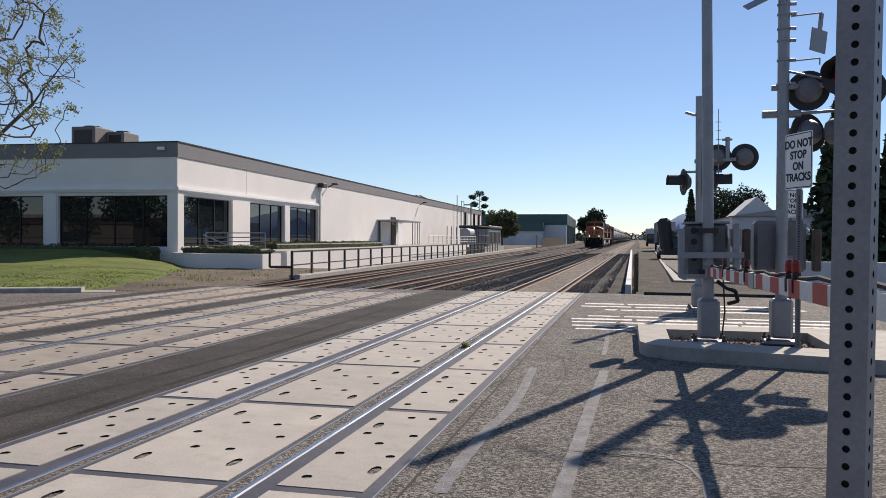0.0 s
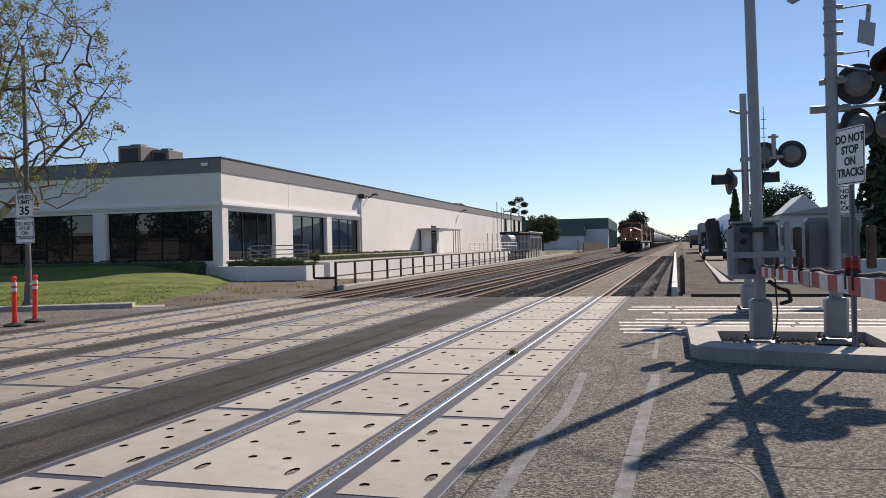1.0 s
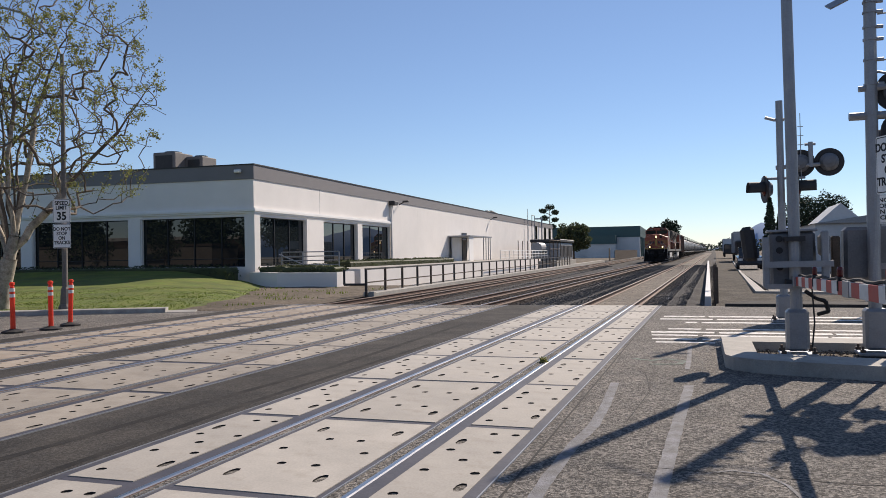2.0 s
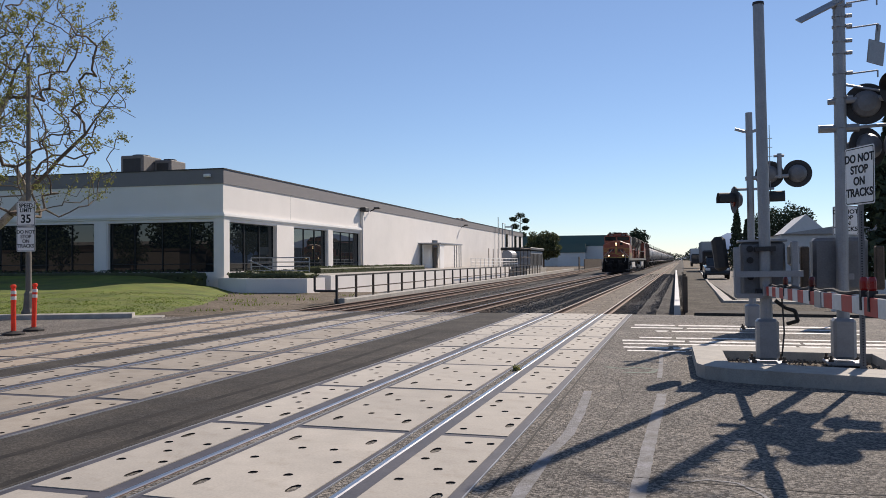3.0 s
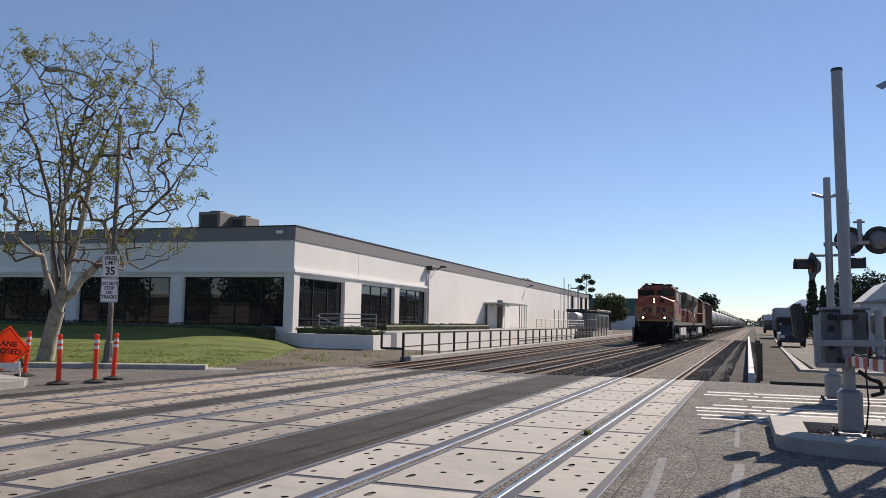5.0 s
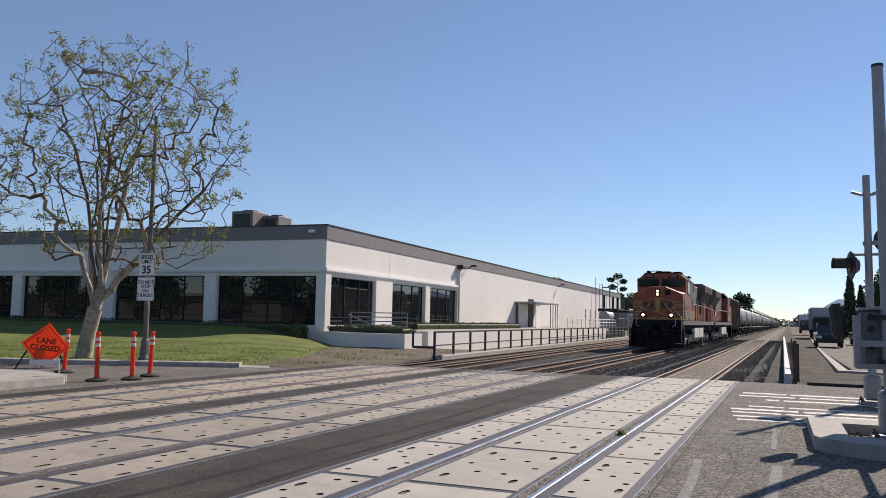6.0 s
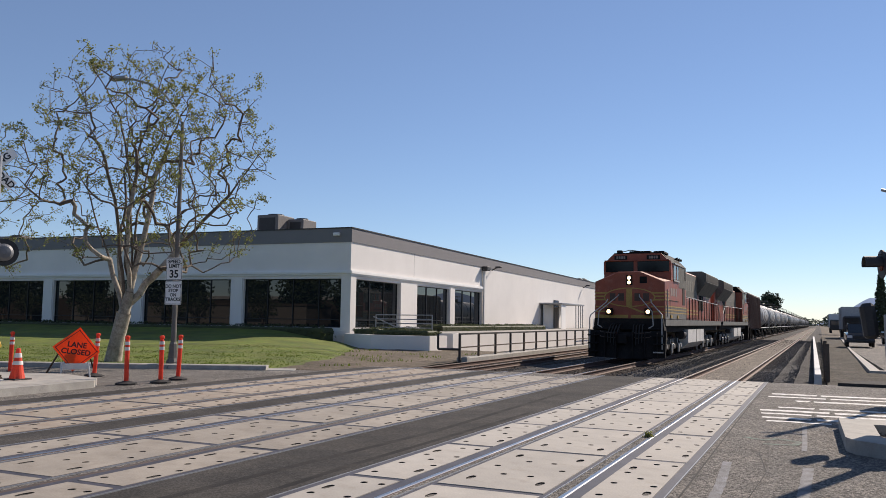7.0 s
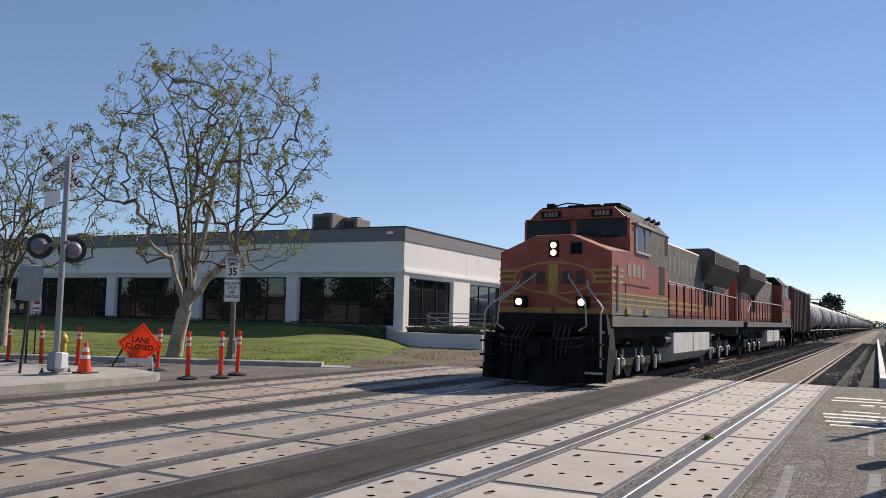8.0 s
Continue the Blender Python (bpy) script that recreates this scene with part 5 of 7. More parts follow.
def gate_signal():
    """The gate mechanism with its mast; its arm is down across the street."""
    t = thing("crossing_gate", "grey crossing gate with red and white arm lowered", "crossing gate", pose(1.15, 13.0, 0.05, 0, -0.75, 0))
    bm = bmesh.new()
    tube(bm, (0, 0, 0.5), (-0.0, 0, 5.36), 0.085, 0.078, 16)
    part("mast", bm, METAL_GREY, t)
    bm = bmesh.new()
    tube(bm, (0, 0, 5.36), (0, 0, 5.4), 0.085, 0.08, 16)
    part("cap", bm, METAL_DARK, t)
    mast_base(t, 0.155, 0.68)
    m = thing("gate_mechanism", "", "")
    m.parent = t
    part("housing", shape((-0.33, 0.3, 0.12, 0.55, 1.0, 1.82), bev=0.04), BOX_GREY, m)
    part("lid", shape((-0.36, 0.33, 0.1, 0.58, 1.82, 1.86), bev=0.01), METAL_GREY, m)
    for z in (1.3, 1.55, 1.72):
        bm = bmesh.new()
        tube(bm, (-0.2, 0.1, z), (-0.2, 0.125, z), 0.05, 0.05, 10)
        part("latch", bm, METAL_DARK, m)
    part("clamp", shape((-0.14, 0.14, -0.11, 0.14, 1.68, 1.75)), METAL_DARK, m)
    part("clamp", shape((-0.14, 0.14, -0.11, 0.14, 1.05, 1.12)), METAL_DARK, m)
    for sx, z1 in ((-0.4, 1.75), (0.4, 1.82)):
        part("counterweight_arm", shape((sx - 0.05, sx + 0.05, -0.12, 0.0, 1.0, z1), bev=0.015), METAL_GREY, m)
    part("cross_bar", shape((-0.42, 0.5, -0.16, -0.1, 1.3, 1.39)), METAL_GREY, m)
    part("cross_bar", shape((-0.42, 0.12, -0.16, -0.1, 0.99, 1.06)), METAL_GREY, m)
    part("counterweight", shape((0.36, 0.48, 0.0, 0.5, 1.45, 1.78), bev=0.04), BOX_GREY, m)
    bm = bmesh.new()
    box(bm, -0.1, 0.1, -0.1, 0.25, -0.26, 0.26, bev=0.05)
    w = part("counterweight", bm, METAL_DARK, m)
    w.matrix_basis = pose(-0.62, 0.2, 1.66, 0, -6, 0)
    bm = bmesh.new()
    pipe(bm, [(0.12, -0.05, 0.95), (0.25, -0.1, 0.85), (0.38, -0.1, 0.8), (0.42, -0.05, 0.65), (0.3, 0.1, 0.6)], 0.03)
    pipe(bm, [(0.2, -0.15, 1.0), (0.22, -0.16, 0.5), (0.18, -0.16, 0.15)], 0.012, 6)
    part("cable", bm, RUBBER, t)
    # the arm, in striped pieces
    a = thing("gate_arm", "", "")
    a.parent, a.matrix_basis = t, pose(0.0, -0.2, 1.1, -1.2, 0, 0)
    n = 24
    for k in range(n):
        part("stripe", shape((-0.022, 0.022, -(k + 1) * 0.405, -k * 0.405, -0.065, 0.065), bev=0.004), ARM_WHITE if k % 2 else ARM_RED, a, "red sheet" if k % 2 == 0 else "white sheet")
    part("sleeve", shape((-0.03, 0.03, -4.75, -4.4, -0.075, 0.075)), METAL_GREY, a)
    part("adapter", shape((-0.06, 0.06, -0.1, 0.35, -0.08, 0.08), bev=0.01), METAL_GREY, a)
    for y, lit in ((-2.1, False), (-4.1, False), (-6.4, True), (-6.65, True)):
        bm = bmesh.new()
        lathe(bm, [(0.024, 0.0), (0.03, 0.012), (0.03, 0.065), (0.026, 0.085), (0.018, 0.095)], Matrix.Translation((0.0, y, 0.11)), 14)
        part("arm_lamp", bm, LENS_LIT if lit else LENS_RED, a, "red gate arm lamp")
        part("lamp_bracket", shape((-0.028, 0.028, y - 0.03, y + 0.03, 0.066, 0.11), (-0.032, 0.032, y - 0.02, y + 0.02, -0.03, 0.066)), METAL_DARK, a)
    bm = bmesh.new()
    rng = np.random.default_rng(8)
    pipe(bm, [(0.01, -0.2 - k * 0.31, 0.085 + 0.012 * math.sin(k * 1.7)) for k in range(30)], 0.016, 6)
    part("arm_cable", bm, RUBBER, a)


gate_signal()


def mast_signal():
    t = thing("crossing_signal", "grey crossing signal mast with paired red lamps", "railway signal", pose(2.23, 13.3, 0.05))
    bm = bmesh.new()
    tube(bm, (0, 0, 0.5), (0, 0, 5.42), 0.09, 0.085, 16)
    part("mast", bm, METAL_GREY, t)
    mast_base(t, 0.155, 0.68)
    part("case", shape((-0.38, 0.38, 0.12, 0.5, 1.08, 1.88), bev=0.05), BOX_GREY, t, "grey rounded equipment case")
    part("label", shape((-0.02, 0.18, 0.108, 0.118, 1.25, 1.34)), METAL_GREY, t)
    for sx in (-0.5, 0.52):
        part("counterweight_arm", shape((sx - 0.06, sx + 0.06, 0.05, 0.2, 1.1, 1.75), bev=0.02), METAL_RUST, t)
    for z in (5.3, 5.15, 5.0, 4.78, 4.6, 4.3, 3.94, 3.5):
        bm = bmesh.new()
        lathe(bm, [(0.092, z), (0.1, z), (0.1, z + 0.03), (0.092, z + 0.03)], None, 14)
        tube(bm, (0.09, -0.02, z + 0.015), (0.17, -0.02, z + 0.015), 0.03, 0.03, 6)
        part("clamp", bm, METAL_GREY, t)
    for z, x in ((4.98, 0.52), (5.36, 0.5), (4.3, 0.5)):
        bm = bmesh.new()
        pipe(bm, [(0.1, 0, z), (x, -0.05, z + 0.02), (x, -0.05, z - 0.08)], 0.012, 6)
        part("strap", bm, METAL_GREY, t)
    bm = bmesh.new()
    box(bm, -0.15, 0.15, -0.01, 0.01, -0.17, 0.17)
    box(bm, -0.035, 0.035, -0.012, 0.012, 0.17, 0.42)
    b = part("blade", bm, METAL_GREY, t, "crossbuck blade seen nearly edge on")
    b.matrix_basis = pose(0.48, -0.05, 4.58, 0, 8, 35)
    bm = bmesh.new()
    box(bm, -0.32, 0.32, -0.115, 0.115, -0.01, 0.01)
    b = part("blade", bm, METAL_GREY, t, "crossbuck blade seen nearly edge on")
    b.matrix_basis = pose(-0.27, 0.0, 5.28, 30, -25, 0)
    bm = bmesh.new()
    tube(bm, (-0.17, 0.0, 3.9), (0.95, -0.05, 3.92), 0.045, 0.045, 8)
    tube(bm, (0.05, 0, 4.15), (0.6, -0.05, 4.0), 0.02, 0.02, 6)
    part("crossarm", bm, METAL_GREY, t)
    signal_head("signal_lamp", t, pose(0.36, 0.05, 3.85, 0, 0, 175))
    signal_head("signal_lamp", t, pose(0.76, -0.3, 4.02, 0, 0, -35))
    signal_head("signal_lamp", t, pose(1.15, 0.05, 3.85, 0, 0, 175))
    bm = bmesh.new()
    tube(bm, (-0.3, 0, 3.5), (0.25, 0, 3.5), 0.06, 0.06, 8)
    tube(bm, (0.2, 0, 3.5), (0.72, 0, 3.53), 0.025, 0.025, 8)
    part("crossarm", bm, METAL_GREY, t)
    signal_head("signal_lamp", t, pose(0.38, 0.12, 3.22, 8, 0, -150))
    signal_head("signal_lamp", t, pose(0.75, 0.0, 3.22, 0, 0, 78))


mast_signal()


def track_sign():
    t = thing("track_sign", "white DO NOT STOP ON TRACKS sign on a perforated post", "sign", pose(2.2, 11.85, 0.15))
    part("post", shape((-0.03, 0.03, -0.03, 0.03, 0, 2.95)), BOX_GREY, t)
    # near-black tabs on the face stand in for shaded punched holes
    for k in range(60):
        part("hole", shape((-0.008, 0.008, -0.0325, -0.0295, 0.06 + k * 0.034, 0.075 + k * 0.034)), HOLE, t)
    h = thing("plate", "", "")
    h.parent, h.matrix_basis = t, pose(0.0, -0.05, 0, 0, 0, -67)
    p = plate("sign_sheet", 0.61, 0.76, h, 2.55, y=-0.02)
    letters("lettering", "DO NOT\nSTOP\nON\nTRACKS", 0.15, Matrix.Translation((0, -0.029, 2.55)) @ Matrix.Rotation(radians(90), 4, "X"), SIGN_BLACK, h, 1.0)


track_sign()


def far_mast():
    t = thing("crossing_signal", "grey crossing signal mast beyond the crosswalk", "railway signal", pose(1.5, 19.5, 0.0, 0, -0.4, 0))
    bm = bmesh.new()
    tube(bm, (0, 0, 0.5), (0, 0, 4.9), 0.08, 0.075, 12)
    part("mast", bm, METAL_GREY, t)
    mast_base(t, 0.16, 0.6)
    bm = bmesh.new()
    pipe(bm, [(-0.3, 0, 4.55), (-0.1, 0, 4.48), (0.1, 0, 4.48), (0.3, 0, 4.55)], 0.035, 6)
    part("bracket", bm, METAL_GREY, t)
    bm = bmesh.new()
    tube(bm, (0.42, 0, 2.9), (0.42, 0, 4.6), 0.012, 0.008, 5)
    for z in (3.9, 4.1, 4.3):
        tube(bm, (0.36, 0, z), (0.48, 0, z), 0.008, 0.008, 5)
    part("aerial", bm, METAL_GREY, t)
    bm = bmesh.new()
    tube(bm, (-0.1, 0, 3.42), (0.8, 0, 3.45), 0.05, 0.04, 8)
    tube(bm, (0.62, 0, 3.4), (0.62, 0, 3.95), 0.05, 0.05, 8)
    tube(bm, (0.5, 0, 3.9), (0.72, 0, 3.9), 0.03, 0.03, 6)
    part("crossarm", bm, METAL_GREY, t)
    signal_head("signal_lamp", t, pose(0.42, 0.12, 3.5, 0, 0, 170))
    signal_head("signal_lamp", t, pose(1.0, 0.12, 3.5, 0, 0, 176))
    bm = bmesh.new()
    tube(bm, (-0.4, 0, 3.18), (0.5, 0, 3.18), 0.03, 0.03, 6)
    part("crossarm", bm, METAL_GREY, t)
    signal_head("signal_lamp", t, pose(-0.34, 0.0, 2.95, 0, 0, -78))
    signal_head("signal_lamp", t, pose(0.36, 0.0, 2.95, 0, 0, 82))
    part("case", shape((-0.15, 0.7, 0.15, 0.6, 0.9, 1.7), bev=0.05), BOX_GREY, t)


far_mast()


def perforated_post():
    """The square sign post close to the camera, with a hole every inch."""
    t = thing("sign_post", "galvanized square steel post with punched holes", "post", pose(0.310, 1.307, 0.0, 0, 0.6, -26))
    w, n, pitch = 0.051, 100, 0.0254
    bm = bmesh.new()
    for face in range(4):
        rot = Matrix.Rotation(face * math.pi / 2, 4, "Z")
        for k in range(n):
            z0, zc, z1 = k * pitch, (k + 0.5) * pitch, (k + 1) * pitch
            q = [bm.verts.new(rot @ Vector((x, -w / 2, z))) for x, z in ((-w / 2, z0), (w / 2, z0), (w / 2, z1), (-w / 2, z1))]
            ring, low = [], []
            for c in range(8):
                a = radians(-157.5 + 45 * c)
                p = (0.0056 * math.cos(a), 0.0056 * math.sin(a))
                ring.append(bm.verts.new(rot @ Vector((p[0], -w / 2, zc + p[1]))))
                low.append(bm.verts.new(rot @ Vector((p[0], -w / 2 + 0.006, zc + p[1]))))
            for c in range(4):
                i0, i1 = 2 * c, 2 * c + 1
                bm.faces.new((q[c], ring[i1], ring[i0]))
                bm.faces.new((q[c], q[(c + 1) % 4], ring[(i1 + 1) % 8], ring[i1]))
            # blind shallow holes; the tube's dark inside is put into their colour
            for c in range(8):
                bm.faces.new((ring[c], ring[(c + 1) % 8], low[(c + 1) % 8], low[c])).material_index = 1
            bm.faces.new(low).material_index = 1
    bmesh.ops.remove_doubles(bm, verts=bm.verts, dist=1e-5)
    bmesh.ops.recalc_face_normals(bm, faces=bm.faces)
    part("post", bm, (POST_STEEL, HOLE), t)
    part("footing", shape((-0.035, 0.035, -0.035, 0.035, -0.1, 0.06)), METAL_GREY, t)


perforated_post()


# ---- markings on the street ----
def strip(name, label, pts, width, material, seed, z=-0.0085):
    """A worn painted line along points, with ragged edges."""
    rng = np.random.default_rng(seed)
    v, f = [], []
    fine = []
    for (x0, y0), (x1, y1) in zip(pts, pts[1:]):
        n = max(2, int(math.hypot(x1 - x0, y1 - y0) / 0.12))
        fine += [(x0 + (x1 - x0) * k / n, y0 + (y1 - y0) * k / n) for k in range(n)]
    fine.append(pts[-1])
    for i, (x, y) in enumerate(fine):
        a, b = fine[max(i - 1, 0)], fine[min(i + 1, len(fine) - 1)]
        d = math.hypot(b[0] - a[0], b[1] - a[1]) or 1
        nx, ny = -(b[1] - a[1]) / d, (b[0] - a[0]) / d
        w0, w1 = width / 2 * rng.uniform(0.88, 1.05), width / 2 * rng.uniform(0.88, 1.05)
        v += [(x + nx * w0, y + ny * w0, z), (x - nx * w1, y - ny * w1, z)]
    f = [(2 * i, 2 * i + 1, 2 * i + 3, 2 * i + 2) for i in range(len(fine) - 1)]
    return tagged(raw(name, v, f, material), label, "road marking", kind="structure")


strip("trim", "worn white line painted on the asphalt", [(-0.32, 10.33), (-0.38, 7.89), (-0.41, 6.29), (-0.43, 5.14)], 0.12, FADED_PAINT, 1)
strip("trim", "thin worn white line on the asphalt", [(-0.40, 14.53), (-0.38, 12.82), (-0.38, 11.68)], 0.07, FADED_PAINT, 2)
strip("trim", "faded grey sealant line on the asphalt", [(-1.21, 10.32), (-1.14, 8.75), (-1.13, 7.70), (-1.19, 7.03), (-1.21, 5.93), (-1.20, 5.09)], 0.11, FADED_PAINT, 3)
strip("trim", "faint chalk arc on the asphalt", [(-0.12, 6.28), (0.06, 6.41), (0.27, 6.37), (0.42, 6.10), (0.49, 5.77), (0.48, 5.39)], 0.03, FADED_PAINT, 4)
strip("trim", "faint green chalk scrawl on the asphalt", [(-1.2, 12.7), (-0.9, 12.5), (-0.75, 12.75), (-0.45, 12.55), (-0.5, 12.2), (-0.9, 12.1)], 0.1, GREEN_CHALK, 5)
for k, (y, x0, x1, w) in enumerate(((20.9, -1.15, 3.8, 0.38), (20.1, -1.2, 3.9, 0.3), (19.2, -0.6, 3.6, 0.32), (17.6, -0.9, 3.9, 0.26), (16.9, -1.2, 4.2, 0.32), (16.3, -1.15, 4.2, 0.24), (15.6, -1.1, 1.2, 0.26), (15.05, -1.0, 0.3, 0.2))):
    cut = -0.15 + 0.2 * math.sin(k * 2.0)
    for a, b in ((x0, cut - 0.04), (cut + 0.05, (cut + x1) / 2), ((cut + x1) / 2 + 0.06, x1)):
        if b - a > 0.2:
            strip("trim", "worn white crosswalk stripe on the asphalt", [(a, y), ((a + b) / 2, y + 0.03), (b, y)], w, WHITE_PAINT, 20 + k)
t2 = thing("track_sign", "white track warning sign beyond the crosswalk", "sign", pose(4.15, 23.5, -0.02, 0, 0, -12))
part("post", shape((-0.03, 0.03, -0.03, 0.03, 0, 3.0)), BOX_GREY, t2)
p2 = plate("sign_sheet", 0.61, 0.76, t2, 2.62, y=-0.035)
letters_on("DO NOT\nSTOP\nON\nTRACKS", 0.15, p2, 0, -0.044, 2.62)
strip("trim", "dark crack in the asphalt", [(-0.5, 6.35), (0.2, 6.3), (0.9, 6.25), (1.8, 6.4)], 0.015, HOLE, 71)
strip("trim", "dark crack in the asphalt", [(-1.3, 12.0), (-0.9, 11.2), (-0.75, 9.8), (-0.85, 8.0)], 0.012, HOLE, 72)
strip("trim", "dark joint in the asphalt", [(-1.42, 24.0), (-1.44, 15.0), (-1.43, 4.0)], 0.02, HOLE, 73)
strip("trim", "dark tyre streak on the asphalt strip", [(-5.9, 2.0), (-5.6, 6.0), (-5.35, 11.0), (-5.5, 18.0)], 0.12, ASPHALT_STREAK, 74, -0.0045)
strip("trim", "dark tyre streak on the asphalt strip", [(-4.9, 3.0), (-5.0, 8.0), (-4.9, 14.0)], 0.1, ASPHALT_STREAK, 75, -0.0045)
strip("trim", "white painted line on the far lane", [(-27, 19.0), (-18.5, 19.6)], 0.3, FADED_PAINT, 50)


# ---- beyond the crosswalk ----
def verge():
    t = thing("barrier", "low pale concrete barrier along the siding with a dark post", "barrier", Matrix.Translation((-0.12, 27.6, 0)))
    for k in range(22):
        bm = bmesh.new()
        prism(bm, [(-0.12, -0.42), (0.12, -0.42), (0.09, 0.12), (-0.09, 0.12)], 1, k * 4.0, k * 4.0 + 3.9)
        part("block", bm, WALL_PALE, t)
    for y in (-0.8, 4.0):
        part("post", shape((0.2, 0.32, y, y + 0.12, -0.42, 1.08), bev=0.01), METAL_RUST, t)
    g = bmesh.new()
    prism(g, [(0.1, END), (9.5, END), (9.5, 30), (1.5, 33), (2.0, 60), (3.4, 130), (0.9, 130), (0.3, 40)], 2, -0.4, -0.06)
    tagged(part("earth", g, GRAVEL), "gravelly brown verge beside the siding", "verge", kind="structure")
    g = bmesh.new()
    prism(g, [(1.6, 33.0), (2.0, 33.0), (9.5, 31.0), (9.5, 31.35), (1.95, 33.6), (2.1, 60), (3.3, 130), (3.2, 130), (1.95, 60)], 2, -0.4, 0.02)
    tagged(part("pavement", g, KERB), "pale concrete footpath beside the car park", "footpath", kind="structure")
    g = bmesh.new()
    prism(g, [(2.2, 34.0), (60, 31.6), (60, 130), (3.3, 130), (2.15, 60)], 2, -0.4, -0.03)
    tagged(part("road", g, ASPHALT), "asphalt car park beside the tracks", "car park", kind="structure")
    k = bmesh.new()
    prism(k, [(0.35, 24.7), (1.0, 26.2), (9, 25.6), (9, 24.2)], 2, -0.2, 0.07)
    i = thing("traffic_island", "concrete island end beyond the crosswalk, its shadow put in as dark colour", "traffic island")
    # concrete kerb in dark asphalt colour, which stands in for its shadow
    part("kerb", k, ASPHALT_DARK, i)


verge()


def car(label, x, y, turn, material):
    """A pickup seen from the front: body, cab, glass, lamps and wheels."""
    t = thing("car", label, "car", pose(x, y, 0, 0, 0, turn))
    bm = bmesh.new()
    prism(bm, [(-0.1, 0.45), (0.0, 0.95), (1.3, 1.08), (5.0, 1.1), (5.2, 0.5)], 0, -0.95, 0.95)
    bmesh.ops.bevel(bm, geom=list(bm.edges), offset=0.05, segments=1, affect="EDGES")
    part("body", bm, material, t)
    bm = bmesh.new()
    prism(bm, [(1.3, 1.08), (1.95, 1.72), (3.6, 1.76), (4.4, 1.1)], 0, -0.78, 0.78)
    part("cabin", bm, CAR_GLASS, t)
    part("roof", shape((-0.74, 0.74, 1.95, 3.6, 1.74, 1.8), bev=0.02), material, t)
    part("grille", shape((-0.5, 0.5, -0.12, -0.06, 0.6, 0.88)), METAL_DARK, t)
    part("bumper", shape((-0.95, 0.95, -0.2, 0.05, 0.35, 0.55), bev=0.04), METAL_DARK, t)
    for sx in (-0.72, 0.72):
        part("headlight", shape((sx - 0.18, sx + 0.18, -0.1, 0.02, 0.7, 0.88), bev=0.02), TRIM, t)
        part("mirror", shape((sx * 1.45 - 0.1, sx * 1.45 + 0.1, 1.6, 1.7, 1.15, 1.35), bev=0.02), material, t)
        for y0 in (0.9, 4.1):
            w = thing("wheel", "", "")
            w.parent = t
            bm = bmesh.new()
            tube(bm, (sx * 1.05 , y0, 0.36), (sx * 1.32, y0, 0.36), 0.36, 0.36, 18)
            part("tyre", bm, RUBBER, w)
            bm = bmesh.new()
            tube(bm, (sx * 1.3, y0, 0.36), (sx * 1.34, y0, 0.36), 0.2, 0.2, 12)
            part("rim", bm, METAL_GREY, w)
    return t


car("black pickup truck parked beside the footpath", 3.0, 68, 0, CAR_BLACK)
car("black car parked in the car park", 6.6, 78, 4, CAR_BLACK)


def trailer(x, y, label, material):
    t = thing("truck_trailer", label, "trailer", Matrix.Translation((x, y, 0)))
    part("box", shape((-1.25, 1.25, 0, 11, 1.1, 3.9), bev=0.04), material, t)
    for k in range(8):
        part("rib", shape((-1.28, -1.24, 0.6 + k * 1.4, 0.66 + k * 1.4, 1.15, 3.85)), METAL_GREY, t)
    part("frame", shape((-0.6, 0.6, 0.2, 10.8, 0.85, 1.1)), METAL_DARK, t)
    part("cab", shape((-1.15, 1.15, -2.6, -0.4, 0.6, 2.7), bev=0.15), METAL_DARK, t)
    part("windshield", shape((-1.0, 1.0, -2.63, -2.55, 1.7, 2.5)), CAR_GLASS, t)
    for sx in (-1, 1):
        for yy in (-1.6, 8.6, 9.8):
            bm = bmesh.new()
            tube(bm, (sx * 0.85, yy, 0.5), (sx * 1.15, yy, 0.5), 0.5, 0.5, 16)
            part("wheel", bm, RUBBER, t)


trailer(4.3, 112, "grey box truck parked along the tracks", METAL_GREY)
trailer(4.2, 185, "white box truck parked far along the tracks", WALL_PALE)


# ---- closing the place behind the camera: plain buildings and street trees ----
def behind():
    t = thing("street_building", "plain pale building across the street", "building", Matrix.Translation((-170, -52, 0)))
    part("wall", shape((0, 240, -8, 0, -0.5, 5.0)), WALL_BROWN, t)
    part("roof_edge", shape((-0.2, 240.2, -8, 0.2, 5.0, 5.6)), ROOFING, t)
    w = thing("street_building", "low white building behind street trees", "building", Matrix.Translation((-112, -27, 0)))
    part("wall", shape((0, 46, -8, 0, -0.5, 3.4)), WALL_TAN, w)
    part("roof_edge", shape((-0.2, 46.2, -8, 0.2, 3.4, 3.75)), METAL_RUST, w)
    for k in range(3):
        part("window", shape((4 + k * 15, 9 + k * 15, 0.0, 0.06, 0.9, 2.3)), CAR_GLASS, w)
    for k in range(6):
        bushy("tree", "olive green street tree with a forked trunk", -108 + k * 8.0, -14 - (k % 2) * 4, 0.9, 2.8, 2.3, 90 + k, 700, 0.2, LEAF_HEDGE)
    kinds = [bushy("tree", "leafy street tree across the street", 0, 0, 1.0 + k, 4.2, 4.4, 60 + k, 1700, 0.34) for k in range(3)]
    for k, ob in enumerate(kinds):
        ob.matrix_basis = pose(-60 + k * 8, -31, 0)
    for k in range(9):
        copy_thing(kinds[k % 3], pose(44 + k * 7.0 + (k % 3), 118 + (k % 4) * 9 + k * 3, 0, 0, 0, k * 70))
    for k in range(24):
        copy_thing(kinds[k % 3], pose(-160 + k * 7.6 + (k % 4) * 1.3, -30 - (k % 3) * 5, 0, 0, 0, k * 50))


behind()


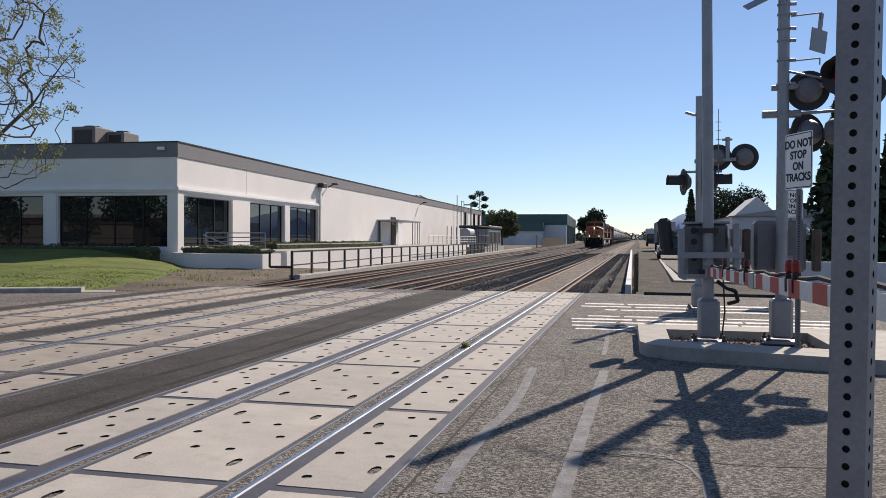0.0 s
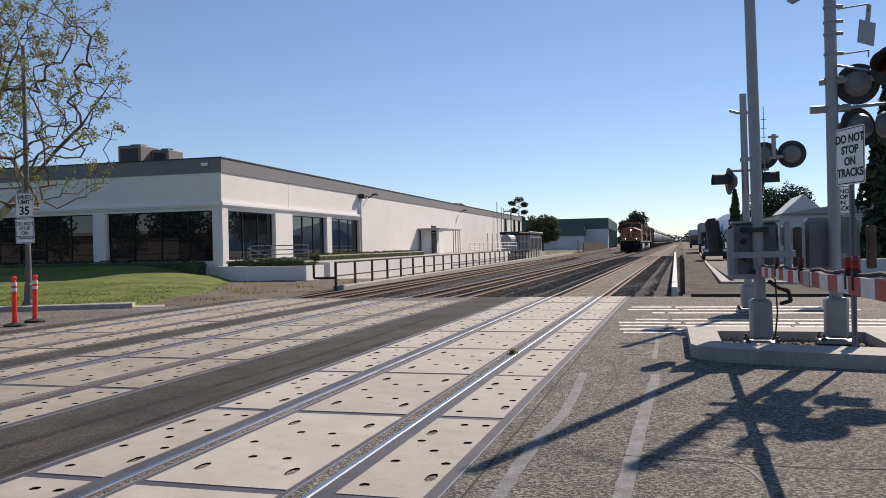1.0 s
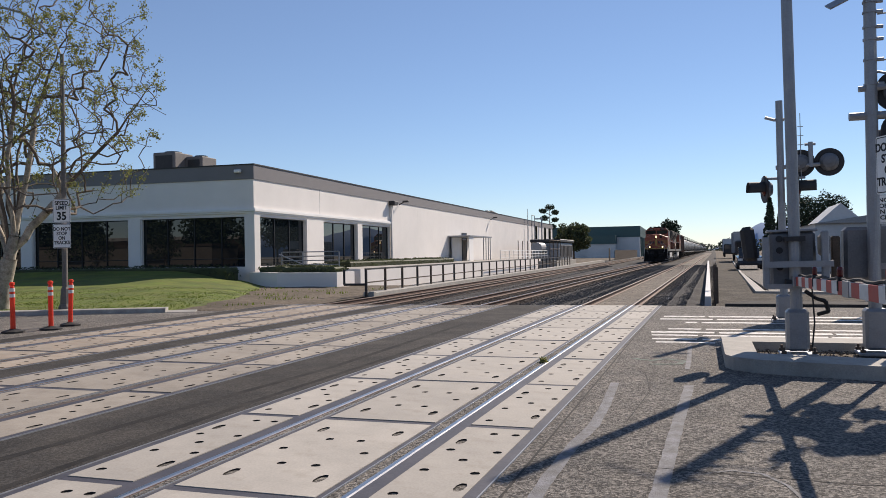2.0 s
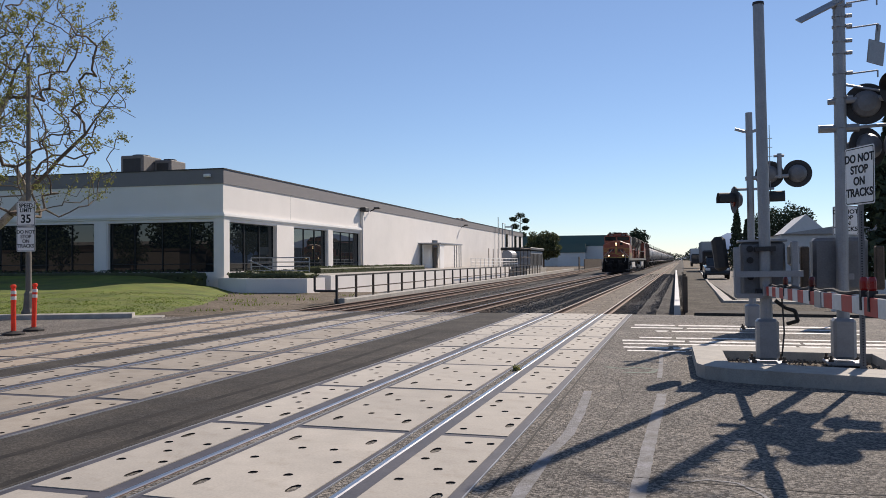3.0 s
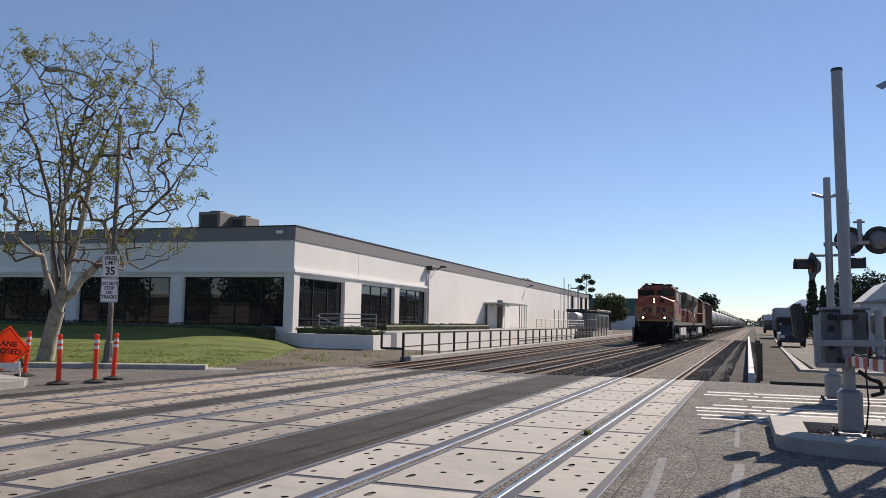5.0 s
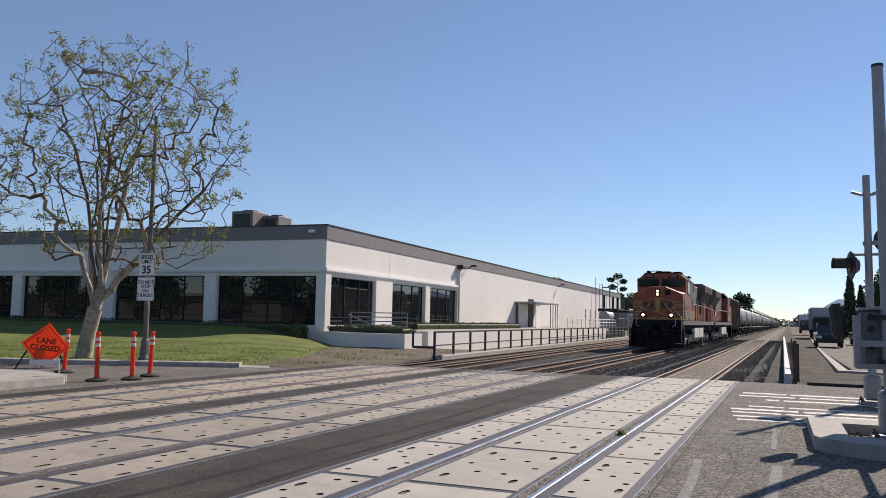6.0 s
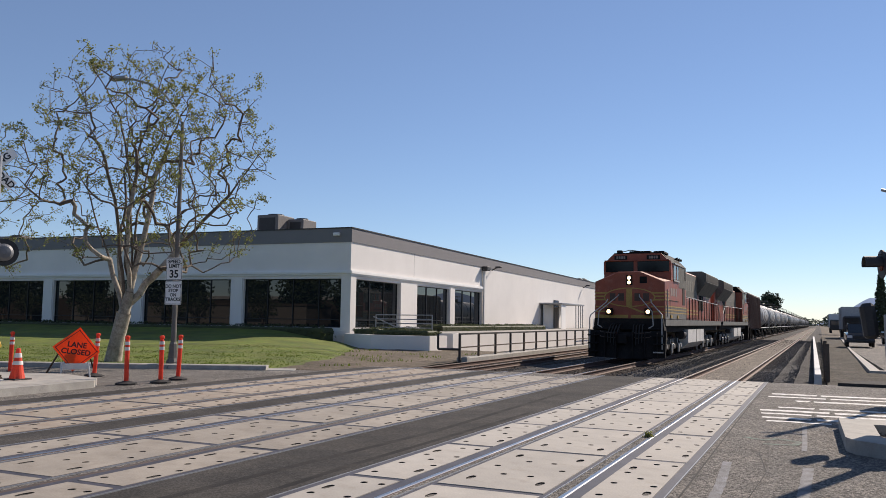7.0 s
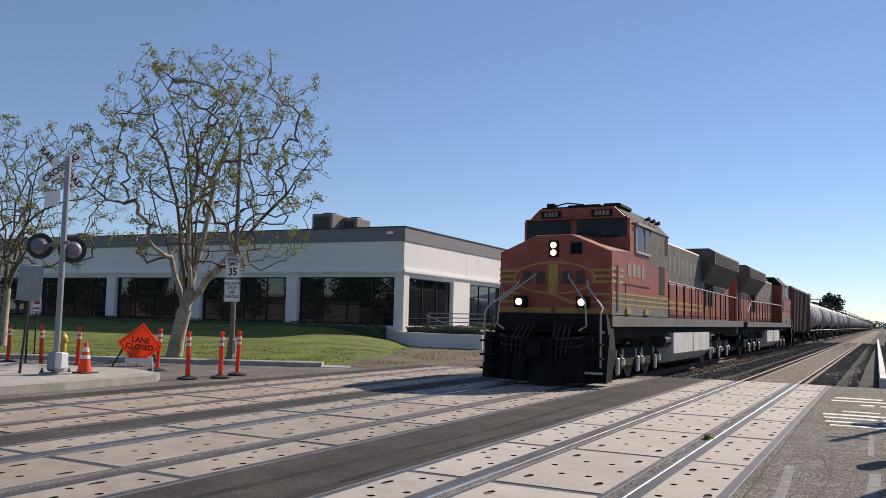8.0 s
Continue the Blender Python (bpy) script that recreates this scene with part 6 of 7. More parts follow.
# ---- train ----
ORANGE = mat("faded orange paint", (0.31, 0.066, 0.03), 0.5, var=0.22, scale=1.2, fine=30, bump=0.05, alt=(0.40, 0.16, 0.105), alt_at=(0.52, 0.85))
LOCO_BLACK = mat("grimy black underframe", (0.012, 0.011, 0.011), 0.85, 0.0, var=0.4, scale=2, fine=20, bump=0.2, alt=(0.028, 0.023, 0.019), spec=0.25)
LOCO_GREEN = mat("faded dark green paint", (0.125, 0.115, 0.092), 0.7, spec=0.3, var=0.25, scale=1.5, fine=25, bump=0.05, alt=(0.20, 0.175, 0.14))
STRIPE = mat("dull yellow stripe", (0.42, 0.26, 0.06), 0.55, var=0.2, scale=3, fine=30, bump=0)
TANK_GREY = mat("grey tank paint", (0.30, 0.30, 0.30), 0.5, var=0.15, scale=0.8, fine=12, bump=0.03, alt=(0.17, 0.16, 0.15), alt_at=(0.5, 0.8), rand=0.2)
TANK_BLACK = mat("black tank paint", (0.03, 0.03, 0.032), 0.4, var=0.2, scale=0.8, fine=12, bump=0.03)
BOX_BROWN = mat("brown freight car paint", (0.095, 0.045, 0.036), 0.65, var=0.25, scale=1.0, fine=16, bump=0.05, alt=(0.06, 0.04, 0.035))
FUEL = mat("pale dusty fuel tank", (0.66, 0.64, 0.60), 0.65, var=0.15, scale=1.0, fine=16, bump=0.05, alt=(0.48, 0.45, 0.41), alt_at=(0.5, 0.8))
LAMP_ON = mat("lit headlight", (0.9, 0.85, 0.7), 0.3, var=0.0, bump=0, glow=(1.0, 0.70, 0.36, 3.2))
LOCO_GLASS = mat("dark cab glass", (0.008, 0.009, 0.012), 0.1, var=0.05, bump=0, spec=0.2)
SILL = mat("faded grey-green sill paint", (0.17, 0.16, 0.135), 0.6, var=0.2, scale=1.5, fine=25, bump=0.05, alt=(0.09, 0.08, 0.07))
EMBLEM_DARK = mat("faded dark emblem paint", (0.075, 0.042, 0.028), 0.6, var=0.3, scale=3, fine=30, bump=0)
BOARD_FAINT = mat("nearly worn-off lettering", (0.215, 0.19, 0.14), 0.7, var=0.3, bump=0, alt=(0.13, 0.118, 0.095), alt_at=(0.4, 0.6))
BOARD = mat("faint pale lettering", (0.27, 0.22, 0.19), 0.7, var=0.2, bump=0)
WHEEL = mat("worn wheel steel", (0.17, 0.15, 0.135), 0.5, 0.6, var=0.25, scale=4, fine=30, bump=0.1)
HANDRAIL = mat("pale handrail paint", (0.42, 0.40, 0.37), 0.5, var=0.15, scale=4, fine=30, bump=0)


def wheelset(parent, y, r, material=WHEEL):
    bm = bmesh.new()
    turn = Matrix.Rotation(radians(90), 4, "Y")
    for sx in (-1, 1):
        m = Matrix.Translation((sx * 0.75, 0, 0)) @ turn
        lathe(bm, [(0.12, -0.09), (r * 0.8, -0.07), (r, -0.065), (r, 0.065), (r * 0.8, 0.07), (0.12, 0.09)], m, 24)
        for k in range(4):
            a = k * math.pi / 2
            tube(bm, (sx * 0.81, r * 0.5 * math.cos(a), r * 0.5 * math.sin(a)), (sx * 0.84, r * 0.5 * math.cos(a), r * 0.5 * math.sin(a)), 0.07, 0.07, 8)
    tube(bm, (-0.98, 0, 0), (0.98, 0, 0), 0.08, 0.08, 10)
    w = part("wheelset", bm, material, parent)
    w.matrix_basis = pose(0, y, r)
    return w


def bogie(parent, yc, axles, r, pale):
    """A truck: side frames with journal boxes and springs, bolster, wheelsets. axles: places along its length."""
    b = thing("bogie", "", "")
    b.parent, b.matrix_basis = parent, pose(0, yc, 0)
    a0, a1 = min(axles) - 0.35, max(axles) + 0.35
    for sx in (-1, 1):
        bm = bmesh.new()
        x0, x1 = sorted((sx * 1.0, sx * 1.14))
        prism(bm, [(a0, 0.52), (a0 + 0.35, 0.44), ((a0 + a1) / 2 - 0.5, 0.36), ((a0 + a1) / 2 + 0.5, 0.36), (a1 - 0.35, 0.44), (a1, 0.52), (a1, 0.74), (a1 - 0.5, 0.9), (a0 + 0.5, 0.9), (a0, 0.74)], 0, x0, x1)
        for y in axles:
            box(bm, *sorted((sx * 1.02, sx * 1.22)), y - 0.17, y + 0.17, r - 0.2, r + 0.2, bev=0.03)
        part("side_frame", bm, LOCO_BLACK, b)
        for y in axles:
            bm = bmesh.new()
            tube(bm, (sx * 1.22, y, r), (sx * 1.29, y, r), 0.13, 0.1, 12)
            tube(bm, (sx * 1.1, y - 0.32, r - 0.1), (sx * 1.1, y - 0.32, r + 0.34), 0.075, 0.075, 8)
            tube(bm, (sx * 1.1, y + 0.32, r - 0.1), (sx * 1.1, y + 0.32, r + 0.34), 0.075, 0.075, 8)
            if pale:
                box(bm, *sorted((sx * 1.16, sx * 1.25)), y - 0.46, y - 0.26, r - 0.34, r + 0.12, bev=0.03)
            part("journal_box", bm, HANDRAIL if pale else LOCO_BLACK, b, "dusty pale journal box and brake gear" if pale else "")
    part("bolster", shape((-1.0, 1.0, (a0 + a1) / 2 - 0.25, (a0 + a1) / 2 + 0.25, 0.5, 0.95)), LOCO_BLACK, b)
    for y in axles:
        wheelset(b, y, r)
    return b


def locomotive():
    lo = thing("locomotive", "orange and black diesel freight locomotive with lit headlights", "locomotive", group="freight train")
    W = 1.55
    # nose, with a peaked top and chamfered upper corners
    bm = bmesh.new()
    rows = []
    for y, k, top in ((0.0, 0.985, 0.0), (0.06, 1.0, 0.02), (1.75, 1.0, 0.12)):
        rows.append([bm.verts.new((x * k, y, z + (top if z > 3 else 0))) for x, z in ((-W, 1.8), (-W, 3.42), (-0.5, 3.86), (0.5, 3.86), (W, 3.42), (W, 1.8))])
    for p, q in zip(rows, rows[1:]):
        for i in range(6):
            bm.faces.new((p[i], p[(i + 1) % 6], q[(i + 1) % 6], q[i]))
    bm.faces.new(rows[0])
    bm.faces.new(rows[-1][::-1])
    bmesh.ops.recalc_face_normals(bm, faces=bm.faces)
    part("nose", bm, ORANGE, lo, "orange nose with yellow-edged dark emblem")
    # cab
    bm = bmesh.new()
    prism(bm, [(-W, 1.8), (-W, 4.38), (-1.1, 4.82), (1.1, 4.82), (W, 4.38), (W, 1.8)], 1, 1.75, 6.2)
    part("cab", bm, ORANGE, lo)
    bm = bmesh.new()
    prism(bm, [(-W - 0.03, 4.36), (-1.12, 4.84), (1.12, 4.84), (W + 0.03, 4.36), (1.08, 4.88), (-1.08, 4.88)], 1, 1.9, 6.3)
    part("cab_roof", bm, LOCO_BLACK, lo)
    for x0, x1 in ((-1.46, -0.16), (0.02, 1.46)):
        part("windshield", shape((x0, x1, 1.735, 1.76, 3.98, 4.46), bev=0.005), LOCO_GLASS, lo)
        part("wiper", shape((x0 + 0.2, x1 - 0.2, 1.70, 1.73, 3.97, 4.0)), LOCO_BLACK, lo)
    for sx in (-1, 1):
        bm = bmesh.new()
        box(bm, sx * 0.75 - 0.3, sx * 0.75 + 0.3, 1.72, 1.76, 4.55, 4.74)
        nb = part("number_board", bm, LOCO_BLACK, lo)
        for k in range(4):
            part("bar", shape((sx * 0.75 - 0.2 + k * 0.11, sx * 0.75 - 0.12 + k * 0.11, 1.712, 1.722, 4.58, 4.71)), BOARD, nb)
        for y0, y1 in ((2.35, 3.05), (3.3, 3.75)):
            part("cab_window", shape((*sorted((sx * 1.545, sx * 1.565)), y0, y1, 3.65, 4.3)), LOCO_GLASS, lo)
        part("window_frame", shape((*sorted((sx * 1.55, sx * 1.59)), 2.24, 2.33, 3.55, 4.36), (*sorted((sx * 1.55, sx * 1.6)), 2.24, 3.85, 3.55, 3.62), (*sorted((sx * 1.55, sx * 1.65)), 2.2, 4.1, 4.34, 4.4)), HANDRAIL, lo)
        part("cab_panel", shape((*sorted((sx * 1.5, sx * 1.556)), 3.9, 6.19, 3.3, 4.36)), LOCO_GREEN, lo, "faded grey-green upper side panel")
        # flat black slab on the side; its colour gives the door recess's shade
        part("door_recess", shape((*sorted((sx * 1.5, sx * 1.562)), 5.0, 5.7, 2.5, 3.35)), LOCO_BLACK, lo)
        part("louvre", shape((*sorted((sx * 1.5, sx * 1.57)), 5.75, 6.1, 3.75, 4.3)), LOCO_BLACK, lo)
        for k in range(4):
            part("bar", shape((*sorted((sx * 1.5, sx * 1.556)), 1.5 + k * 0.48, 1.82 + k * 0.48, 2.86, 3.22)), BOARD, lo, "worn road number reduced to bars")
        for z0, z1, m in ((2.05, 2.4, LOCO_GREEN), (1.8, 2.05, SILL)):
            part("side_band", shape((*sorted((sx * 1.5, sx * 1.558)), 0.05, 6.2, z0, z1)), m, lo)
        for z in (2.06, 2.2, 2.34):
            part("stripe", shape((*sorted((sx * 1.5, sx * 1.562)), 0.05, 6.2, z, z + 0.05)), STRIPE, lo)
        for z in (2.62, 2.78, 2.94):
            part("stripe", shape((*sorted((sx * 1.5, sx * 1.562)), 0.02, 1.1, z, z + 0.07)), STRIPE, lo)
    # emblem on the nose: an oval of plain shapes
    bm = bmesh.new()
    lathe(bm, [(1.0, 0), (1.0, 0.012)], Matrix.Translation((0, 0.0, 2.74)) @ Matrix.Rotation(radians(90), 4, "X") @ Matrix.Diagonal((1.14, 0.43, 1, 1)), 40)
    part("emblem", bm, STRIPE, lo)
    bm = bmesh.new()
    lathe(bm, [(1.0, 0), (1.0, 0.018)], Matrix.Translation((0, 0.0, 2.74)) @ Matrix.Rotation(radians(90), 4, "X") @ Matrix.Diagonal((1.08, 0.385, 1, 1)), 40)
    part("emblem", bm, ORANGE, lo)
    part("emblem_bar", shape((-0.13, 0.13, -0.026, 0.0, 2.36, 3.1)), STRIPE, lo)
    for x in (-0.74, -0.36, 0.36, 0.74):
        part("emblem_bar", shape((x - 0.13, x + 0.13, -0.024, 0.0, 2.58, 2.92), bev=0.004), EMBLEM_DARK, lo)
    for sx in (-1, 1):
        for z in (2.6, 2.75, 2.9):
            part("stripe", shape((*sorted((sx * 1.0, sx * 1.52)), -0.008, 0.05, z, z + 0.065)), STRIPE, lo)
        part("stripe", shape((*sorted((sx * 0.06, sx * 1.52)), -0.008, 0.05, 1.82, 1.96)), STRIPE, lo)
        for z in (2.08, 2.3):
            part("stripe", shape((*sorted((sx * 0.95, sx * 1.52)), -0.008, 0.05, z, z + 0.05)), STRIPE, lo)
    bm = bmesh.new()
    prism(bm, [(-0.12, 2.32), (0.05, 2.32), (0.75, 2.06), (0.5, 2.06)], 1, -0.008, 0.05)
    part("stripe", bm, STRIPE, lo)
    part("nose_window", shape((0.46, 0.78, -0.01, 0.05, 3.36, 3.66), bev=0.008), LOCO_GLASS, lo)
    part("headlight_box", shape((-0.14, 0.14, -0.03, 0.05, 3.28, 3.72), bev=0.02), LOCO_BLACK, lo)
    for z in (3.4, 3.6):
        bm = bmesh.new()
        lathe(bm, [(0.08, 0), (0.08, 0.02), (0.05, 0.03)], Matrix.Translation((0, -0.03, z)) @ Matrix.Rotation(radians(90), 4, "X"), 16)
        part("headlight", bm, LAMP_ON, lo, "lit round headlight")
    for sx in (-1, 1):
        part("ditch_light_box", shape((sx * 0.86 - 0.15, sx * 0.86 + 0.15, -0.28, 0.0, 1.95, 2.25), bev=0.02), LOCO_BLACK, lo)
        bm = bmesh.new()
        lathe(bm, [(0.09, 0), (0.09, 0.02), (0.05, 0.03)], Matrix.Translation((sx * 0.86, -0.28, 2.1)) @ Matrix.Rotation(radians(90), 4, "X"), 16)
        part("ditch_light", bm, LAMP_ON, lo, "lit round ditch light")
    # pilot, plough, coupler
    bm = bmesh.new()
    prism(bm, [(-1.6, 0.9), (-1.5, 0.12), (1.5, 0.12), (1.6, 0.9), (1.5, 1.8), (-1.5, 1.8)], 1, -0.25, 0.25)
    part("pilot", bm, LOCO_BLACK, lo)
    bm = bmesh.new()
    pts = [(-1.66, -0.75, 0.12), (0, -1.15, 0.08), (1.66, -0.75, 0.12), (1.7, -0.6, 1.3), (0, -0.85, 1.2), (-1.7, -0.6, 1.3)]
    f = [bm.verts.new(p) for p in pts]
    g = [bm.verts.new((x, y + 0.12, z)) for x, y, z in pts]
    for q in ((0, 1, 4, 5), (1, 2, 3, 4)):
        bm.faces.new([f[i] for i in q])
        bm.faces.new([g[i] for i in q[::-1]])
    for i in range(6):
        bm.faces.new((f[i], g[i], g[(i + 1) % 6], f[(i + 1) % 6]))
    bmesh.ops.recalc_face_normals(bm, faces=bm.faces)
    part("snow_plough", bm, LOCO_BLACK, lo)
    bm = shape((-0.16, 0.16, -1.0, -0.2, 0.78, 1.05), (-0.26, 0.1, -1.25, -0.9, 0.72, 1.1), bev=0.03)
    part("coupler", bm, LOCO_BLACK, lo)
    part("front_platform", shape((-1.5, 1.5, -0.62, 0.02, 1.32, 1.38)), LOCO_BLACK, lo)
    for sx in (-1, 1):
        bm = bmesh.new()
        pipe(bm, [(sx * 0.45, -0.05, 2.85), (sx * 0.5, -0.25, 2.75), (sx * 1.15, -0.85, 2.1), (sx * 1.2, -0.88, 1.5), (sx * 1.0, -0.88, 1.38)], 0.022)
        pipe(bm, [(sx * 0.95, -0.05, 2.65), (sx * 1.0, -0.2, 2.5), (sx * 1.55, -0.7, 1.95), (sx * 1.56, -0.88, 1.8), (sx * 1.56, -0.88, 0.5)], 0.025)
        part("handrail", bm, HANDRAIL, lo, "pale painted handrail")
        for z in (0.35, 0.7, 1.05):
            st = part("step", shape((*sorted((sx * 1.2, sx * 1.62)), -0.98, -0.5, z, z + 0.035)), LOCO_BLACK, lo)
            part("step_edge", shape((*sorted((sx * 1.2, sx * 1.63)), -1.0, -0.98, z - 0.01, z + 0.045)), HANDRAIL if z < 0.5 and sx > 0 else LOCO_BLACK, st)
        for z in (1.0, 1.2):
            bm = bmesh.new()
            pipe(bm, [(sx * 0.4, -0.92, z), (sx * 0.45, -0.98, z - 0.05), (sx * 1.05, -0.95, z), (sx * 1.1, -0.85, z + 0.05)], 0.018, 6)
            part("uncoupling_lever", bm, METAL_RUST, lo)
        for k in range(4):
            x = sx * (0.3 + 0.13 * k)
            bm = bmesh.new()
            pipe(bm, [(x, -0.3, 1.55), (x, -0.6, 1.5), (x + sx * 0.05, -0.98, 1.15), (x + sx * 0.04, -1.06, 0.6 + 0.06 * k)], 0.026, 6)
            part("air_hose", bm, RUBBER, lo)
        for k in range(3):
            x = sx * (0.35 + 0.5 * k)
            part("plough_rib", shape((x - 0.02, x + 0.02, -1.14 + 0.1 * k, -0.7, 0.14, 1.2)), LOCO_BLACK, lo)
        part("windshield_brow", shape((*sorted((sx * 0.06, sx * 1.5)), 1.62, 1.78, 4.47, 4.52), bev=0.01), ORANGE, lo)
        part("windshield_post", shape((*sorted((sx * 1.47, sx * 1.55)), 1.7, 1.78, 3.9, 4.47)), ORANGE, lo)
        part("grab_iron", shape((*sorted((sx * 1.56, sx * 1.6)), 0.5, 0.54, 1.9, 3.1)), HANDRAIL, lo)
        for y in (1.3, 3.2):
            part("sill_box", shape((*sorted((sx * 1.5, sx * 1.6)), y, y + 0.4, 1.84, 1.98)), STRIPE, lo)
        part("hatch_line", shape((*sorted((sx * 1.5, sx * 1.564)), 1.0, 3.9, 2.62, 2.65), (*sorted((sx * 1.5, sx * 1.564)), 1.3, 1.33, 1.9, 2.62)), LOCO_BLACK, lo)
        bm = bmesh.new()
        pipe(bm, [(sx * 0.25, -0.35, 1.4), (sx * 0.35, -0.75, 1.2), (sx * 0.3, -0.85, 0.75)], 0.035)
        part("air_hose", bm, LOCO_BLACK, lo)
    part("roof_gear", shape((0.7, 1.2, 2.0, 3.2, 4.83, 4.95), (-0.5, 0.5, 2.4, 3.8, 4.86, 5.0), (-1.0, -0.75, 2.0, 2.3, 4.85, 5.02), bev=0.03), LOCO_BLACK, lo)
    bm = bmesh.new()
    pipe(bm, [(-1.0, 2.1, 4.88), (-0.4, 2.1, 5.02), (0.1, 2.1, 4.95)], 0.02)
    part("roof_rail", bm, LOCO_BLACK, lo)
    for k in range(3):
        bm = bmesh.new()
        tube(bm, (1.3, 4.3 + k * 0.6, 4.72), (1.45, 4.25 + k * 0.6, 4.74), 0.03, 0.07)
        part("horn", bm, LOCO_BLACK, lo)
    # deck and frame
    part("frame", shape((-1.3, 1.3, 0.25, 22.0, 1.2, 1.62)), LOCO_BLACK, lo)
    part("walkway", shape((-1.55, 1.55, 6.2, 22.1, 1.62, 1.72)), LOCO_BLACK, lo)
    for sx in (-1, 1):
        part("sill", shape((*sorted((sx * 1.49, sx * 1.56)), 0.1, 22.1, 1.5, 1.78)), SILL, lo)
    # long hood
    part("hood", shape((-1.0, 1.0, 6.2, 14.6, 1.72, 4.45), bev=0.06), ORANGE, lo)
    for sx in (-1, 1):
        part("hood_panel", shape((*sorted((sx * 0.9, sx * 1.008)), 6.25, 14.5, 3.05, 4.36)), LOCO_GREEN, lo, "faded grey-green upper hood panel")
        for k in range(9):
            part("bar", shape((*sorted((sx * 0.9, sx * 1.012)), 7.2 + k * 0.72, 7.6 + k * 0.72, 3.4, 4.0)), BOARD_FAINT, lo, "worn lettering reduced to bars")
        for k in range(7):
            part("hood_door", shape((*sorted((sx * 0.9, sx * 1.02)), 6.5 + k * 1.14, 7.5 + k * 1.14, 1.9, 3.0), bev=0.01), ORANGE, lo)
        for z in (2.1, 2.3):
            part("stripe", shape((*sorted((sx * 0.9, sx * 1.026)), 6.3, 14.5, z, z + 0.08)), STRIPE, lo)
    part("exhaust", shape((-0.5, 0.5, 8.6, 9.6, 4.4, 4.68), (-0.7, 0.7, 6.4, 7.2, 4.4, 4.72), bev=0.04), LOCO_BLACK, lo)
    bm = bmesh.new()
    prism(bm, [(-1.0, 1.72), (-1.0, 3.3), (1.0, 3.3), (1.0, 1.72)], 1, 14.6, 20.9)
    part("rear_hood", bm, ORANGE, lo)
    bm = bmesh.new()
    prism(bm, [(-1.0, 3.3), (-1.55, 4.1), (-1.55, 4.6), (-1.3, 4.74), (1.3, 4.74), (1.55, 4.6), (1.55, 4.1), (1.0, 3.3)], 1, 14.6, 20.9)
    part("radiator", bm, LOCO_GREEN, lo, "dark overhanging radiator section")
    for sx in (-1, 1):
        part("radiator_grille", shape((*sorted((sx * 1.5, sx * 1.56)), 14.9, 20.6, 4.16, 4.54)), LOCO_BLACK, lo)
        part("panel_yellow", shape((*sorted((sx * 0.9, sx * 1.01)), 18.6, 20.2, 2.9, 3.4)), STRIPE, lo)
    part("end_hood", shape((-0.95, 0.95, 20.9, 21.6, 1.72, 4.3), bev=0.05), ORANGE, lo)
    # side railings
    for sx in (-1, 1):
        bm = bmesh.new()
        pipe(bm, [(sx * 1.52, 6.3, 2.95), (sx * 1.52, 20.6, 2.85), (sx * 1.52, 21.6, 2.3), (sx * 1.52, 22.0, 1.75)], 0.025)
        part("side_railing", bm, HANDRAIL, lo)
        for k in range(13):
            y = 6.4 + k * 1.2
            part("railing_post", shape((*sorted((sx * 1.5, sx * 1.54)), y - 0.025, y + 0.025, 1.7, 2.93)), LOCO_BLACK, lo)
        for k in range(6):
            y = 15.0 + k * 0.95
            part("hood_door", shape((*sorted((sx * 0.95, sx * 1.02)), y, y + 0.85, 1.9, 3.2), bev=0.01), ORANGE, lo)
        for k in range(3):
            part("hood_louvre", shape((*sorted((sx * 0.95, sx * 1.05)), 15.2 + k * 0.7, 15.6 + k * 0.7, 2.4, 3.3)), LOCO_BLACK, lo)
    # fuel tank
    bm = bmesh.new()
    prism(bm, [(-1.48, 1.3), (-1.48, 0.62), (-1.1, 0.3), (1.1, 0.3), (1.48, 0.62), (1.48, 1.3)], 1, 7.3, 13.6)
    part("fuel_tank", bm, FUEL, lo, "pale dusty fuel tank")
    part("tank_seam", shape((1.44, 1.492, 10.4, 10.46, 0.62, 1.3), (-1.492, -1.44, 10.4, 10.46, 0.62, 1.3)), LOCO_BLACK, lo)
    for sx in (-1, 1):
        for x, y0, y1, r in ((1.2, 6.4, 7.25, 0.24), (1.15, 13.8, 14.9, 0.2)):
            bm = bmesh.new()
            tube(bm, (sx * x, y0, 1.05), (sx * x, y1, 1.05), r, r, 14)
            part("air_reservoir", bm, METAL_DARK, lo)
    bogie(lo, 4.2, (-2.05, 0, 2.05), 0.52, True)
    bogie(lo, 17.6, (-2.05, 0, 2.05), 0.52, True)
    return lo


def car_frame(c, length):
    part("underframe", shape((-0.4, 0.4, 0.2, length - 0.2, 0.85, 1.15), (-1.45, 1.45, 0.3, 1.9, 1.1, 1.25), (-1.45, 1.45, length - 1.9, length - 0.3, 1.1, 1.25)), LOCO_BLACK, c)
    part("coupler", shape((-0.15, 0.15, -0.45, 0.3, 0.72, 1.02), (-0.15, 0.15, length - 0.3, length + 0.4, 0.72, 1.02)), METAL_RUST, c)
    bogie(c, 2.3, (-0.88, 0.88), 0.46, False)
    bogie(c, length - 2.3, (-0.88, 0.88), 0.46, False)


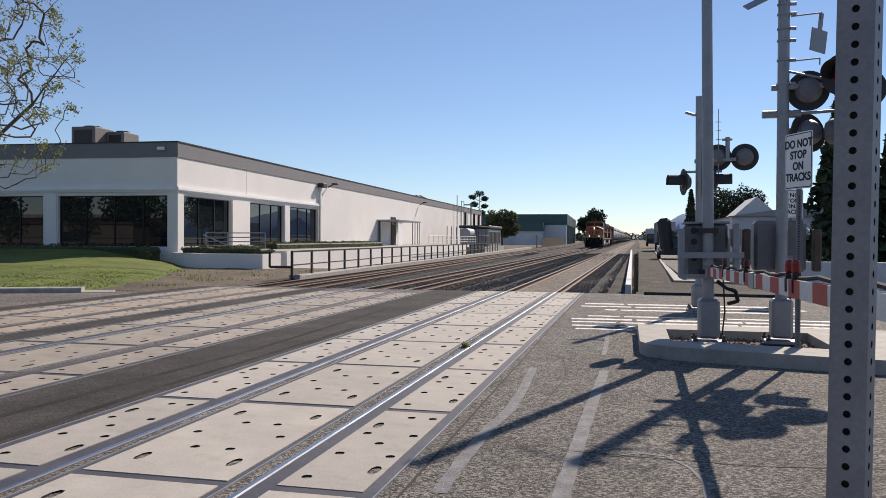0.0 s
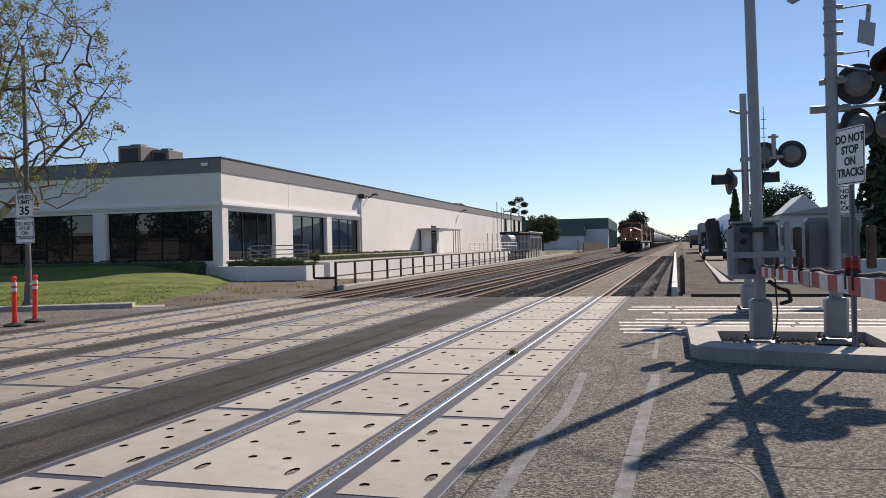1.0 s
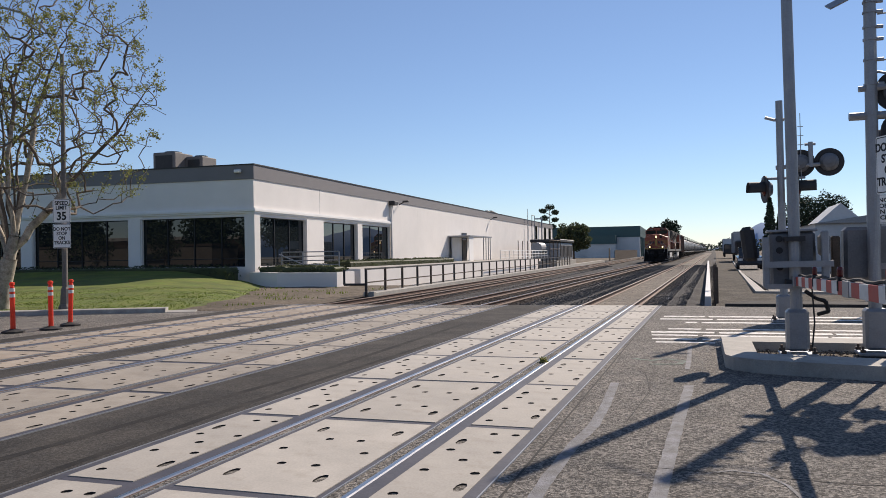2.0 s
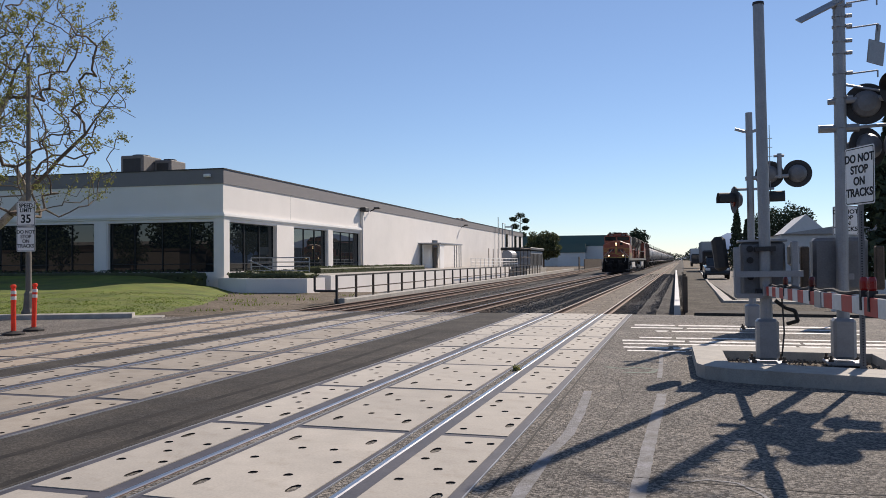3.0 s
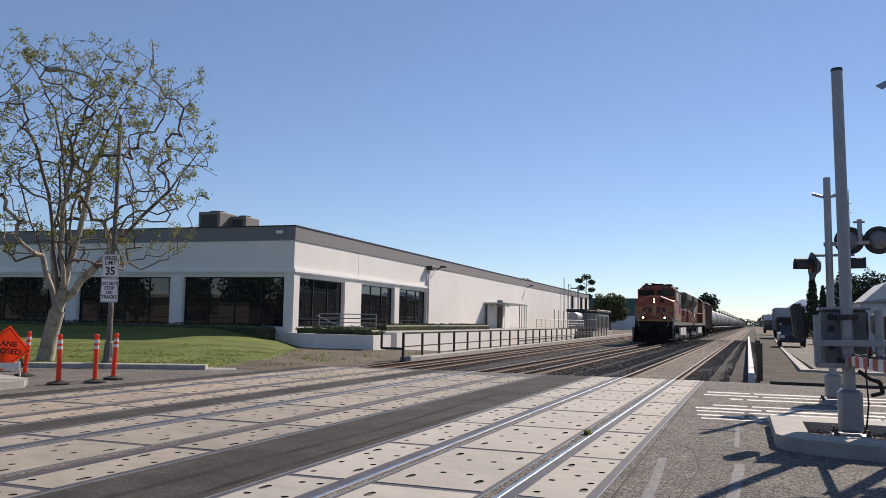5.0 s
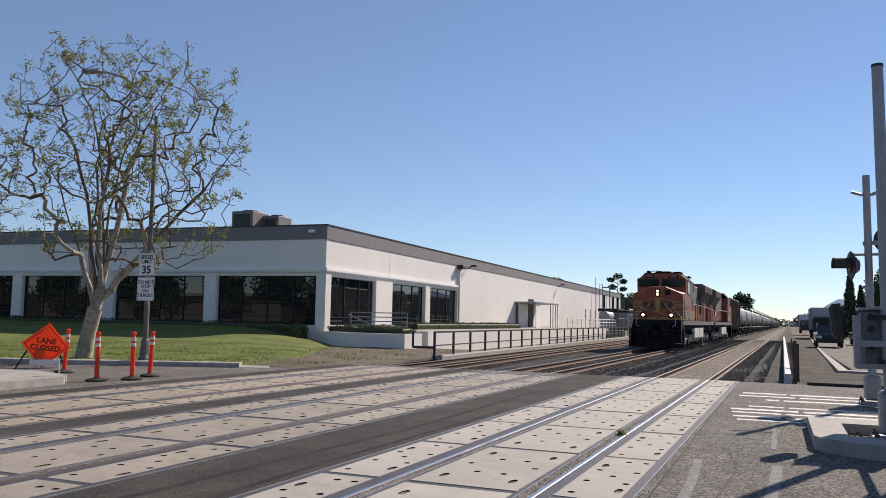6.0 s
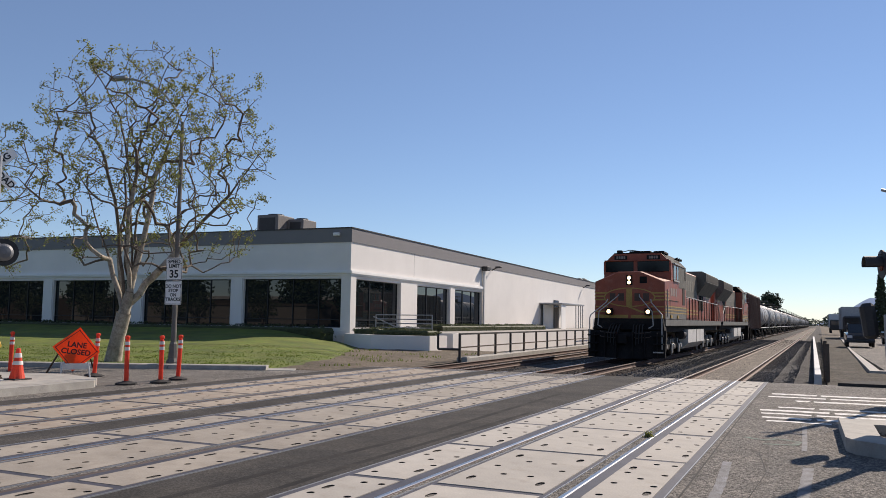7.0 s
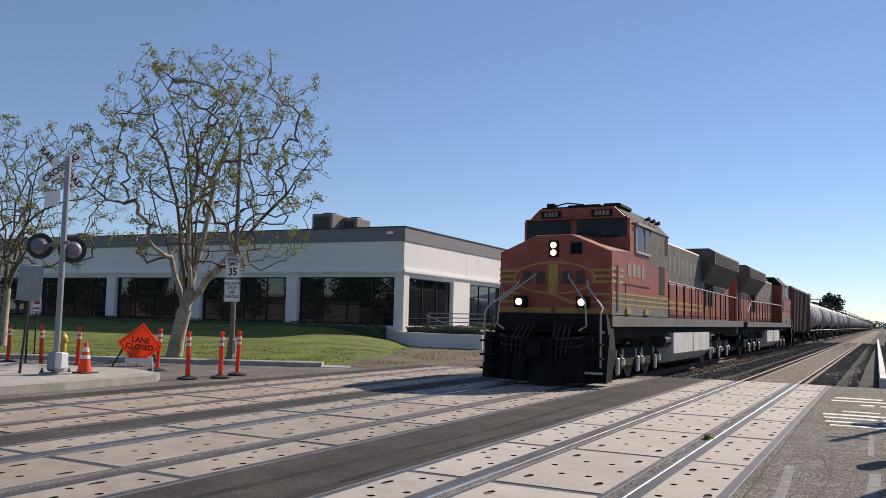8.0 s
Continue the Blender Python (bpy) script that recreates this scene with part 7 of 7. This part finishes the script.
def buffer_car():
    c = thing("hopper_car", "dark brown ribbed covered freight car behind the locomotives", "freight car", group="freight train")
    L = 16.6
    part("body", shape((-1.5, 1.5, 0.4, L - 0.4, 1.15, 4.55), bev=0.04), BOX_BROWN, c)
    for sx in (-1, 1):
        for k in range(13):
            y = 0.6 + k * (L - 1.2) / 12
            part("rib", shape((*sorted((sx * 1.47, sx * 1.57)), y - 0.06, y + 0.06, 1.15, 4.5)), BOX_BROWN, c)
    part("roof", shape((-1.4, 1.4, 0.5, L - 0.5, 4.55, 4.68), bev=0.05), BOX_BROWN, c)
    bm = bmesh.new()
    for sx in (-1, 1):
        for k in range(8):
            tube(bm, (sx * 1.3 - 0.2, 0.33, 1.3 + k * 0.4), (sx * 1.3 + 0.2, 0.33, 1.3 + k * 0.4), 0.02, 0.02, 6)
    part("ladder", bm, METAL_GREY, c)
    car_frame(c, L)
    return c


def tank_car(material, label):
    c = thing("tank_car", label, "tank car", group="freight train")
    L = 17.6
    bm = bmesh.new()
    prof = [(0.02, 1.0), (0.7, 1.06), (1.15, 1.2), (1.4, 1.45), (1.5, 1.8), (1.5, L - 1.8), (1.4, L - 1.45), (1.15, L - 1.2), (0.7, L - 1.06), (0.02, L - 1.0)]
    lathe(bm, prof, Matrix.Translation((0, 0, 2.75)) @ Matrix.Rotation(radians(-90), 4, "X"), 28)
    part("tank", bm, material, c, smooth=True)
    for y in (3.2, L - 3.2, L / 2 - 1.6, L / 2 + 1.6):
        bm = bmesh.new()
        lathe(bm, [(1.505, 0), (1.525, 0.0), (1.525, 0.09), (1.505, 0.09)], Matrix.Translation((0, y, 2.75)) @ Matrix.Rotation(radians(-90), 4, "X"), 28)
        part("band", bm, LOCO_BLACK, c)
    bm = bmesh.new()
    lathe(bm, [(0.45, 4.1), (0.45, 4.55), (0.35, 4.62)], Matrix.Translation((0, L / 2, 0)), 14)
    part("dome", bm, METAL_DARK, c)
    bm = bmesh.new()
    for sx in (-1, 1):
        pipe(bm, [(sx * 0.8, L / 2 - 1.3, 4.15), (sx * 0.8, L / 2 - 1.3, 4.95), (sx * 0.8, L / 2 + 1.3, 4.95), (sx * 0.8, L / 2 + 1.3, 4.15)], 0.03, 6)
    for sy in (-1.3, 1.3):
        pipe(bm, [(-0.8, L / 2 + sy, 4.95), (0.8, L / 2 + sy, 4.95)], 0.03, 6)
    box(bm, -0.9, 0.9, L / 2 - 1.3, L / 2 + 1.3, 4.16, 4.2)
    part("platform", bm, METAL_DARK, c)
    bm = bmesh.new()
    for y in (0.35, L - 0.35):
        pipe(bm, [(-1.4, y, 1.25), (-1.4, y, 2.2), (1.4, y, 2.2), (1.4, y, 1.25)], 0.025, 6)
    for sx in (-1, 1):
        pipe(bm, [(sx * 1.45, 1.0, 1.2), (sx * 1.45, L - 1.0, 1.2)], 0.03, 6)
    part("handrail", bm, METAL_GREY, c)
    for y in (2.0, L - 2.6):
        part("cradle", shape((-1.1, 1.1, y, y + 0.6, 1.1, 1.75)), LOCO_BLACK, c)
    car_frame(c, L)
    return c


TRAIN = []   # (thing, distance behind the nose, turned about)
lead = locomotive()
TRAIN.append((lead, 0.0, False))
second = copy_thing(lead, Matrix())
second["label"] = "orange diesel locomotive coupled tail to tail behind the lead"
for ob in second.children_recursive:
    if ob.type == "MESH" and ob.data.materials[0] == LAMP_ON:
        ob.data = ob.data.copy()
        ob.data.materials[0] = HANDRAIL
        ob["label"] = "unlit round lamp"
TRAIN.append((second, 45.6, True))
TRAIN.append((buffer_car(), 47.2, False))
tank = tank_car(TANK_GREY, "grey tank car with black bands and a top platform")
dark_tank = tank_car(TANK_BLACK, "black tank car with a top platform")
TRAIN.append((tank, 64.8, False))
TRAIN.append((dark_tank, 64.8 + 18.5 * 5, False))
for k in range(1, 26):
    if k != 5:
        TRAIN.append((copy_thing(dark_tank if k in (11, 12, 18) else tank, Matrix()), 64.8 + 18.5 * k, False))


def motions():
    """The freight train comes up the main track at a steady speed; its nose is at start minus speed times t."""
    start, speed = 150.03, 16.25
    for ob, back, turned in TRAIN:
        walk(ob, [(t, pose(TRACKS[1] + TURN * (start - speed * t + back - 20), start - speed * t + back, 0, 0, 0, (180 if turned else 0) - math.degrees(TURN))) for t in (0, 2, 4, 6, 8)])
    for ob, way in ((lead, 1), (second, -1)):
        for b in ob.children:
            for w in b.children:
                if w.name.startswith("wheelset"):
                    x, y, z = w.location
                    walk(w, [(k / 30, pose(x, y, z, way * math.degrees(speed * k / 30 / 0.52))) for k in range(241)])


motions()
